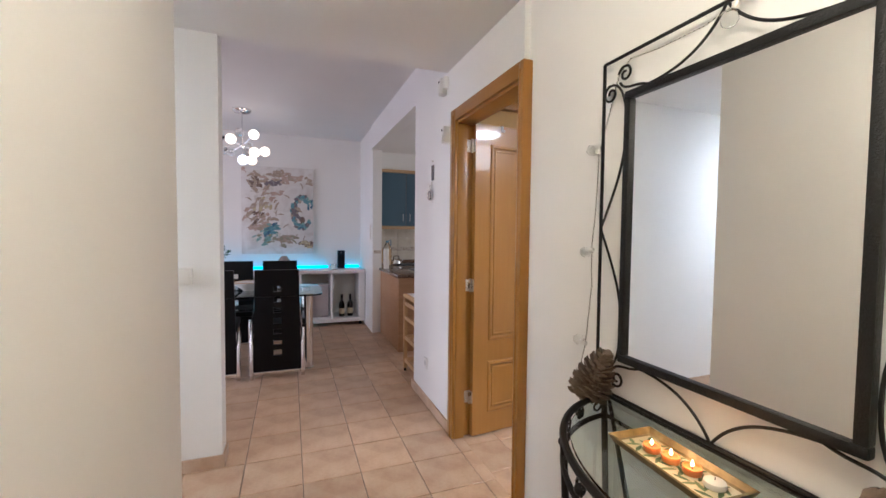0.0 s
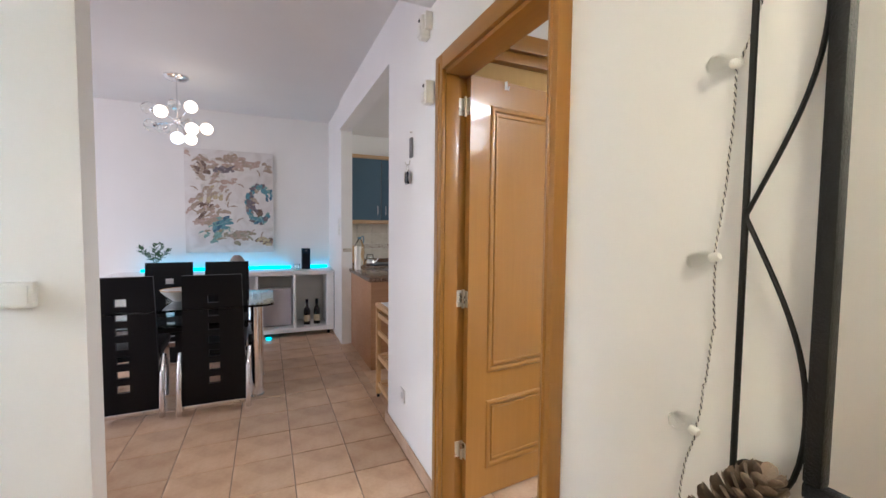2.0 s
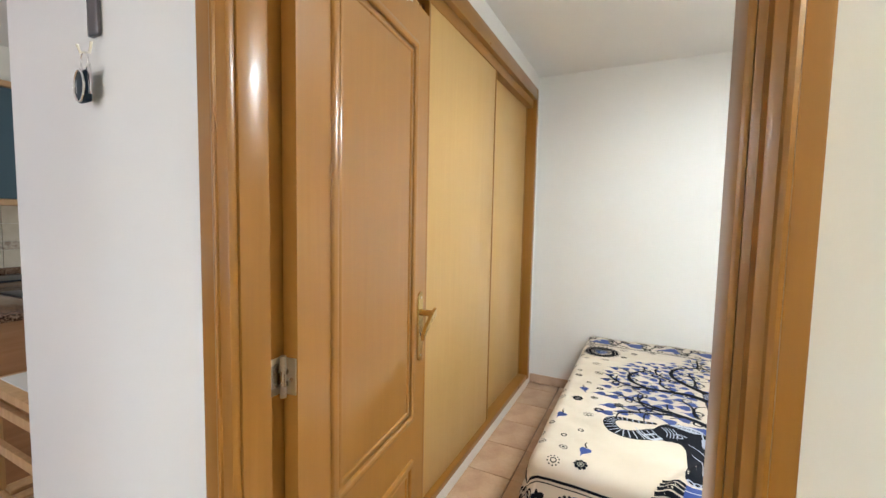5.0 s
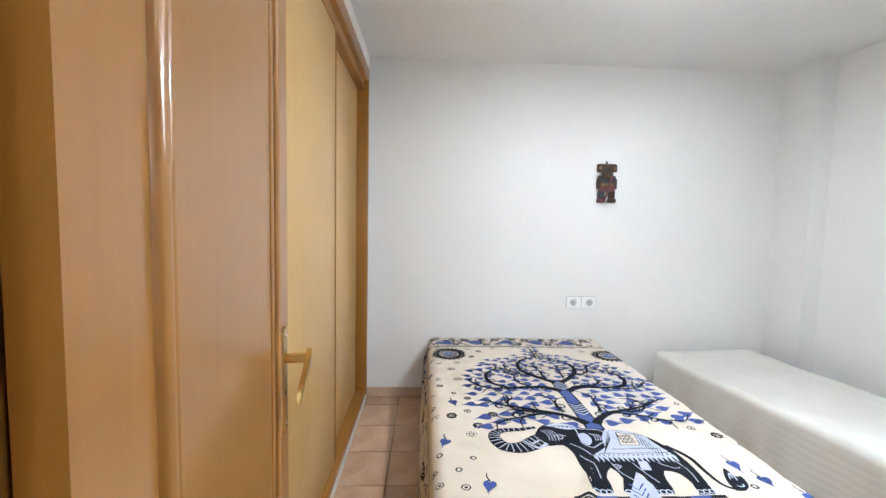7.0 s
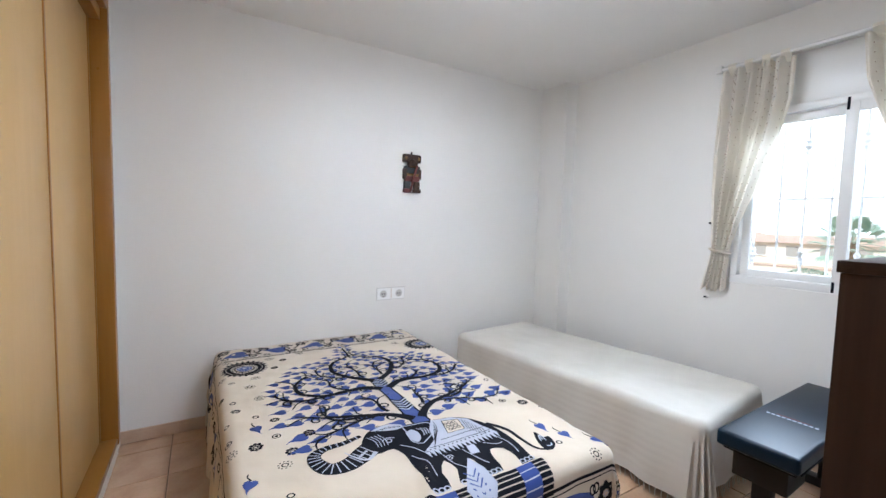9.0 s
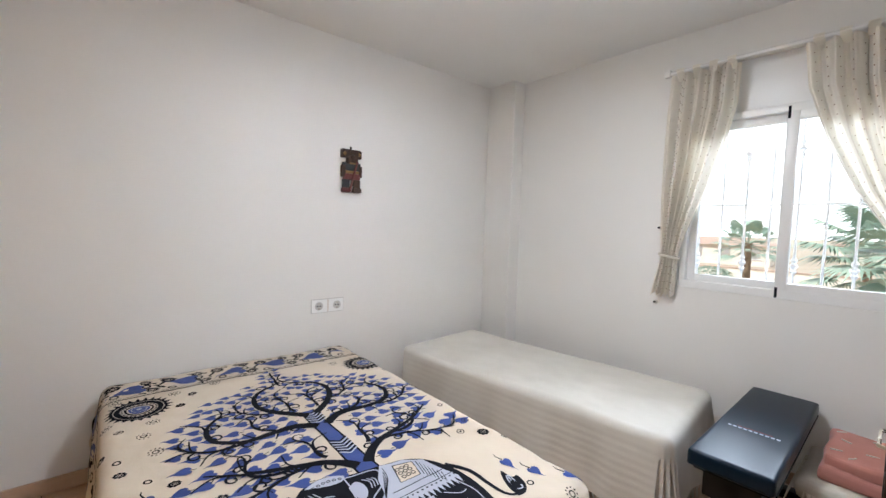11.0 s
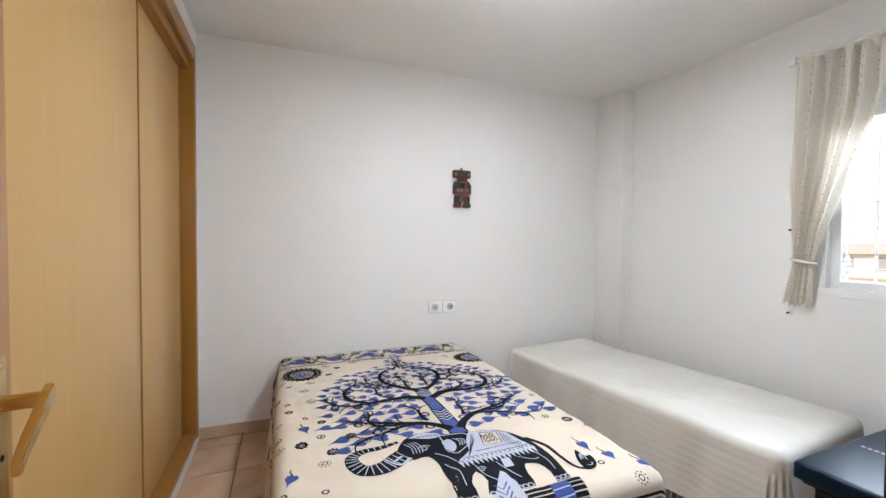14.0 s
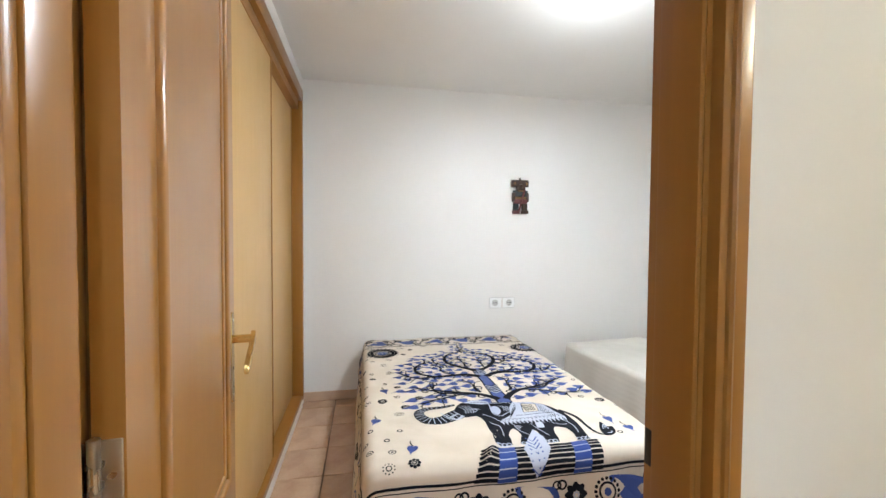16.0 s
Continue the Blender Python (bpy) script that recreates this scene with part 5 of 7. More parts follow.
for k in range(150):
    f = k / 149
    p = thrown(u0, v0 + (v1 - v0) * f) if k % 2 else thrown(u0 + (u1 - u0) * f, v1)
    if p.z > 0.16:
        continue
    q = p + Vector((rng.uniform(-0.012, 0.006), rng.uniform(-0.006, 0.012), -0.045))
    q.z = max(q.z, 0.006)
    tube(bm, [p, (p + q) / 2 + Vector((rng.uniform(-0.004, 0.004), 0.003, 0)), q], 0.0022, seg=4)
if len(bm.verts):
    tagged(part("fringe", bm, M_FRINGE, throw, "knotted cream fringe"), kind="stuff")
else:
    bm.free()

# ---- bedroom: exercise bench, cabinet, folded things ----
bench = thing("exercise_bench", "black padded weight bench on a dark steel frame", "bench", (0.693, -0.155, 0), 1.0)
part("pad", B(-0.132, 0.132, -0.49, 0.49, 0.418, 0.482, 0.018, 4), M_VINYL, bench, "black vinyl pad")
part("piping", T([(-0.131, -0.47, 0.423), (0.131, -0.47, 0.423), (0.131, 0.47, 0.423), (-0.131, 0.47, 0.423)], 0.004, seg=6, closed=True), M_INK, bench)
part("backing_board", B(-0.115, 0.115, -0.46, 0.46, 0.402, 0.4175, 0.003), M_INK, bench)
part("spine", B(-0.03, 0.03, -0.44, 0.44, 0.34, 0.4015, 0.004), M_IRON, bench)
for y in (-0.40, 0.38):
    part("post", B(-0.03, 0.03, y - 0.03, y + 0.03, 0.05, 0.339, 0.004), M_IRON, bench)
    part("foot", B(-0.20, 0.20, y - 0.028, y + 0.028, 0.003, 0.049, 0.004), M_IRON, bench)
part("support_block", B(-0.09, 0.09, 0.26, 0.44, 0.30, 0.400, 0.01), M_IRON, bench)
for nm, z0, w, x0, n_ in (("mark", 0.0, 0.009, -0.085, 10),):
    for k in range(n_):
        x = x0 + k * 0.018
        part("mark", B(x, x + 0.012, 0.13, 0.143, 0.4815, 0.483, 0.0008, 1), M_PALE, bench, "pale lettering bar")
part("mark", B(-0.06, 0.06, 0.118, 0.121, 0.4815, 0.4828), mat("red_mark", (0.25, 0.02, 0.02), 0.5), bench, "thin red line")

cab = thing("cabinet", "dark wenge laminate chest with a glossy top, against the wall", "cabinet", (0.124, 0.660, 0))
part("side_panel", B(0.0, 0.185, 0.402, 0.42, 0.0, 1.198, 0.0015), M_WENGE, cab)
part("side_panel", B(0.0, 0.185, -0.42, -0.402, 0.0, 1.198, 0.0015), M_WENGE, cab)
part("back_panel", B(0.0, 0.008, -0.402, 0.402, 0.02, 1.198), M_WENGE, cab)
M_GLOSSTOP = wood("wenge_top", (0.016, 0.008, 0.006), (0.045, 0.022, 0.015), rough=0.42, along="y")
part("top", B(-0.004, 0.19, -0.425, 0.424, 1.1985, 1.221, 0.002), M_GLOSSTOP, cab)
part("plinth", B(0.008, 0.17, -0.402, 0.402, 0.0, 0.07), M_WENGE, cab)
for k in range(4):
    z0 = 0.075 + k * 0.281
    fr = part("drawer_front", B(0.168, 0.187, -0.398, 0.398, z0, z0 + 0.276, 0.002), M_WENGE, cab)
    part("handle", T([(0.188, -0.06, z0 + 0.2), (0.205, -0.055, z0 + 0.2), (0.205, 0.055, z0 + 0.2), (0.188, 0.06, z0 + 0.2)], 0.004, seg=8), M_STEEL, fr)

crate = thing("storage_box", "white storage box standing on the floor beside the bench", "box", (0.36, 0.02, 0))
part("body", B(-0.12, 0.06, -0.02, 0.16, 0.003, 0.30, 0.008), M_WHITE, crate)
part("lid", B(-0.125, 0.065, -0.025, 0.165, 0.301, 0.32, 0.006), M_WHITE, crate)
bag = thing("bag", "dark fabric bag slumped on the floor below the window", "bag", (0.42, -0.36, 0))
bm = B(-0.17, 0.12, -0.2, 0.2, 0.004, 0.22, 0.05, 4)
bmesh.ops.subdivide_edges(bm, edges=bm.edges[:], cuts=2, use_grid_fill=True)
for vtx in bm.verts:
    vtx.co += 0.012 * Vector((noise.noise(vtx.co * 9), noise.noise(vtx.co * 9 + Vector((3, 0, 0))), noise.noise(vtx.co * 9 + Vector((0, 5, 0))))) * (vtx.co.z > 0.03)
part("sack", bm, cloth("dark_canvas", (0.012, 0.012, 0.016), (0.02, 0.02, 0.026)), bag)


def folded(name, label, x0, x1, y0, y1, z0, z1, material, seed):
    bm = B(x0, x1, y0, y1, z0, z1, (z1 - z0) * 0.42, 4)
    bmesh.ops.subdivide_edges(bm, edges=bm.edges[:], cuts=2, use_grid_fill=True)
    for vtx in bm.verts:
        k_ = vtx.co * 10 + Vector((seed, seed, seed))
        vtx.co += 0.016 * Vector((noise.noise(k_), noise.noise(k_ + Vector((3, 0, 0))), noise.noise(k_ + Vector((0, 5, 0))))) * (1 if vtx.co.z > z0 + 0.01 else 0.2)
    return bm


fr = thing("fringed_blanket", "folded cream blanket with a fringed edge, lying on the bag", "blanket", (0.42, -0.36, 0.22))
part("fold", folded("fold", "", -0.14, 0.155, -0.2, 0.215, -0.002, 0.085, M_FRINGE, 2), M_FRINGE, fr)
bm = bmesh.new()
for k in range(60):
    y = -0.19 + 0.38 * k / 59
    p = Vector((0.15, y, 0.035))
    tube(bm, [p, p + Vector((0.02, rng.uniform(-0.01, 0.01), -0.01)), p + Vector((0.03, rng.uniform(-0.02, 0.02), -0.06))], 0.003, seg=4)
for k in range(40):
    x = -0.13 + 0.25 * k / 39
    p = Vector((x, 0.21, 0.035))
    tube(bm, [p, p + Vector((rng.uniform(-0.01, 0.01), 0.02, -0.01)), p + Vector((rng.uniform(-0.02, 0.02), 0.03, -0.06))], 0.003, seg=4)
tagged(part("fringe", bm, M_FRINGE, fr), kind="stuff")
pk = thing("folded_blanket", "folded pink fleece blanket with pale stitched marks on the cream one", "blanket", (0.42, -0.38, 0.306))
part("fold", folded("fold", "", -0.15, 0.095, -0.19, 0.185, -0.002, 0.058, M_PINK, 5), M_PINK, pk)
part("fold", folded("fold", "", -0.142, 0.085, -0.18, 0.17, 0.050, 0.112, M_PINK, 8), M_PINK, pk)
for x, y, a in ((0.05, 0.11, 20), (0.03, -0.02, -30), (-0.05, 0.06, 10), (0.055, -0.12, 40), (-0.06, -0.10, -15), (0.0, 0.15, 60)):
    o = part("stitched_mark", T([(-0.018, 0, 0), (-0.006, 0.005, 0.002), (0.006, 0.005, 0.002), (0.018, 0, 0)], 0.003, seg=5), M_FRINGE, pk, "pale stitched mark")
    o.matrix_local = pose(x, y, 0.117, 0, 0, a)

# ---- corridor: mirror in its iron frame ----
mir = thing("wall_mirror", "rectangular wall mirror in a black wrought-iron scroll frame", "mirror", (0.010, 0.672, 1.360))
GY, GZ = 0.276, 0.400
OY, OZ = 0.405, 0.546
part("glass", B(-0.009, -0.004, -GY - 0.004, GY + 0.004, -GZ - 0.004, GZ + 0.004), M_MIRROR, mir, "silvered mirror glass", smooth=False)
part("backing", B(-0.0035, 0.004, -GY - 0.02, GY + 0.02, -GZ - 0.02, GZ + 0.02), M_INK, mir, smooth=False)
for a, b, c, d in ((-GY - 0.024, GY + 0.024, GZ, GZ + 0.024), (-GY - 0.024, GY + 0.024, -GZ - 0.024, -GZ), (-GY - 0.024, -GY, -GZ, GZ), (GY, GY + 0.024, -GZ, GZ)):
    part("inner_frame", B(-0.022, 0.005, a, b, c, d, 0.005), M_HAMMER, mir, "hammered black iron bar")
pl = lambda u, v: (-0.004, u, v)
for p, q in (((-OY, -OZ), (OY, -OZ)), ((OY, -OZ), (OY, OZ)), ((OY, OZ), (-OY, OZ)), ((-OY, OZ), (-OY, -OZ))):
    part("outer_bar", T([pl(*p), pl(*q)], 0.0055, seg=8), M_IRON, mir)
for sy in (-1, 1):
    for sz in (-1, 1):
        e = lambda u, v: pl(sy * u, sz * v)
        part("bow", T([e(p.x, p.y) for p in bez((OY, 0.0), (OY - 0.055, 0.12), (OY - 0.10, 0.20), (GY + 0.030, 0.32), 12)] + [e(p.x, p.y) for p in bez((GY + 0.030, 0.32), (GY + 0.03, 0.42), (GY + 0.06, 0.475), (GY + 0.105, 0.468), 8)][1:], 0.004, seg=7), M_IRON, mir)
        part("scroll", T(spiral((GY + 0.098, 0.440), 0.030, 0.008, 1.4, -1.25, e), 0.004, seg=7), M_IRON, mir)
        part("bow", T([e(p.x, p.y) for p in bez((0.0, OZ), (0.045, OZ - 0.075), (0.11, OZ - 0.112), (GY - 0.05, GZ + 0.027), 14)] + [e(p.x, p.y) for p in bez((GY - 0.05, GZ + 0.027), (GY + 0.0, GZ + 0.05), (GY + 0.04, GZ + 0.03), (GY + 0.06, GZ + 0.065), 8)][1:], 0.004, seg=7), M_IRON, mir)
        part("scroll", T(spiral((GY + 0.04, GZ + 0.088), 0.028, 0.008, 0.2, 1.25, e), 0.004, seg=7), M_IRON, mir)
for z in (-0.3, 0.3):
    part("wall_fixing", B(0.0041, 0.0195, -0.02, 0.02, z - 0.015, z + 0.015), M_IRON, mir)

# ---- corridor: half-round iron console with a glass top ----
CY, CR, CD, CZ = 0.54, 0.50, 0.41, 0.80
con = thing("console_table", "half-round black wrought-iron console table with a glass top", "console table", (0.018, CY, 0))


def half(f, inset=0.0):
    """A point of the half-round edge, f from 0 to 1."""
    a = math.pi * f
    return (-(CD - inset) * math.sin(a), (CR - inset) * math.cos(a))


N = 48
bm = bmesh.new()
edge = [(-0.004, CR - 0.02)] + [half(i / N, 0.018) for i in range(1, N)] + [(-0.004, -CR + 0.02)]
lo = [bm.verts.new((x, y, CZ - 0.008)) for x, y in edge]
hi = [bm.verts.new((x, y, CZ)) for x, y in edge]
bm.faces.new(hi[::-1])
bm.faces.new(lo)
for i in range(len(edge)):
    j = (i + 1) % len(edge)
    bm.faces.new((lo[i], hi[i], hi[j], lo[j]))
bmesh.ops.recalc_face_normals(bm, faces=bm.faces[:])
part("glass_top", bm, M_TGLASS, con, "clear greenish glass top", smooth=False)
for z, r in ((CZ - 0.004, 0.0105), (CZ - 0.075, 0.008), (0.22, 0.008)):
    part("curved_rail", T([(*half(i / N), z) for i in range(N + 1)], r, seg=8), M_IRON, con)
    part("back_rail", T([(-0.006, CR, z), (-0.006, -CR, z)], r * 0.8, seg=8), M_IRON, con)
for f in (0.0, 0.26, 0.5, 0.74, 1.0):
    x, y = half(f)
    x = min(x, -0.012)
    part("leg", T([(x, y, 0.002), (x * 0.97, y * 0.97, 0.1), (x * 0.95, y * 0.96, 0.4), (x, y, CZ - 0.01)], 0.010, seg=8), M_IRON, con)
for k in range(14):
    f = (k + 0.5) / 14
    x, y = half(f)
    a = math.pi * f
    tx, ty = -math.cos(a), -math.sin(a)
    part("scroll", T(spiral((0, CZ - 0.039), 0.027, 0.007, 0.5, 1.2, lambda u, v: (x + tx * u, y + ty * u, v), 18), 0.0035, seg=6), M_IRON, con)
    if k % 2:
        part("rosette", L(ball(0.014), (x, y, CZ - 0.04), 10), M_IRON, con)
part("cross_brace", T([(-0.012, CR * 0.95, CZ - 0.02), (-CD * 0.98, 0, CZ - 0.02)], 0.006, seg=8), M_IRON, con)
part("cross_brace", T([(-0.012, -CR * 0.95, CZ - 0.02), (-CD * 0.98, 0, CZ - 0.02)], 0.006, seg=8), M_IRON, con)

# ---- corridor: tray with tea lights, pine cones ----
tray = thing("tray", "long gilt wooden tray painted with green leaves", "tray", (-0.150, 0.645, CZ), -4.0)
M_GILT = speckled("gilt_wood", [(0.3, (0.13, 0.085, 0.03)), (0.55, (0.22, 0.15, 0.055)), (0.7, (0.32, 0.24, 0.11))], 30, 0.3)
M_CREAM = cloth("cream_glaze", (0.55, 0.46, 0.30), (0.60, 0.52, 0.37), rough=0.25)
M_LEAF = mat("painted_leaf", (0.045, 0.085, 0.02), 0.3)
bm = bmesh.new()
rings = []
for off, z in ((0.0, 0.002), (0.010, 0.022), (0.006, 0.024), (-0.002, 0.010), (-0.010, 0.0085)):
    w, h = 0.058 + off, 0.135 + off
    rings.append([bm.verts.new((sx * w, sy * h, z)) for sx, sy in ((-1, -1), (1, -1), (1, 1), (-1, 1))])
for q, w in zip(rings, rings[1:]):
    for k in range(4):
        bm.faces.new((q[k], q[(k + 1) % 4], w[(k + 1) % 4], w[k]))
bm.faces.new(rings[0][::-1])
part("body", bm, M_GILT, tray, smooth=False)
part("inner_plate", B(-0.0475, 0.0475, -0.1245, 0.1245, 0.0075, 0.0095, 0.001, 1), M_CREAM, tray, "cream glazed inside")
M_FERN = mat("painted_fern", (0.10, 0.15, 0.05), 0.3)
for k in range(34):
    y, x, a = -0.115 + 0.0069 * k, 0.032 * math.sin(k * 2.4), 0.5 + 0.75 * (k % 4)
    bm = bmesh.new()
    vs = []
    for t_ in (0, 0.2, 0.5, 0.8, 1.0, 0.8, 0.5, 0.2):
        s_ = len(vs) < 5 and 1 or -1
        u_, v_ = 0.040 * t_ - 0.02, s_ * 0.0055 * math.sin(math.pi * t_)
        vs.append(bm.verts.new((max(-0.046, min(0.046, x + u_ * math.cos(a) - v_ * math.sin(a))), max(-0.123, min(0.123, y + u_ * math.sin(a) + v_ * math.cos(a))), 0.00985 + 0.00002 * k)))
    bm.faces.new(vs)
    part("painted_leaf", bm, (M_LEAF, M_FERN)[k % 2], tray, smooth=False)
M_WAX = mat("orange_wax", (0.55, 0.17, 0.06), 0.4)
M_WAX.node_tree.nodes["Principled BSDF"].inputs["Subsurface Weight"].default_value = 0.4
M_WWAX = mat("white_wax", (0.75, 0.72, 0.66), 0.4)
M_FLAME = glow("candle_flame", (1.0, 0.66, 0.30), 14.0)
for k, y in enumerate((0.705, 0.655, 0.604)):
    cd = thing("tea_light", "orange tea light burning in a tray", "candle", (-0.150 + 0.004 * (k - 1), y, CZ + 0.0105), group="tea lights on the tray")
    part("cup", L([(0, 0), (0.019, 0), (0.020, 0.004), (0.020, 0.016), (0.0185, 0.016), (0.0185, 0.004)], seg=22), M_WAX, cd)
    part("wax", L([(0.0183, 0.011), (0.006, 0.0105), (0, 0.010)], seg=22), M_WAX, cd)
    part("wick", L([(0.0012, 0.010), (0.0012, 0.017), (0, 0.017)], seg=6), M_INK, cd)
    part("flame", L([(0, 0.0150), (0.003, 0.0175), (0.0036, 0.020), (0.0022, 0.025), (0, 0.031)], seg=12), M_FLAME, cd, "small yellow flame")
    lamp("candle_light", "POINT", pose(-0.150, y, CZ + 0.05), 0.10, (1.0, 0.55, 0.22), radius=0.012)
cd = thing("candle", "unlit flat white candle in a tray", "candle", (-0.145, 0.553, CZ + 0.0105))
part("wax", L([(0, 0), (0.021, 0), (0.0225, 0.005), (0.021, 0.012), (0.012, 0.015), (0, 0.015)], seg=22), M_WWAX, cd)
part("wick", L([(0.001, 0.014), (0.001, 0.02), (0, 0.02)], seg=6), M_INK, cd)

M_CONE = speckled("pine_scale", [(0.3, (0.05, 0.032, 0.02)), (0.5, (0.16, 0.11, 0.075)), (0.68, (0.38, 0.30, 0.22))], 90, 0.65)


def pinecone(x, y, z, lean, turn, size, label):
    """An upright cone of overlapping woody scales."""
    c = thing("pine_cone", label, "pine cone", (x, y, z))
    c.matrix_world = pose(x, y, z, lean[0], lean[1], turn)
    n_ = 92
    R = lambda f: size * 0.34 * math.sin(math.pi * min(1, 0.12 + f * 0.86)) ** 0.7 * (1 - 0.35 * f)
    part("core", L([(0, 0)] + [(R(i / 10) * 0.5, size * i / 10) for i in range(11)] + [(0, size * 1.01)], seg=14), M_CONE, c)
    sc = bmesh.new()
    prof = [(0.0, 0.30, 0.0), (0.55, 0.52, 0.06), (0.85, 0.50, 0.20), (1.0, 0.30, 0.34)]
    rows = []
    for (l_, w_, h_) in prof:
        rows.append([sc.verts.new(p) for p in ((l_, -w_, h_), (l_, 0, h_ + 0.10), (l_, w_, h_), (l_ * 0.96, 0, h_ - 0.12))])
    for q, w in zip(rows, rows[1:]):
        for k in range(4):
            sc.faces.new((q[k], q[(k + 1) % 4], w[(k + 1) % 4], w[k]))
    sc.faces.new(rows[-1])
    tip = sc.verts.new((1.04, 0, 0.44))
    me = bpy.data.meshes.new("scale")
    sc.verts.remove(tip)
    sc.normal_update()
    sc.to_mesh(me)
    sc.free()
    me.materials.append(M_CONE)
    for k in range(n_):
        f = (k + 0.5) / n_
        a = k * 2.39996
        r = R(f)
        s_ = size * (0.36 - 0.15 * f)
        o = new("scale", me)
        o.parent = c
        o.matrix_local = pose(r * 0.48 * math.cos(a), r * 0.48 * math.sin(a), size * f * 0.96, 0, 0, math.degrees(a)) @ pose(0, 0, 0, 0, 16 - 62 * f, 0) @ Matrix.Diagonal((s_, s_ * 0.72, s_ * 0.6, 1))
    return c


pinecone(-0.050, 1.058, CZ + 0.004, (20, 4), 20, 0.150, "large open brown pine cone on the console table")
pinecone(-0.100, 0.30, CZ + 0.066, (90, 0), 70, 0.16, "brown pine cone lying on the console table")

# ---- corridor: string of bulbs hung round the mirror ----
st = thing("fairy_lights", "string of small unlit glass bulbs on a twisted cord", "fairy lights", (-0.012, 1.12, 1.3))
sinv = st.matrix_world.inverted()
M_CORD = cloth("twisted_cord", (0.62, 0.59, 0.52), (0.70, 0.67, 0.60), weave=200)
cord = [(-0.030, 0.35, 1.995), (-0.032, 0.55, 1.965), (-0.036, 0.64, 1.885), (-0.036, 0.72, 1.868), (-0.030, 0.85, 1.872), (-0.026, 0.96, 1.885), (-0.016, 1.02, 1.86), (-0.012, 1.05, 1.78), (-0.012, 1.085, 1.66), (-0.012, 1.105, 1.62), (-0.012, 1.115, 1.45), (-0.012, 1.127, 1.286),
        (-0.012, 1.122, 1.15), (-0.012, 1.14, 1.04), (-0.012, 1.151, 0.945), (-0.012, 1.168, 0.86), (-0.012, 1.178, 0.78), (-0.012, 1.17, 0.70)]
cord = [(x + 0.03, y + 0.004, z) for x, y, z in cord]
fine = []
for i in range(len(cord) - 1):
    a, b = Vector(cord[i]), Vector(cord[i + 1])
    n_ = max(2, int((b - a).length / 0.0016))
    fine += [a + (b - a) * (k / n_) + Vector((0, 0.003 * math.sin(i * 1.7 + math.pi * k / n_), 0)) for k in range(n_)]
M_CORDB = cloth("black_cord", (0.03, 0.03, 0.03), (0.06, 0.055, 0.05), weave=200)
for ph, m_cord, r_cord in ((0, M_CORD, 0.0014), (math.pi, M_CORDB, 0.0010)):
    o = part("cord", T([p + Vector((0.0013 * math.cos(i * 0.75 + ph), 0.0013 * math.sin(i * 0.75 + ph), 0)) for i, p in enumerate(fine)], r_cord, seg=5), m_cord, st)
    o.matrix_parent_inverse = sinv
for (x, y, z), (dy, dz) in (((-0.013, 1.105, 1.628), (1, 0.25)), ((-0.013, 1.127, 1.286), (1, -0.3)), ((-0.013, 1.151, 0.945), (1, 0.15)), ((-0.034, 0.64, 1.885), (0.5, -1))):
    x, y = x + 0.03, y + 0.004
    d = Vector((0, dy, dz)).normalized()
    q = Vector((0, 0, 1)).rotation_difference(d).to_matrix().to_4x4()
    o = part("socket", L([(0, -0.009), (0.006, -0.008), (0.009, 0.0), (0.0075, 0.009), (0, 0.010)], seg=14, m=Matrix.Translation((x, y, z)) @ q), M_PLASTIC, st, "white bulb socket")
    o.matrix_parent_inverse = sinv
    o2 = part("bulb", L([(0.005, 0.0103), (0.013, 0.018), (0.0195, 0.030), (0.0175, 0.043), (0.010, 0.051), (0, 0.054)], seg=18, m=Matrix.Translation((x, y, z)) @ q), M_GLASS, st, "clear glass bulb")
    o2.matrix_parent_inverse = sinv

# ---- corridor: small wall fittings ----
for y, z, tilt in ((2.555, 2.31, 0), (2.49, 1.98, 0)):
    s_ = thing("motion_sensor", "cream plastic alarm sensor on the wall", "sensor", (0, y, z), group="alarm sensors")
    part("body", B(-0.050, -0.001, -0.028, 0.028, -0.055, 0.055, 0.014, 4), M_PLASTIC, s_)
    part("lens", B(-0.056, -0.049, -0.02, 0.02, -0.045, 0.0, 0.006, 3), M_PLASTIC, s_)
    part("eye", L([(0.008, 0.0), (0.008, 0.003), (0, 0.003)], seg=14, m=pose(-0.0495, 0, 0.03, 0, -90)), M_INK, s_, "dark round eye")
    if z > 2.2:
        part("bracket", B(-0.035, -0.001, -0.055, -0.030, -0.02, 0.06, 0.004), M_PLASTIC, s_)
M_PEWTER = metal("dark_pewter", (0.16, 0.15, 0.15), 0.4)
kh = thing("key_hook", "small metal key hanger on the wall", "key hanger", (0, 2.795, 1.775))
part("plate", B(-0.010, -0.001, -0.022, 0.022, -0.055, 0.055, 0.008, 3), M_PEWTER, kh)
part("nail", L([(0.004, 0), (0.004, 0.012), (0.006, 0.013), (0, 0.015)], seg=10, m=pose(0, 0, 0.085, 0, -90)), M_STEEL, kh)
part("hook", T([(-0.008, 0.01, -0.065), (-0.012, 0.01, -0.09), (-0.028, 0.012, -0.095), (-0.032, 0.014, -0.08)], 0.003, seg=7), M_STEEL, kh)
keys = thing("keys", "dark car key and keys hanging from the hook", "keys", (-0.02, 2.81, 1.675))
part("fob", B(-0.008, 0.006, -0.02, 0.026, -0.10, -0.03, 0.008, 3), M_VINYL, keys, "black plastic fob")
part("ring", T([(0, 0.016 * math.cos(a), -0.01 + 0.02 * math.sin(a)) for a in (2 * math.pi * i / 20 for i in range(20))], 0.0018, seg=6, closed=True), M_CHROME, keys)
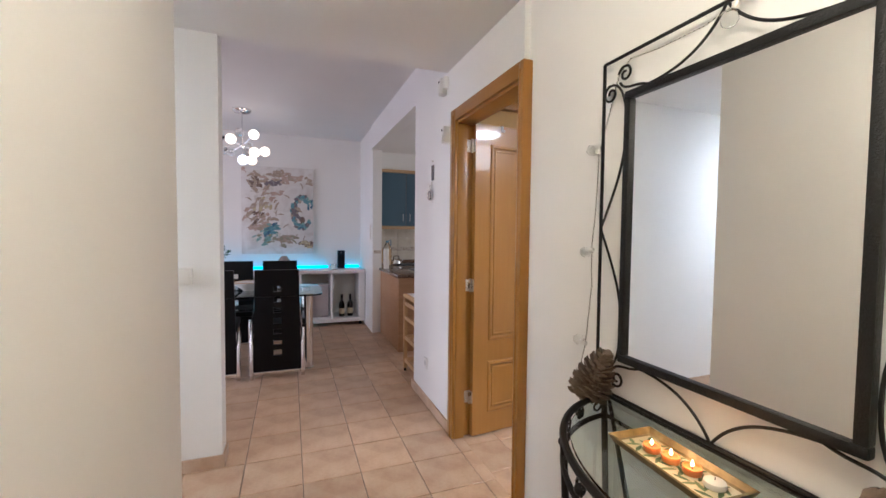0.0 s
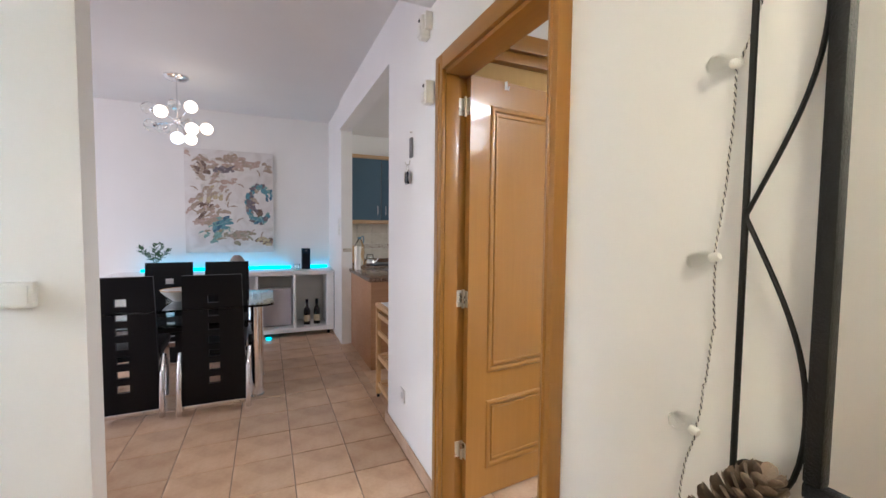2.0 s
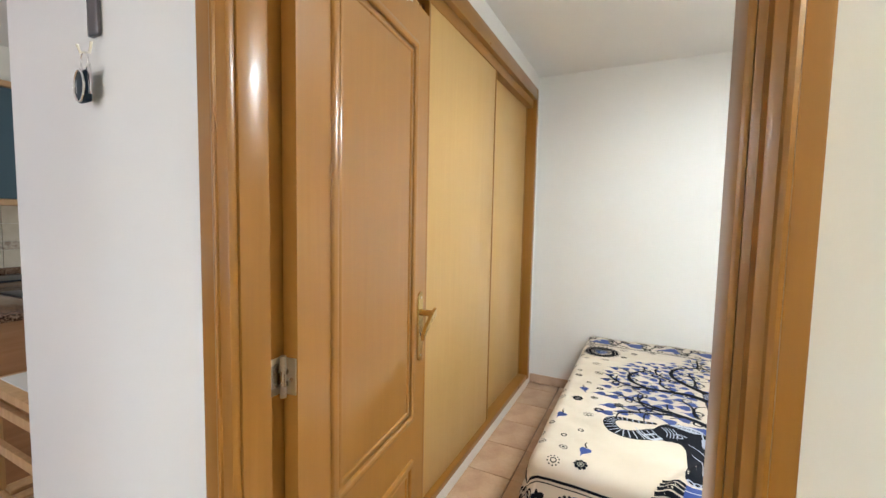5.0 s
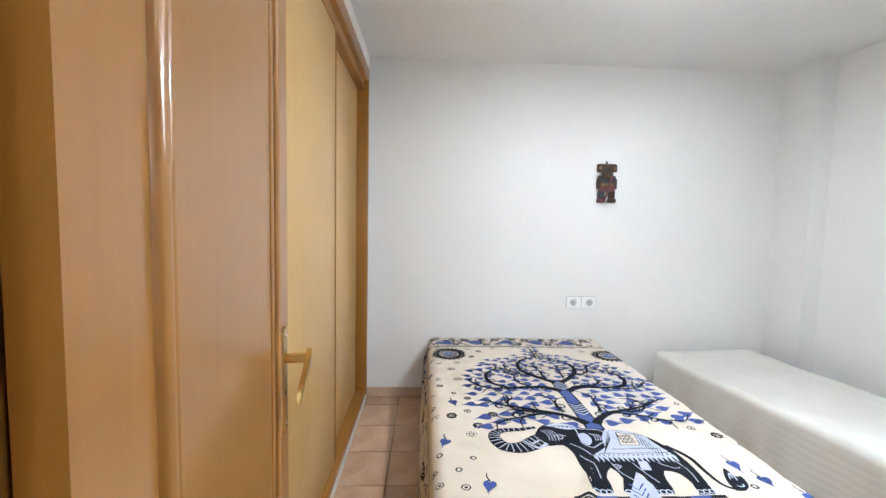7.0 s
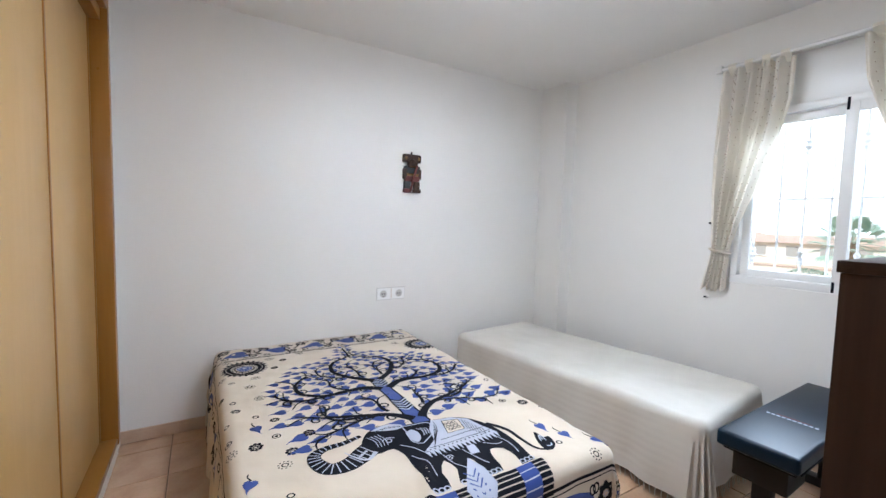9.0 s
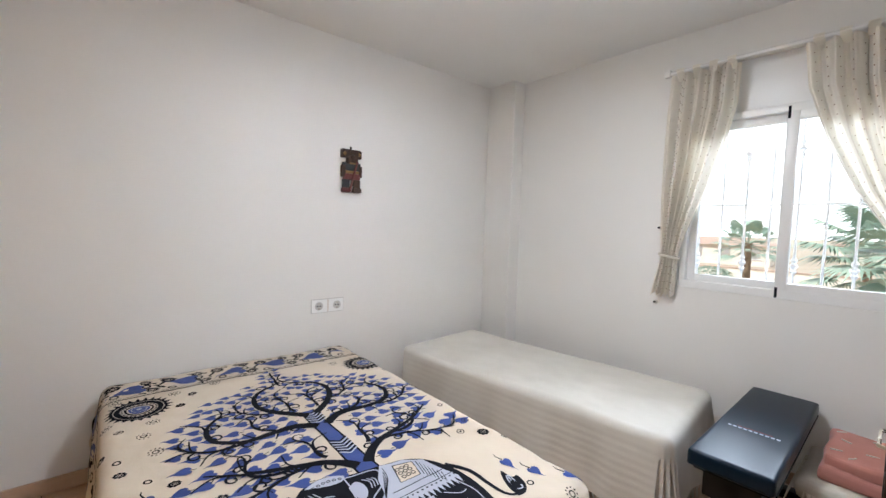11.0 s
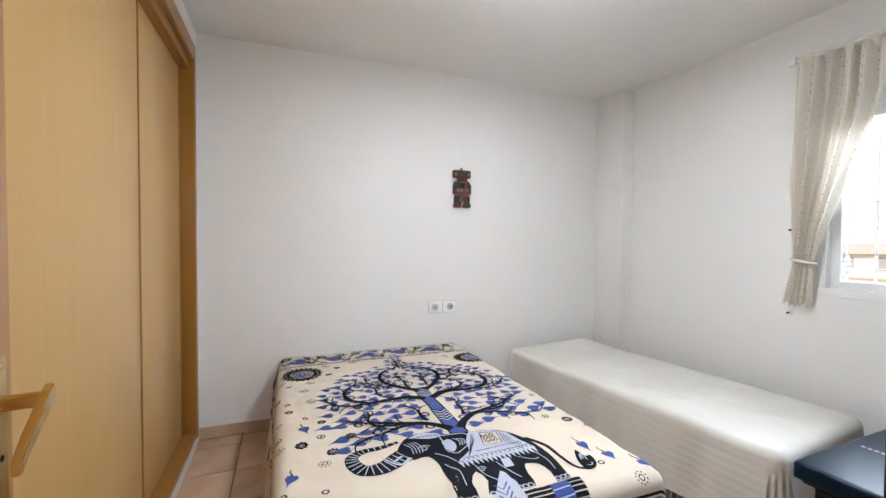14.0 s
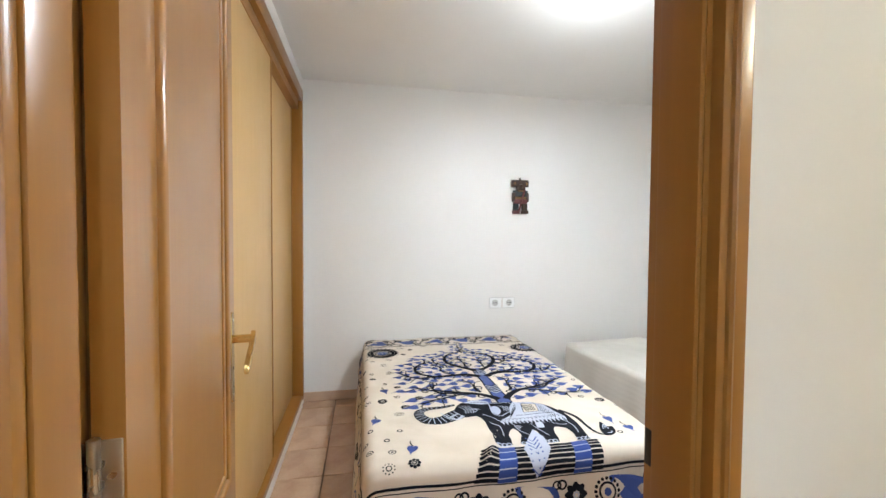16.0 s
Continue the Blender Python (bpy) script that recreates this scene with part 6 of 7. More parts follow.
part("key_blade", B(-0.004, -0.001, -0.032, -0.02, -0.085, -0.02, 0.001, 1), M_CHROME, keys)
part("fob_rim", T([(-0.010, 0.003 + 0.022 * math.cos(a), -0.065 + 0.034 * math.sin(a)) for a in (2 * math.pi * i / 20 for i in range(20))], 0.0025, seg=6, closed=True), M_CHROME, keys)
ws = thing("wall_socket", "small white wall socket near the floor", "socket", (0, 2.93, 0.322))
part("plate", B(-0.008, -0.001, -0.04, 0.04, -0.04, 0.04, 0.004), M_PLASTIC, ws)
part("cup", L([(0.02, 0.0082), (0.0195, 0.0095), (0.016, 0.0095), (0.015, 0.0084), (0, 0.0084)], seg=20, m=pose(0, 0, 0, 0, -90)), M_GREY, ws)
sw = thing("light_switch", "white rocker light switch on the wall end", "light switch", (-1.525, 2.50, 1.09))
part("plate", B(-0.046, 0.046, -0.034, -0.001, -0.044, 0.044, 0.006), M_PLASTIC, sw)
part("rocker", B(-0.034, 0.034, -0.041, -0.0338, -0.034, 0.034, 0.003), M_PLASTIC, sw)
sw = thing("light_switch", "narrow white switch on the dining-room wall", "light switch", (0.02, 5.40, 1.33))
part("plate", B(-0.012, -0.001, -0.05, 0.04, -0.10, 0.10, 0.004), M_PLASTIC, sw)
part("rocker", B(-0.016, -0.0118, -0.03, 0.02, -0.07, 0.07, 0.003), M_PLASTIC, sw)

# ---- dining room: chairs ----
M_INSERT = metal("brushed_insert", (0.16, 0.16, 0.17), 0.35)


def dining_chair(m):
    """A tall-backed chair: the back runs to the floor with a column of square openings; a padded seat on bowed chrome legs."""
    c = thing("dining_chair", "tall black leather dining chair with chrome legs at the glass table", "chair", group="chairs round the glass table")
    W, H, D = 0.205, 0.985, 0.032
    bm = bmesh.new()
    holes = [0.90 - 0.088 - 0.098 * k for k in range(7)]
    h, w = 0.026, 0.036
    zs = [0.06]
    for z in sorted(holes):
        zs += [z - h, z + h]
    zs.append(H)
    for i, (a, b) in enumerate(zip(zs, zs[1:])):
        if i % 2 == 0:
            box(bm, -W, W, 0.0, D, a, b)
        else:
            box(bm, -W, -w, 0.0, D, a, b)
            box(bm, w, W, 0.0, D, a, b)
    bmesh.ops.remove_doubles(bm, verts=bm.verts[:], dist=0.0005)
    for v_ in bm.verts:
        v_.co.y += -0.10 * max(0, (v_.co.z - 0.45)) ** 1.6
        v_.co.x *= 1.0 - 0.10 * v_.co.z
    part("backrest", bm, M_BLACK, c, "black leather back with square openings", smooth=False)
    part("seat", B(-0.205, 0.205, 0.034, 0.45, 0.43, 0.485, 0.018, 3), M_BLACK, c)
    part("seat_skirt", B(-0.195, 0.195, 0.034, 0.43, 0.40, 0.429, 0.004), M_BLACK, c)
    for s in (-1, 1):
        part("front_leg", T([(s * 0.18, p.x, p.y) for p in bez((0.40, 0.40), (0.47, 0.30), (0.43, 0.10), (0.40, 0.004), 12)], [0.018] * 13, seg=10), M_CHROME, c)
        part("rear_leg", T([(s * 0.217, p.x, p.y) for p in bez((0.07, 0.42), (0.0, 0.32), (-0.04, 0.14), (-0.015, 0.004), 12)], [0.019] * 13, seg=10), M_CHROME, c)
    part("foot_strip", B(-0.205, 0.205, -0.004, 0.036, 0.03, 0.059, 0.004), M_CHROME, c)
    c.matrix_world = m
    return c


chair = dining_chair(pose(-1.10, 3.92, 0))
for x, y, a in ((-1.64, 3.94, 2), (-1.575, 5.06, 181), (-1.10, 5.04, 179)):
    copy_thing(chair, pose(x, y, 0, 0, 0, a))

# ---- dining room: glass table ----
tb = thing("dining_table", "glass dining table on thick chrome tube legs", "table", (-1.42, 4.30, 0))


def round_slab(x0, x1, y0, y1, z0, z1, r, n_=8):
    bm = bmesh.new()
    pts = []
    for cx, cy, a0 in ((x1 - r, y1 - r, 0), (x0 + r, y1 - r, 90), (x0 + r, y0 + r, 180), (x1 - r, y0 + r, 270)):
        for k in range(n_ + 1):
            a = radians(a0 + 90 * k / n_)
            pts.append((cx + r * math.cos(a), cy + r * math.sin(a)))
    lo = [bm.verts.new((x, y, z0)) for x, y in pts]
    hi = [bm.verts.new((x, y, z1)) for x, y in pts]
    bm.faces.new(hi)
    bm.faces.new(lo[::-1])
    for i in range(len(pts)):
        j = (i + 1) % len(pts)
        bm.faces.new((lo[i], lo[j], hi[j], hi[i]))
    return bm


part("tabletop", round_slab(-0.72, 0.72, -0.40, 0.38, 0.735, 0.75, 0.10), M_TGLASS, tb, "clear glass tabletop with a greenish edge", smooth=False)
part("shelf", round_slab(-0.60, 0.56, -0.27, 0.27, 0.60, 0.61, 0.05), M_TGLASS, tb, "lower glass shelf", smooth=False)
for x in (-0.60, 0.585):
    for y in (-0.19, 0.27):
        leg = part("leg", L([(0, 0.002), (0.052, 0.002), (0.052, 0.725), (0, 0.725)], (x, y, 0), 28), M_CHROME, tb)
        part("cap", L([(0, 0.7251), (0.058, 0.7251), (0.058, 0.7345), (0, 0.7345)], (x, y, 0), 28), M_STEEL, leg)
        part("glide", L([(0.0525, 0.0015), (0.057, 0.0015), (0.056, 0.012), (0.0525, 0.014)], (x, y, 0), 28), M_STEEL, leg)
bowl = thing("bowl", "white bowl with a brown rim on the glass table", "bowl", (-1.37, 4.30, 0.7505))
part("shell", L([(0, 0.0), (0.045, 0.0), (0.05, 0.008), (0.10, 0.05), (0.125, 0.085), (0.121, 0.086), (0.095, 0.053), (0.04, 0.014), (0, 0.012)], seg=32), M_WHITE, bowl)
part("rim", T([(0.123 * math.cos(2 * math.pi * i / 32), 0.123 * math.sin(2 * math.pi * i / 32), 0.0865) for i in range(32)], 0.003, seg=6, closed=True), M_PINE, bowl)

# ---- dining room: white sideboard with blue light ----
SX0, SX1, SY0, SY1 = -2.30, 0.012, 5.765, 6.222
sb = thing("sideboard", "low white sideboard with open compartments, lit blue along the wall", "sideboard", (0, 0, 0))
part("top_board", B(SX0, SX1, SY0, SY1, 0.745, 0.795, 0.002), M_WHITE, sb)
part("bottom_board", B(SX0, SX1, SY0, SY1, 0.055, 0.105, 0.002), M_WHITE, sb)
part("side_board", B(SX1 - 0.085, SX1, SY0 + 0.003, SY1, 0.106, 0.744, 0.002), M_WHITE, sb)
part("side_board", B(SX0, SX0 + 0.05, SY0 + 0.003, SY1, 0.106, 0.744, 0.002), M_WHITE, sb)
part("edge_band", B(SX1 + 0.0005, SX1 + 0.006, SY0 + 0.003, SY1, 0.06, 0.79), M_INK, sb, "black end edge")
for x in (-0.46, -0.875, -1.60):
    part("divider", B(x, x + 0.028, SY0 + 0.006, SY1, 0.106, 0.744, 0.002), M_WHITE, sb)
part("back_board", B(SX0 + 0.051, SX1 - 0.086, SY1 - 0.012, SY1 - 0.002, 0.106, 0.744), M_WHITE, sb, smooth=False)
for x in (SX1 - 0.06, SX0 + 0.06, -0.85):
    for y in (SY0 + 0.05, SY1 - 0.06):
        part("caster", L([(0, -0.014), (0.024, -0.014), (0.026, -0.008), (0.026, 0.008), (0.024, 0.014), (0, 0.014)], seg=18, m=pose(x, y, 0.0275, 0, 90)), M_INK, sb, "black caster wheel")
led = thing("led_strip", "glowing blue light strip along the back of the sideboard", "led strip")
for a, b in ((-2.05, -0.47), (-0.225, -0.02)):
    part("tube", B(a, b, SY1 - 0.10, SY1 - 0.03, 0.7965, 0.828, 0.004), M_LED, led)
lamp("led_glow", "AREA", look((-1.25, SY1 - 0.06, 0.835), (-1.25, SY1 - 0.01, 1.4)), 0.16, (0.02, 0.55, 1.0), size=1.55, size_y=0.05)
spot = thing("led_lamp", "small blue light under the sideboard", "led lamp", (-0.74, SY0 - 0.02, 0.0))
part("lens", L([(0, 0.002), (0.03, 0.002), (0.03, 0.02), (0.02, 0.028), (0, 0.03)], seg=16), M_LED, spot)
sp = thing("speaker", "slim black tower speaker on the sideboard", "speaker", (-0.30, 5.98, 0.7955))
part("case", B(-0.05, 0.05, -0.05, 0.05, 0.004, 0.262, 0.006), M_VINYL, sp)
part("grille", B(-0.042, 0.042, -0.053, -0.0505, 0.015, 0.20, 0.001, 1), M_INK, sp)
part("display", B(-0.012, 0.012, -0.0525, -0.0505, 0.225, 0.24), M_INSERT, sp, "small bright mark")
for x in (-0.035, 0.035):
    part("foot", L([(0, 0), (0.01, 0), (0.01, 0.004), (0, 0.004)], (x, 0, 0), 10), M_INK, sp)
cup = thing("glass_jar", "small clear glass jar on the sideboard", "jar", (-0.41, 5.97, 0.7955))
part("wall", L([(0, 0), (0.035, 0), (0.04, 0.01), (0.04, 0.06), (0.036, 0.065), (0.037, 0.06), (0.037, 0.012), (0, 0.005)], seg=24), M_GLASS, cup)
for x, y in ((-0.295, 5.93), (-0.175, 5.94)):
    b = thing("bottle", "dark wine bottle with a cream label in the sideboard", "bottle", (x, y, 0.1055), group="wine bottles in the sideboard")
    part("glass", L([(0, 0.003), (0.038, 0.0), (0.04, 0.01), (0.04, 0.17), (0.036, 0.195), (0.018, 0.225), (0.0145, 0.24), (0.0145, 0.30), (0.016, 0.301), (0.016, 0.315), (0, 0.316)], seg=24), mat("dark_bottle_glass", (0.012, 0.006, 0.006), 0.12), b)
    part("label", L([(0.0405, 0.04), (0.0408, 0.041), (0.0408, 0.12), (0.0405, 0.121)], seg=24), M_CREAM, b, "cream paper label")
    part("capsule", L([(0.0152, 0.25), (0.0165, 0.252), (0.0165, 0.316), (0, 0.318)], seg=18), M_INK, b)
pad = thing("cushion", "pale lilac quilted cushion standing in the sideboard", "cushion", (-0.655, 5.97, 0.107))
bm = B(-0.19, 0.185, -0.05, 0.05, 0.0, 0.47, 0.035, 4)
bmesh.ops.subdivide_edges(bm, edges=bm.edges[:], cuts=1, use_grid_fill=True)
for v_ in bm.verts:
    v_.co.y *= 1.0 + 0.4 * math.cos(v_.co.x * 7)
part("cover", bm, cloth("lilac_cloth", (0.50, 0.45, 0.46), (0.56, 0.51, 0.52)), pad)

plant = thing("potted_plant", "leafy green plant in a dark pot on the sideboard", "plant", (-1.87, 5.98, 0.7955))
part("pot", L([(0, 0), (0.05, 0), (0.065, 0.10), (0.068, 0.105), (0.062, 0.105), (0.058, 0.09), (0, 0.09)], seg=24), M_VINYL, plant)
M_GREEN = speckled("plant_leaf", [(0.3, (0.02, 0.06, 0.02)), (0.6, (0.05, 0.12, 0.035)), (0.8, (0.10, 0.18, 0.06))], 40, 0.45)
prng = random.Random(3)
for k in range(11):
    a, ln = k * 2.4, prng.uniform(0.16, 0.27)
    lean = prng.uniform(0.25, 0.95)
    top = Vector((math.cos(a) * ln * lean, math.sin(a) * ln * lean * 0.7, 0.09 + ln * (1.15 - lean * 0.5)))
    base_ = Vector((0.01 * math.cos(a), 0.01 * math.sin(a), 0.085))
    stem = bez(base_, base_ + Vector((0, 0, ln * 0.4)), top - Vector((0, 0, 0.02)), top, 8)
    st_ = part("stem", T(stem, 0.0025, seg=5), M_GREEN, plant)
    bm = bmesh.new()
    for i in range(2, 9):
        for s in (-1, 1):
            c_ = stem[i]
            d_ = (stem[i] - stem[i - 1]).normalized()
            sd = d_.orthogonal().normalized()
            sd.rotate(Matrix.Rotation(prng.uniform(0, 6.28), 3, d_))
            dr = (d_ * 0.5 + sd * s).normalized()
            wd = dr.cross(d_).normalized() * 0.013
            l_ = prng.uniform(0.035, 0.055)
            q_ = [c_, c_ + dr * l_ * 0.45 + wd, c_ + dr * l_ + d_ * 0.004, c_ + dr * l_ * 0.45 - wd]
            bm.faces.new([bm.verts.new(p_) for p_ in q_])
    part("leaves", bm, M_GREEN, st_, smooth=False)
orn = thing("ornament", "round grey-brown woven ornament on the sideboard", "ornament", (-1.07, 5.96, 0.7955))
bm = L([(0, 0), (0.05, 0.0), (0.055, 0.02)] + [(0.035 + 0.05 * math.sin(math.pi * (0.15 + 0.85 * i / 10)), 0.03 + 0.16 * i / 10) for i in range(10)] + [(0.03, 0.19), (0, 0.19)], seg=28)
part("body", bm, cloth("woven_fibre", (0.22, 0.18, 0.16), (0.34, 0.29, 0.26), weave=150), orn)

# ---- dining room: painting ----
pic = thing("painting", "large abstract canvas in white, brown and teal", "painting", (-1.145, 6.23, 1.62))
M_ART = mat("primed_canvas", (0.68, 0.65, 0.62), 0.5)
paint(M_ART, ramp(M_ART, tex(M_ART, "Noise", 5, detail=7, Distortion=1.2).outputs["Fac"], [(0.3, (0.60, 0.56, 0.53)), (0.5, (0.70, 0.67, 0.645)), (0.7, (0.75, 0.73, 0.71))]))
bump(M_ART, tex(M_ART, "Noise", 25, detail=6, Distortion=1.0).outputs["Fac"], 0.5, 0.004)
canvas = part("canvas", B(-0.475, 0.475, -0.038, -0.002, -0.615, 0.615, 0.004), M_ART, pic, "painted canvas")
part("stretcher", B(-0.46, 0.46, -0.0018, -0.0002, -0.60, 0.60), M_PINE, pic)
arng = random.Random(21)
DABS = {c: bmesh.new() for c in ("umber", "tan", "plum", "ochre", "rose", "teal", "deep_blue", "sea_green", "olive", "chalk")}


def dab(colour, x, z, ln, wd, ang):
    """A ragged smear of thick paint on the canvas."""
    bm = DABS[colour]
    y = -0.0392 - arng.uniform(0, 0.0025)
    n_ = 7
    up, lo = [], []
    for i in range(n_):
        f = i / (n_ - 1)
        h = wd / 2 * (math.sin(math.pi * (0.10 + 0.82 * f)) ** 0.6)
        px = (f - 0.5) * ln
        bend = 0.12 * ln * math.sin(math.pi * f)
        for row, sg in ((up, 1), (lo, -1)):
            q = bend + sg * h * arng.uniform(0.55, 1.25)
            xx, zz = x + px * math.cos(ang) - q * math.sin(ang), z + px * math.sin(ang) + q * math.cos(ang)
            row.append(bm.verts.new((min(max(xx, -0.47), 0.47), y, min(max(zz, -0.61), 0.61))))
    for i in range(n_ - 1):
        bm.faces.new((lo[i], lo[i + 1], up[i + 1], up[i]))


# drifts of smears: colours, centre, spread, how many, slant
for cols, cx, cz, rx, rz, many, slant in (
        (("tan", "rose", "chalk"), -0.14, 0.48, 0.26, 0.07, 26, 0.1), (("plum",), -0.07, 0.38, 0.08, 0.03, 9, -0.2), (("umber", "tan"), -0.31, 0.40, 0.06, 0.10, 12, -0.9),
        (("tan", "rose", "chalk"), -0.17, 0.27, 0.14, 0.10, 22, 0.4), (("ochre", "chalk", "tan"), -0.17, 0.10, 0.13, 0.11, 20, 0.9), (("rose", "umber", "tan"), -0.26, -0.08, 0.13, 0.06, 14, 0.45),
        (("tan", "rose"), -0.25, -0.22, 0.11, 0.06, 11, 0.3), (("teal", "deep_blue", "sea_green"), -0.11, -0.27, 0.08, 0.07, 16, 0.5), (("olive", "chalk", "sea_green"), -0.10, -0.41, 0.16, 0.06, 18, 0.3),
        (("olive", "tan"), 0.13, -0.42, 0.10, 0.06, 12, -0.3), (("ochre", "umber"), 0.39, -0.49, 0.08, 0.03, 10, 0.1), (("rose", "tan"), 0.22, 0.45, 0.20, 0.05, 14, 0.15),
        (("plum", "tan"), 0.24, 0.0, 0.05, 0.10, 12, -0.7), (("umber",), 0.32, -0.13, 0.03, 0.03, 4, -0.8)):
    for k in range(int(many * 1.5)):
        dab(cols[k % len(cols)], cx + arng.gauss(0, rx * 0.6), cz + arng.gauss(0, rz * 0.6), arng.uniform(0.05, 0.13), arng.uniform(0.026, 0.062), slant + arng.uniform(-0.5, 0.5))
# the broken ring
for k in range(58):
    a = radians(55 + 265 * k / 57)
    r_ = arng.uniform(0.80, 1.08)
    dab(("deep_blue", "teal", "sea_green", "teal", "plum")[k % 5] if not 150 < math.degrees(a) < 220 else ("plum", "teal", "tan")[k % 3], 0.315 + 0.135 * r_ * math.cos(a), -0.02 + 0.235 * r_ * math.sin(a), arng.uniform(0.045, 0.09), arng.uniform(0.035, 0.07), a + math.pi / 2 + arng.uniform(-0.6, 0.6))
for k in range(8):
    dab(("deep_blue", "teal", "sea_green")[k % 3], 0.42 + arng.uniform(-0.03, 0.04), 0.10 + arng.uniform(-0.06, 0.06), 0.06, 0.035, arng.uniform(0, 3))
for x, z, ang in ((0.11, 0.20, -0.5), (0.31, 0.36, -1.2), (0.03, -0.06, 0.05), (0.10, -0.22, 0.6), (-0.37, -0.13, -0.7), (0.24, -0.37, 1.0), (0.35, -0.40, 1.3), (-0.02, -0.03, 1.4), (-0.38, 0.15, -0.5)):
    dab("tan", x, z, 0.09, 0.018, ang)
for colour, rgb in (("umber", (0.16, 0.10, 0.075)), ("tan", (0.40, 0.31, 0.24)), ("plum", (0.17, 0.14, 0.16)), ("ochre", (0.50, 0.42, 0.26)), ("rose", (0.48, 0.35, 0.29)), ("teal", (0.10, 0.27, 0.33)), ("deep_blue", (0.035, 0.13, 0.22)), ("sea_green", (0.19, 0.36, 0.33)), ("olive", (0.30, 0.27, 0.19)), ("chalk", (0.68, 0.65, 0.60))):
    m_ = mat(colour + "_paint", rgb, 0.42)
    paint(m_, ramp(m_, tex(m_, "Noise", 30, detail=6, Distortion=1.5).outputs["Fac"], [(0.3, tuple(0.7 * c for c in rgb)), (0.55, rgb), (0.75, tuple(0.45 * c + 0.36 for c in rgb))]))
    bump(m_, tex(m_, "Noise", 60, detail=4).outputs["Fac"], 0.4, 0.002)
    tagged(part("smear", DABS[colour], m_, canvas, colour.replace("_", " ") + " smears of thick paint", smooth=False), kind="stuff")

# ---- dining room: chandelier ----
ch = thing("chandelier", "chrome pendant lamp with a burst of round glass bulbs, lit", "chandelier", (-1.49, 5.10, 2.70))
part("canopy", L([(0, 0), (0.10, 0), (0.10, -0.012), (0.08, -0.035), (0.03, -0.048), (0, -0.05)], seg=32), M_CHROME, ch)
part("rod", T([(0, 0, -0.045), (0, 0, -0.40)], 0.006, seg=10), M_CHROME, ch)
part("hub", L(ball(0.032, 10), (0, 0, -0.41), 18), M_CHROME, ch)
for k, (dx, dy, dz, kind_) in enumerate(((-0.34, 0.05, 0.15, 0), (-0.14, -0.24, 0.055, 1), (0.19, -0.2, 0.163, 1), (0.34, 0.04, -0.06, 1), (0.2, -0.22, -0.13, 1), (0.02, -0.14, -0.25, 2), (0.13, 0.16, -0.2, 1), (-0.29, -0.08, -0.10, 0), (-0.2, 0.2, -0.07, 0), (0.1, 0.26, 0.03, 0), (-0.05, 0.1, 0.24, 0))):
    d = Vector((dx, dy, dz)) * 0.68
    c_ = Vector((0, 0, -0.41))
    arm = part("arm", T([c_, c_ + d * 0.82], 0.004, seg=8), M_CHROME, ch)
    q = Vector((0, 0, 1)).rotation_difference(d).to_matrix().to_4x4()
    part("socket", L([(0, 0), (0.014, 0.002), (0.016, 0.03), (0, 0.03)], seg=14, m=Matrix.Translation(c_ + d * 0.80) @ q), M_CHROME, arm)
    part("bulb", L(ball(0.054, 12), c_ + d, 20), (M_GLASS, M_BULB, M_COOLBULB)[kind_], arm, ("clear glass bulb", "glowing warm bulb", "glowing cool bulb")[kind_])

# ---- kitchen ----
ku = thing("base_cabinet", "wood-faced kitchen peninsula under a granite worktop", "kitchen cabinet", (0, 0, 0))
part("end_panel", B(0.145, 0.75, 4.285, 4.303, 0.002, 0.828, 0.001), M_KWOOD, ku)
part("side_panel", B(0.127, 0.144, 4.285, 5.238, 0.002, 0.828, 0.001), M_KWOOD, ku, "wood side panel")
part("carcass", B(0.146, 0.73, 4.304, 5.98, 0.08, 0.828), M_KWOOD, ku)
part("plinth", B(0.16, 0.70, 4.32, 5.98, 0.002, 0.079), M_KTRIM, ku)
wt = thing("worktop", "polished brown granite worktop", "worktop", (0, 0, 0))
part("slab", B(0.105, 0.78, 4.255, 5.24, 0.8285, 0.862, 0.004), M_GRANITE, wt)
part("slab", B(0.125, 2.9, 5.2405, 5.985, 0.8285, 0.862, 0.004), M_GRANITE, wt)
part("upstand", B(0.125, 2.9, 5.965, 5.999, 0.8625, 0.91, 0.002), M_GRANITE, wt)
kb = thing("base_cabinet", "wood-faced kitchen base unit along the kitchen end wall", "kitchen cabinet", (0, 0, 0))
part("carcass", B(0.80, 2.9, 5.42, 5.98, 0.08, 0.828), M_KWOOD, kb)
for x in (0.82, 1.42, 2.02):
    d = part("door", B(x, x + 0.58, 5.40, 5.419, 0.09, 0.82, 0.002), M_BLUE, kb)
    part("handle", T([(x + 0.5, 5.399, 0.7), (x + 0.5, 5.375, 0.71), (x + 0.5, 5.375, 0.79), (x + 0.5, 5.399, 0.80)], 0.005, seg=8), M_CHROME, d)
hob = thing("hob", "black glass hob set on the granite worktop", "hob", (0.60, 4.75, 0.8625))
part("glass", B(-0.16, 0.16, -0.25, 0.25, 0.0, 0.006, 0.002), M_VINYL, hob)
for y in (-0.12, 0.12):
    part("ring", T([(0.09 * math.cos(2 * math.pi * i / 28), y + 0.09 * math.sin(2 * math.pi * i / 28), 0.0065) for i in range(28)], 0.0012, seg=5, closed=True), M_INSERT, hob)

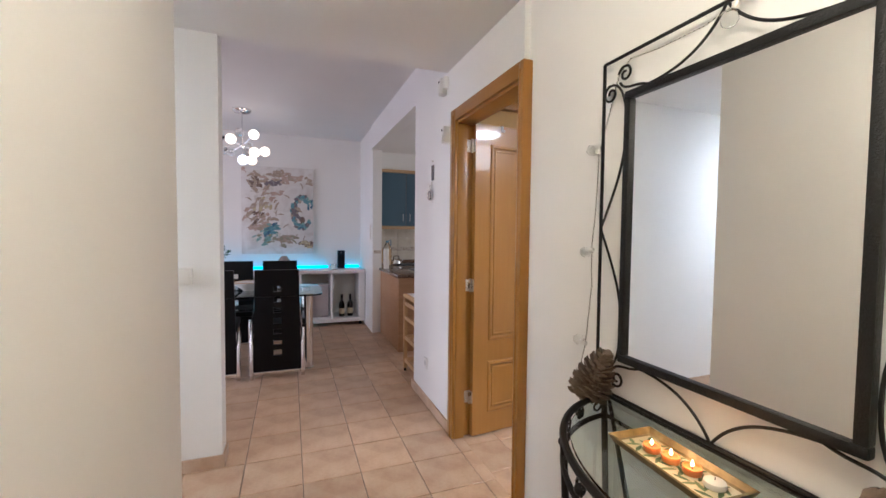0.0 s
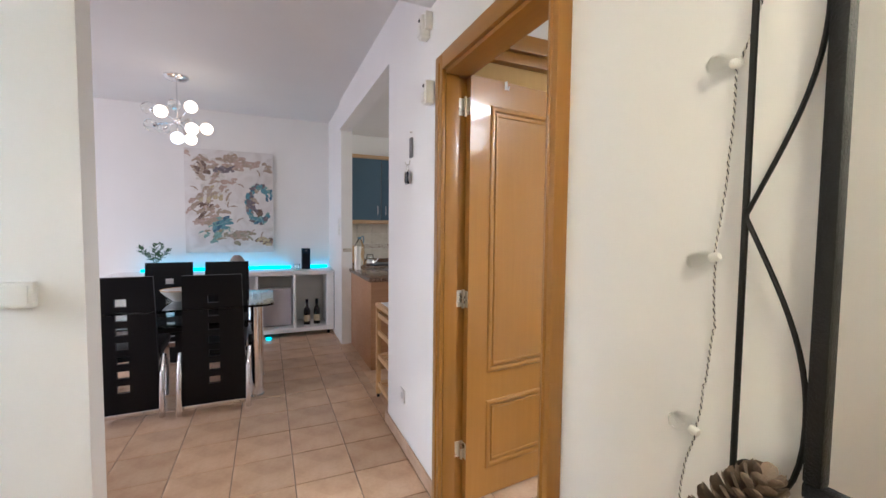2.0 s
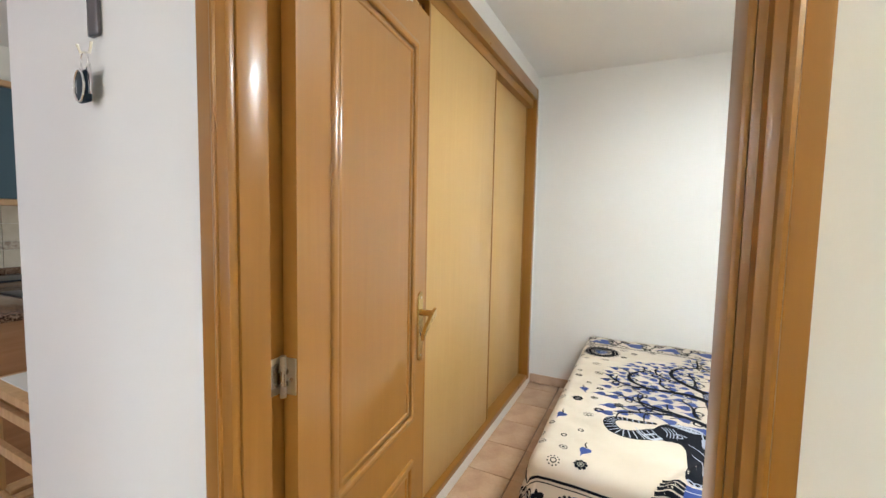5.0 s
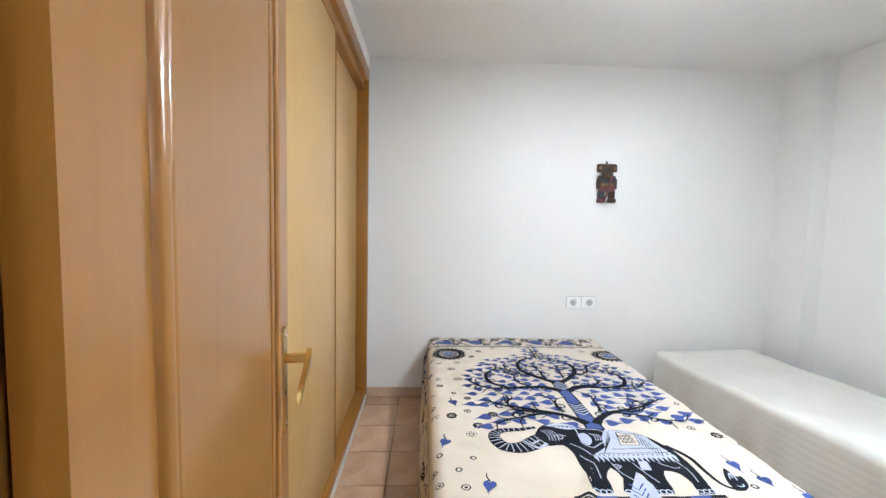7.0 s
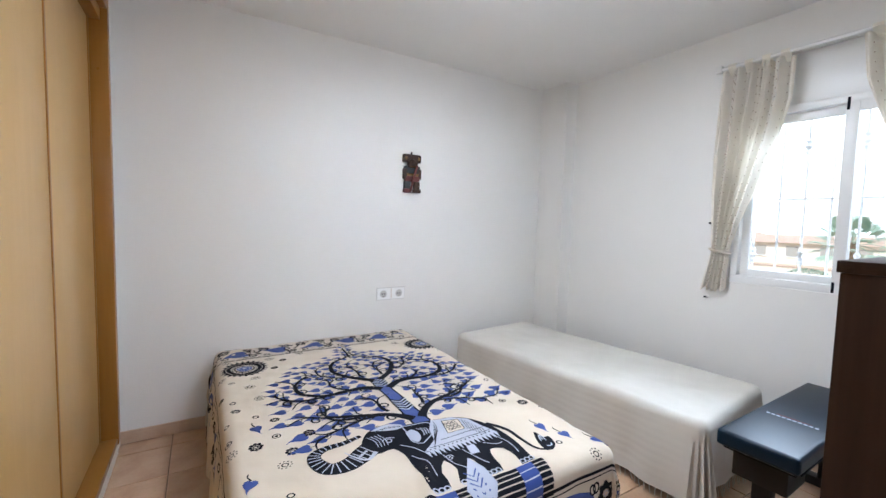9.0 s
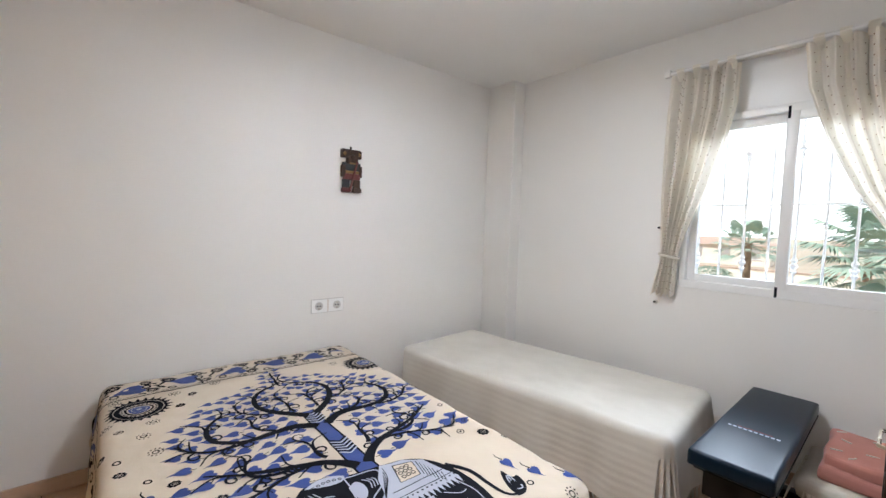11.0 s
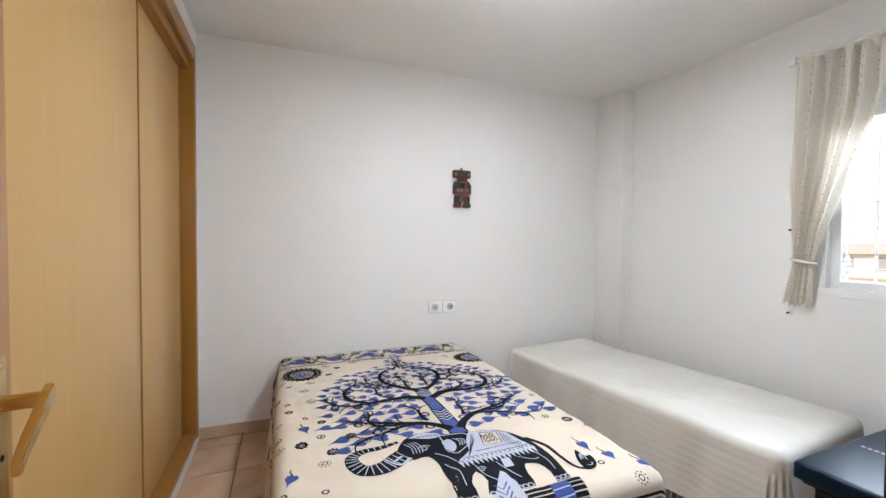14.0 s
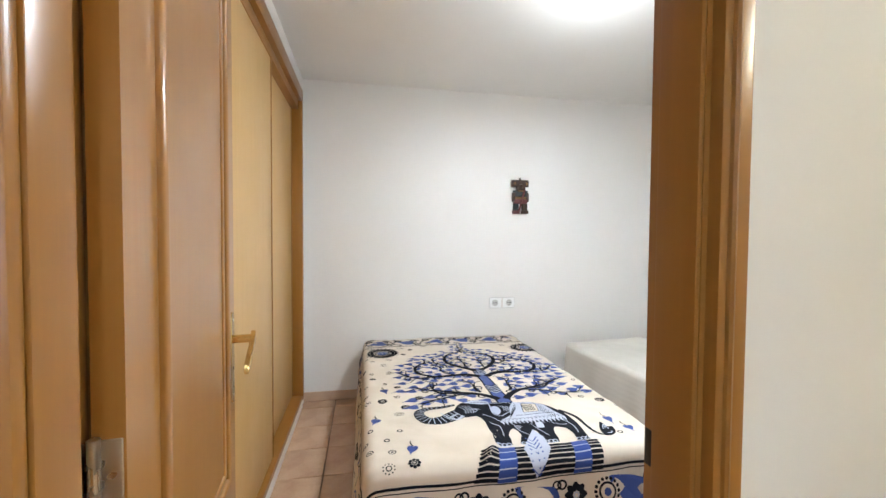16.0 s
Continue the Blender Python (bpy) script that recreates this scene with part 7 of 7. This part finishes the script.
kw = thing("wall_cabinet", "blue lacquered kitchen wall cupboard with wood trim", "kitchen cabinet", (0, 0, 0))
part("carcass", B(0.16, 1.80, 5.63, 5.995, 1.415, 2.175), M_KTRIM, kw)
part("cornice", B(0.15, 1.82, 5.595, 5.995, 2.176, 2.215, 0.004), M_KTRIM, kw, "light wood cornice")
part("pelmet", B(0.15, 1.82, 5.60, 5.995, 1.375, 1.414, 0.004), M_KTRIM, kw, "light wood light pelmet")
for k in range(4):
    x = 0.165 + k * 0.41
    d = part("door", B(x, x + 0.402, 5.609, 5.629, 1.42, 2.17, 0.003), M_BLUE, kw)
    hx_ = x + (0.355 if k % 2 == 0 else 0.047)
    part("handle", T([(hx_, 5.608, 1.475), (hx_, 5.58, 1.49), (hx_, 5.576, 1.54), (hx_, 5.58, 1.59), (hx_, 5.608, 1.605)], 0.006, seg=8), M_CHROME, d, "bowed chrome handle")
    if k % 2 == 0:
        part("edge_strip", B(x + 0.402, x + 0.408, 5.606, 5.629, 1.42, 2.17), M_INSERT, d)
wall_above = whole("bulkhead", B(0.14, 2.9, 5.66, 5.999, 2.2155, Z_KIT - 0.001), M_CEIL, "plaster bulkhead over the cupboards", "bulkhead", "structure", smooth=False)
for z0, mt, lb in ((0.911, M_KTILE, ""), (1.045, M_BAND, "patterned border tile"), (1.11, M_KTILE, ""), (1.245, M_KTILE, "")):
    h = 0.063 if mt is M_BAND else 0.132
    for k in range(8):
        x = 0.145 + 0.2 * k
        sp_ = part("tile", B(x, x + 0.197, 5.9895, 5.9995, z0, z0 + h, 0.0015, 1), mt, bpy.data.objects["wall_kitchen_far"], lb)
jamb_band = thing("border_tile", "patterned border tile on the kitchen opening", "tile", (0.08, 5.24, 1.07))
part("face", B(-0.045, 0.05, -0.005, -0.0005, -0.02, 0.02, 0.001, 1), M_BAND, jamb_band)

roll = thing("paper_roll", "white kitchen paper roll standing on the worktop", "paper roll", (0.17, 5.10, 0.8625))
part("paper", L([(0.008, 0), (0.032, 0), (0.033, 0.004), (0.033, 0.25), (0.031, 0.254), (0.008, 0.254)], seg=24), M_WWAX, roll)
jug = thing("water_bottle", "clear plastic water bottle with a blue cap", "bottle", (0.30, 5.62, 0.8625))
part("body", L([(0, 0), (0.06, 0), (0.066, 0.01), (0.062, 0.08), (0.066, 0.16), (0.06, 0.24), (0.03, 0.30), (0.02, 0.32), (0, 0.32)], seg=24), M_GLASS, jug)
part("cap", L([(0, 0.3205), (0.022, 0.3205), (0.022, 0.345), (0, 0.347)], seg=18), mat("blue_cap", (0.10, 0.25, 0.36), 0.4), jug)
part("handle", T([(0, 0.01, 0.33), (0.05, 0.02, 0.36), (0.06, 0.02, 0.33), (0.055, 0.01, 0.27)], 0.007, seg=8), mat("blue_handle", (0.10, 0.25, 0.36), 0.4), jug)
board = thing("chopping_board", "round wooden chopping board leaning on the wall", "chopping board", (0.20, 5.80, 0.8625))
bm = L([(0, -0.009), (0.12, -0.009), (0.125, 0.0), (0.12, 0.009), (0, 0.009)], seg=32, m=pose(0, 0, 0.125, 82, 0, 0))
part("board", bm, M_PINE, board)
kettle = thing("kettle", "small chrome kettle beside the sink", "kettle", (0.42, 5.55, 0.8625))
part("body", L([(0, 0), (0.055, 0), (0.065, 0.02), (0.058, 0.06), (0.035, 0.085), (0.012, 0.092), (0.01, 0.10), (0, 0.104)], seg=26), M_CHROME, kettle)
part("spout", T([(0.05, 0, 0.03), (0.085, 0, 0.06), (0.10, 0, 0.085)], [0.014, 0.010, 0.007], seg=10), M_CHROME, kettle)
part("handle", T([(-0.045, 0, 0.07), (-0.04, 0, 0.13), (0.03, 0, 0.13), (0.04, 0, 0.075)], 0.006, seg=8), M_INK, kettle)
sink = thing("sink_drainer", "dark sink drainer on the worktop", "sink", (0.62, 5.62, 0.8625))
part("tray", B(-0.22, 0.22, -0.16, 0.16, 0.0, 0.012, 0.005), M_VINYL, sink)

# ---- kitchen: wooden trolley beside the opening ----
tro = thing("kitchen_trolley", "raw pine kitchen trolley with a tiled top", "trolley", (0.235, 3.50, 0))
TW, TD, TH = 0.19, 0.20, 0.745
for x in (-TW, TW):
    for y in (-TD, TD):
        leg = part("leg", B(x - 0.017, x + 0.017, y - 0.017, y + 0.017, 0.03, TH - 0.03, 0.003), M_PINE, tro)
        part("caster", L([(0, -0.009), (0.014, -0.009), (0.0145, 0), (0.014, 0.009), (0, 0.009)], seg=14, m=pose(x, y, 0.0148, 0, 90)), M_INK, leg)
part("top_frame", B(-TW - 0.02, TW + 0.02, -TD - 0.02, TD + 0.02, TH - 0.0295, TH, 0.004), M_PINE, tro)
part("top_inset", B(-TW + 0.015, TW - 0.015, -TD + 0.015, TD - 0.015, TH + 0.0004, TH + 0.004, 0.001, 1), M_WHITE, tro, "white tile inset")
for x in (-TW, TW):
    for z in (0.09, 0.31, 0.50, 0.64):
        part("rail", B(x - 0.009, x + 0.009, -TD + 0.017, TD - 0.017, z, z + 0.035, 0.002), M_PINE, tro)
for y in (-TD, TD):
    for z in (0.09, 0.31, 0.62):
        part("rail", B(-TW + 0.017, TW - 0.017, y - 0.009, y + 0.009, z, z + (0.035 if z < 0.6 else 0.08), 0.002), M_PINE, tro)
for z in (0.10, 0.32):
    for k in range(5):
        y = -TD + 0.05 + k * 0.075
        part("shelf_slat", B(-TW + 0.01, TW - 0.01, y - 0.022, y + 0.022, z + 0.0255, z + 0.034, 0.002), M_PINE, tro)
part("knob", L(ball(0.012), (-TW + 0.1, -TD - 0.02, 0.66), 12), M_PINE, tro)
gl = thing("glass_bowl", "clear glass bowl on the trolley shelf", "bowl", (0.205, 3.48, 0.3545))
part("wall", L([(0, 0), (0.04, 0), (0.075, 0.05), (0.085, 0.09), (0.081, 0.09), (0.07, 0.052), (0.036, 0.006), (0, 0.006)], seg=26), M_GLASS, gl)
pot = thing("jar", "small dark jar on the trolley top", "jar", (0.265, 3.44, 0.7495))
part("body", L([(0, 0), (0.03, 0), (0.032, 0.06), (0.02, 0.075), (0, 0.078)], seg=18), M_VINYL, pot)

# ---- outside the bedroom window ----
G = -2.6
M_SAND = speckled("dry_ground", [(0.3, (0.36, 0.29, 0.21)), (0.6, (0.46, 0.39, 0.29)), (0.8, (0.52, 0.45, 0.35))], 0.6, 0.9)
whole("ground", B(-400, 400, -900, -1.05, G - 0.3, G), M_SAND, "pale sandy garden ground reaching to the horizon", "ground", "structure", smooth=False)
M_HAZE = glow("pale_sky", (0.92, 0.96, 1.0), 0.60)
bm = bmesh.new()
N = 40
lo = [bm.verts.new((700 * math.sin(a), -700 * math.cos(a) + 100, G - 5)) for a in (math.pi * (i / N - 0.5) for i in range(N + 1))]
hi = [bm.verts.new((v_.co.x, v_.co.y, 420)) for v_ in lo]
for i in range(N):
    bm.faces.new((lo[i], lo[i + 1], hi[i + 1], hi[i]))
whole("backdrop", bm, M_HAZE, "bright hazy sky on the horizon", "sky", "structure", smooth=False)
M_RENDER = plaster("house_render", (0.70, 0.62, 0.52), (0.76, 0.69, 0.60))
# roofs and fronds are paled: glare at the window is put into their colours
M_ROOF = speckled("roof_clay", [(0.3, (0.40, 0.27, 0.20)), (0.7, (0.52, 0.38, 0.30))], 2, 0.8)
M_FROND = speckled("palm_frond", [(0.3, (0.20, 0.29, 0.22)), (0.55, (0.30, 0.40, 0.31)), (0.8, (0.42, 0.50, 0.40))], 2.0, 0.5)
M_TRUNK = speckled("palm_trunk", [(0.3, (0.10, 0.065, 0.04)), (0.6, (0.20, 0.14, 0.09)), (0.8, (0.28, 0.21, 0.15))], 7, 0.85)
M_SHUT = mat("grey_shutter", (0.34, 0.32, 0.29), 0.6)
orng = random.Random(11)


def house(x, y, w, d, h, rz):
    hs = thing("house", "distant cream rendered house with a clay roof", "house", (x, y, G), rz, group="houses beyond the garden")
    part("wall", B(-w / 2, w / 2, -d / 2, d / 2, 0, h), M_RENDER, hs, smooth=False)
    bm = bmesh.new()
    v = [bm.verts.new(p) for p in ((-w / 2 - 0.4, -d / 2 - 0.4, h), (w / 2 + 0.4, -d / 2 - 0.4, h), (w / 2 + 0.4, d / 2 + 0.4, h), (-w / 2 - 0.4, d / 2 + 0.4, h), (-w / 2 + 1.5, 0, h + 0.9), (w / 2 - 1.5, 0, h + 0.9))]
    for q in ((3, 2, 1, 0), (0, 1, 5, 4), (2, 3, 4, 5), (1, 2, 5), (3, 0, 4)):
        bm.faces.new([v[i] for i in q])
    part("roof", bm, M_ROOF, hs, smooth=False)
    for k in range(max(2, int(w / 3))):
        for st_ in range(max(1, int(h / 3))):
            xx = -w / 2 + (k + 0.5) * w / max(2, int(w / 3))
            wn_ = part("window", B(xx - 0.55, xx + 0.55, d / 2 - 0.02, d / 2 + 0.03, 0.9 + st_ * 3, 2.1 + st_ * 3), M_SHUT, hs, smooth=False)
            part("sill", B(xx - 0.65, xx + 0.65, d / 2 + 0.001, d / 2 + 0.12, 0.82 + st_ * 3, 0.899 + st_ * 3), M_WHITE, wn_, smooth=False)


for a in ((20, -62, 15, 9, 2.5, 8), (2, -90, 14, 9, 2.5, -6), (38, -80, 16, 10, 2.7, 12), (-18, -68, 14, 9, 2.5, 4)):
    house(*a)


def palm(x, y, trunk_h, crown, fronds, label):
    """A fan palm: a ringed trunk and a head of stiff folded fans on stalks."""
    p = thing("palm_tree", label, "palm tree", (x, y, G))
    prof = [(0.0, 0.0), (0.26, 0.0)]
    for i in range(24):
        z = trunk_h * (i + 1) / 24
        prof += [(0.20 - 0.04 * i / 24 + 0.02 * (i % 2), z)]
    prof.append((0, trunk_h + 0.02))
    part("trunk", L(prof, seg=14), M_TRUNK, p)
    for k in range(fronds):
        a = k * 2.39996
        up = 1.25 - 1.75 * (k + 0.5) / fronds
        d = Vector((math.cos(a) * math.cos(up), math.sin(a) * math.cos(up), math.sin(up)))
        base_ = Vector((0, 0, trunk_h - 0.1))
        ln = crown * orng.uniform(0.45, 0.6)
        tip = base_ + d * ln - Vector((0, 0, 0.12 * ln))
        bm = T([base_, base_ + d * ln * 0.5, tip], [0.022, 0.016, 0.012], seg=5)
        side = d.cross(Vector((0, 0, 1))).normalized()
        nrm = side.cross(d).normalized()
        R_ = crown * orng.uniform(0.30, 0.40)
        n_ = 30
        for i in range(n_):
            b = (i / (n_ - 1) - 0.5) * 4.2
            ray = (d * math.cos(b) + side * math.sin(b)).normalized()
            r_ = R_ * (0.75 + 0.25 * math.cos(b)) * orng.uniform(0.85, 1.0)
            w_ = (side * math.cos(b) - d * math.sin(b)) * (R_ * 0.036)
            mid = tip + ray * r_ * 0.55 + nrm * 0.03
            end = tip + ray * r_ - Vector((0, 0, 0.22 * r_ * orng.uniform(0.5, 1.3)))
            v_ = [bm.verts.new(q_) for q_ in (tip, mid + w_, end, mid - w_)]
            bm.faces.new(v_)
        part("frond", bm, M_FROND, p, smooth=False)
    return p


palm(0.25, -7.2, 3.75, 1.9, 48, "fan palm with a dense green head close to the window")
palm(5.6, -21.0, 3.5, 1.9, 26, "young fan palm farther off in the sandy garden")
palm(2.2, -30.0, 2.8, 1.9, 18, "fan palm among low planting in the garden")
palm(-3.2, -13.0, 2.8, 2.0, 26, "low fan palm in the garden")


def shrub(x, y, r, h):
    s = thing("shrub", "rounded clipped green shrub in the garden", "shrub", (x, y, G), group="garden shrubs")
    part("stem", T([(0, 0, 0), (0.02, 0.02, h * 0.5)], 0.04, seg=6), M_TRUNK, s)
    bm = bmesh.new()
    for k in range(900):
        a, u_ = orng.uniform(0, 6.283), orng.uniform(-0.9, 1)
        rr = r * orng.uniform(0.75, 1.03) * math.sqrt(1 - u_ * u_)
        c_ = Vector((rr * math.cos(a), rr * math.sin(a), h * 0.5 + u_ * h * 0.48))
        t1 = Vector((orng.uniform(-1, 1), orng.uniform(-1, 1), orng.uniform(-1, 1))).normalized() * 0.09
        t2 = t1.orthogonal().normalized() * 0.05
        bm.faces.new([bm.verts.new(q_) for q_ in (c_ - t1, c_ + t2, c_ + t1, c_ - t2)])
    part("foliage", bm, M_FROND, s, smooth=False)


for a in ((3.2, -14.5, 0.75, 0.9), (-1.0, -11.0, 0.8, 0.8), (7.5, -26.0, 1.0, 1.1), (0.5, -24.0, 1.1, 1.2), (-2.5, -20.0, 1.0, 1.0), (10.5, -33.0, 1.4, 1.4)):
    shrub(*a)
gw = thing("garden_wall", "low rendered garden wall with a clay coping", "garden wall", (6, -40, G))
part("wall", B(-30, 30, -0.12, 0.12, 0, 0.9), M_RENDER, gw, smooth=False)
part("coping", B(-30, 30, -0.2, 0.2, 0.901, 0.98), M_ROOF, gw, smooth=False)


# ---- the tiles of the floors ----
floor("floor_hall", -5.08, 0.06, -2.2, 6.23, -0.318, 3.10, "beige terracotta floor tiles with dark worn joints", near=(-2.6, 0.1, 0.6, 6.3))
floor("floor_bedroom", 0.06, X_FAR, Y_WIN, 2.487, 2.365, 2.245, "beige terracotta floor tiles of the bedroom", pitch=0.298)
floor("floor_kitchen", 0.06, 3.1, 3.15, 6.0, -0.013, 3.10, "beige terracotta floor tiles of the kitchen")
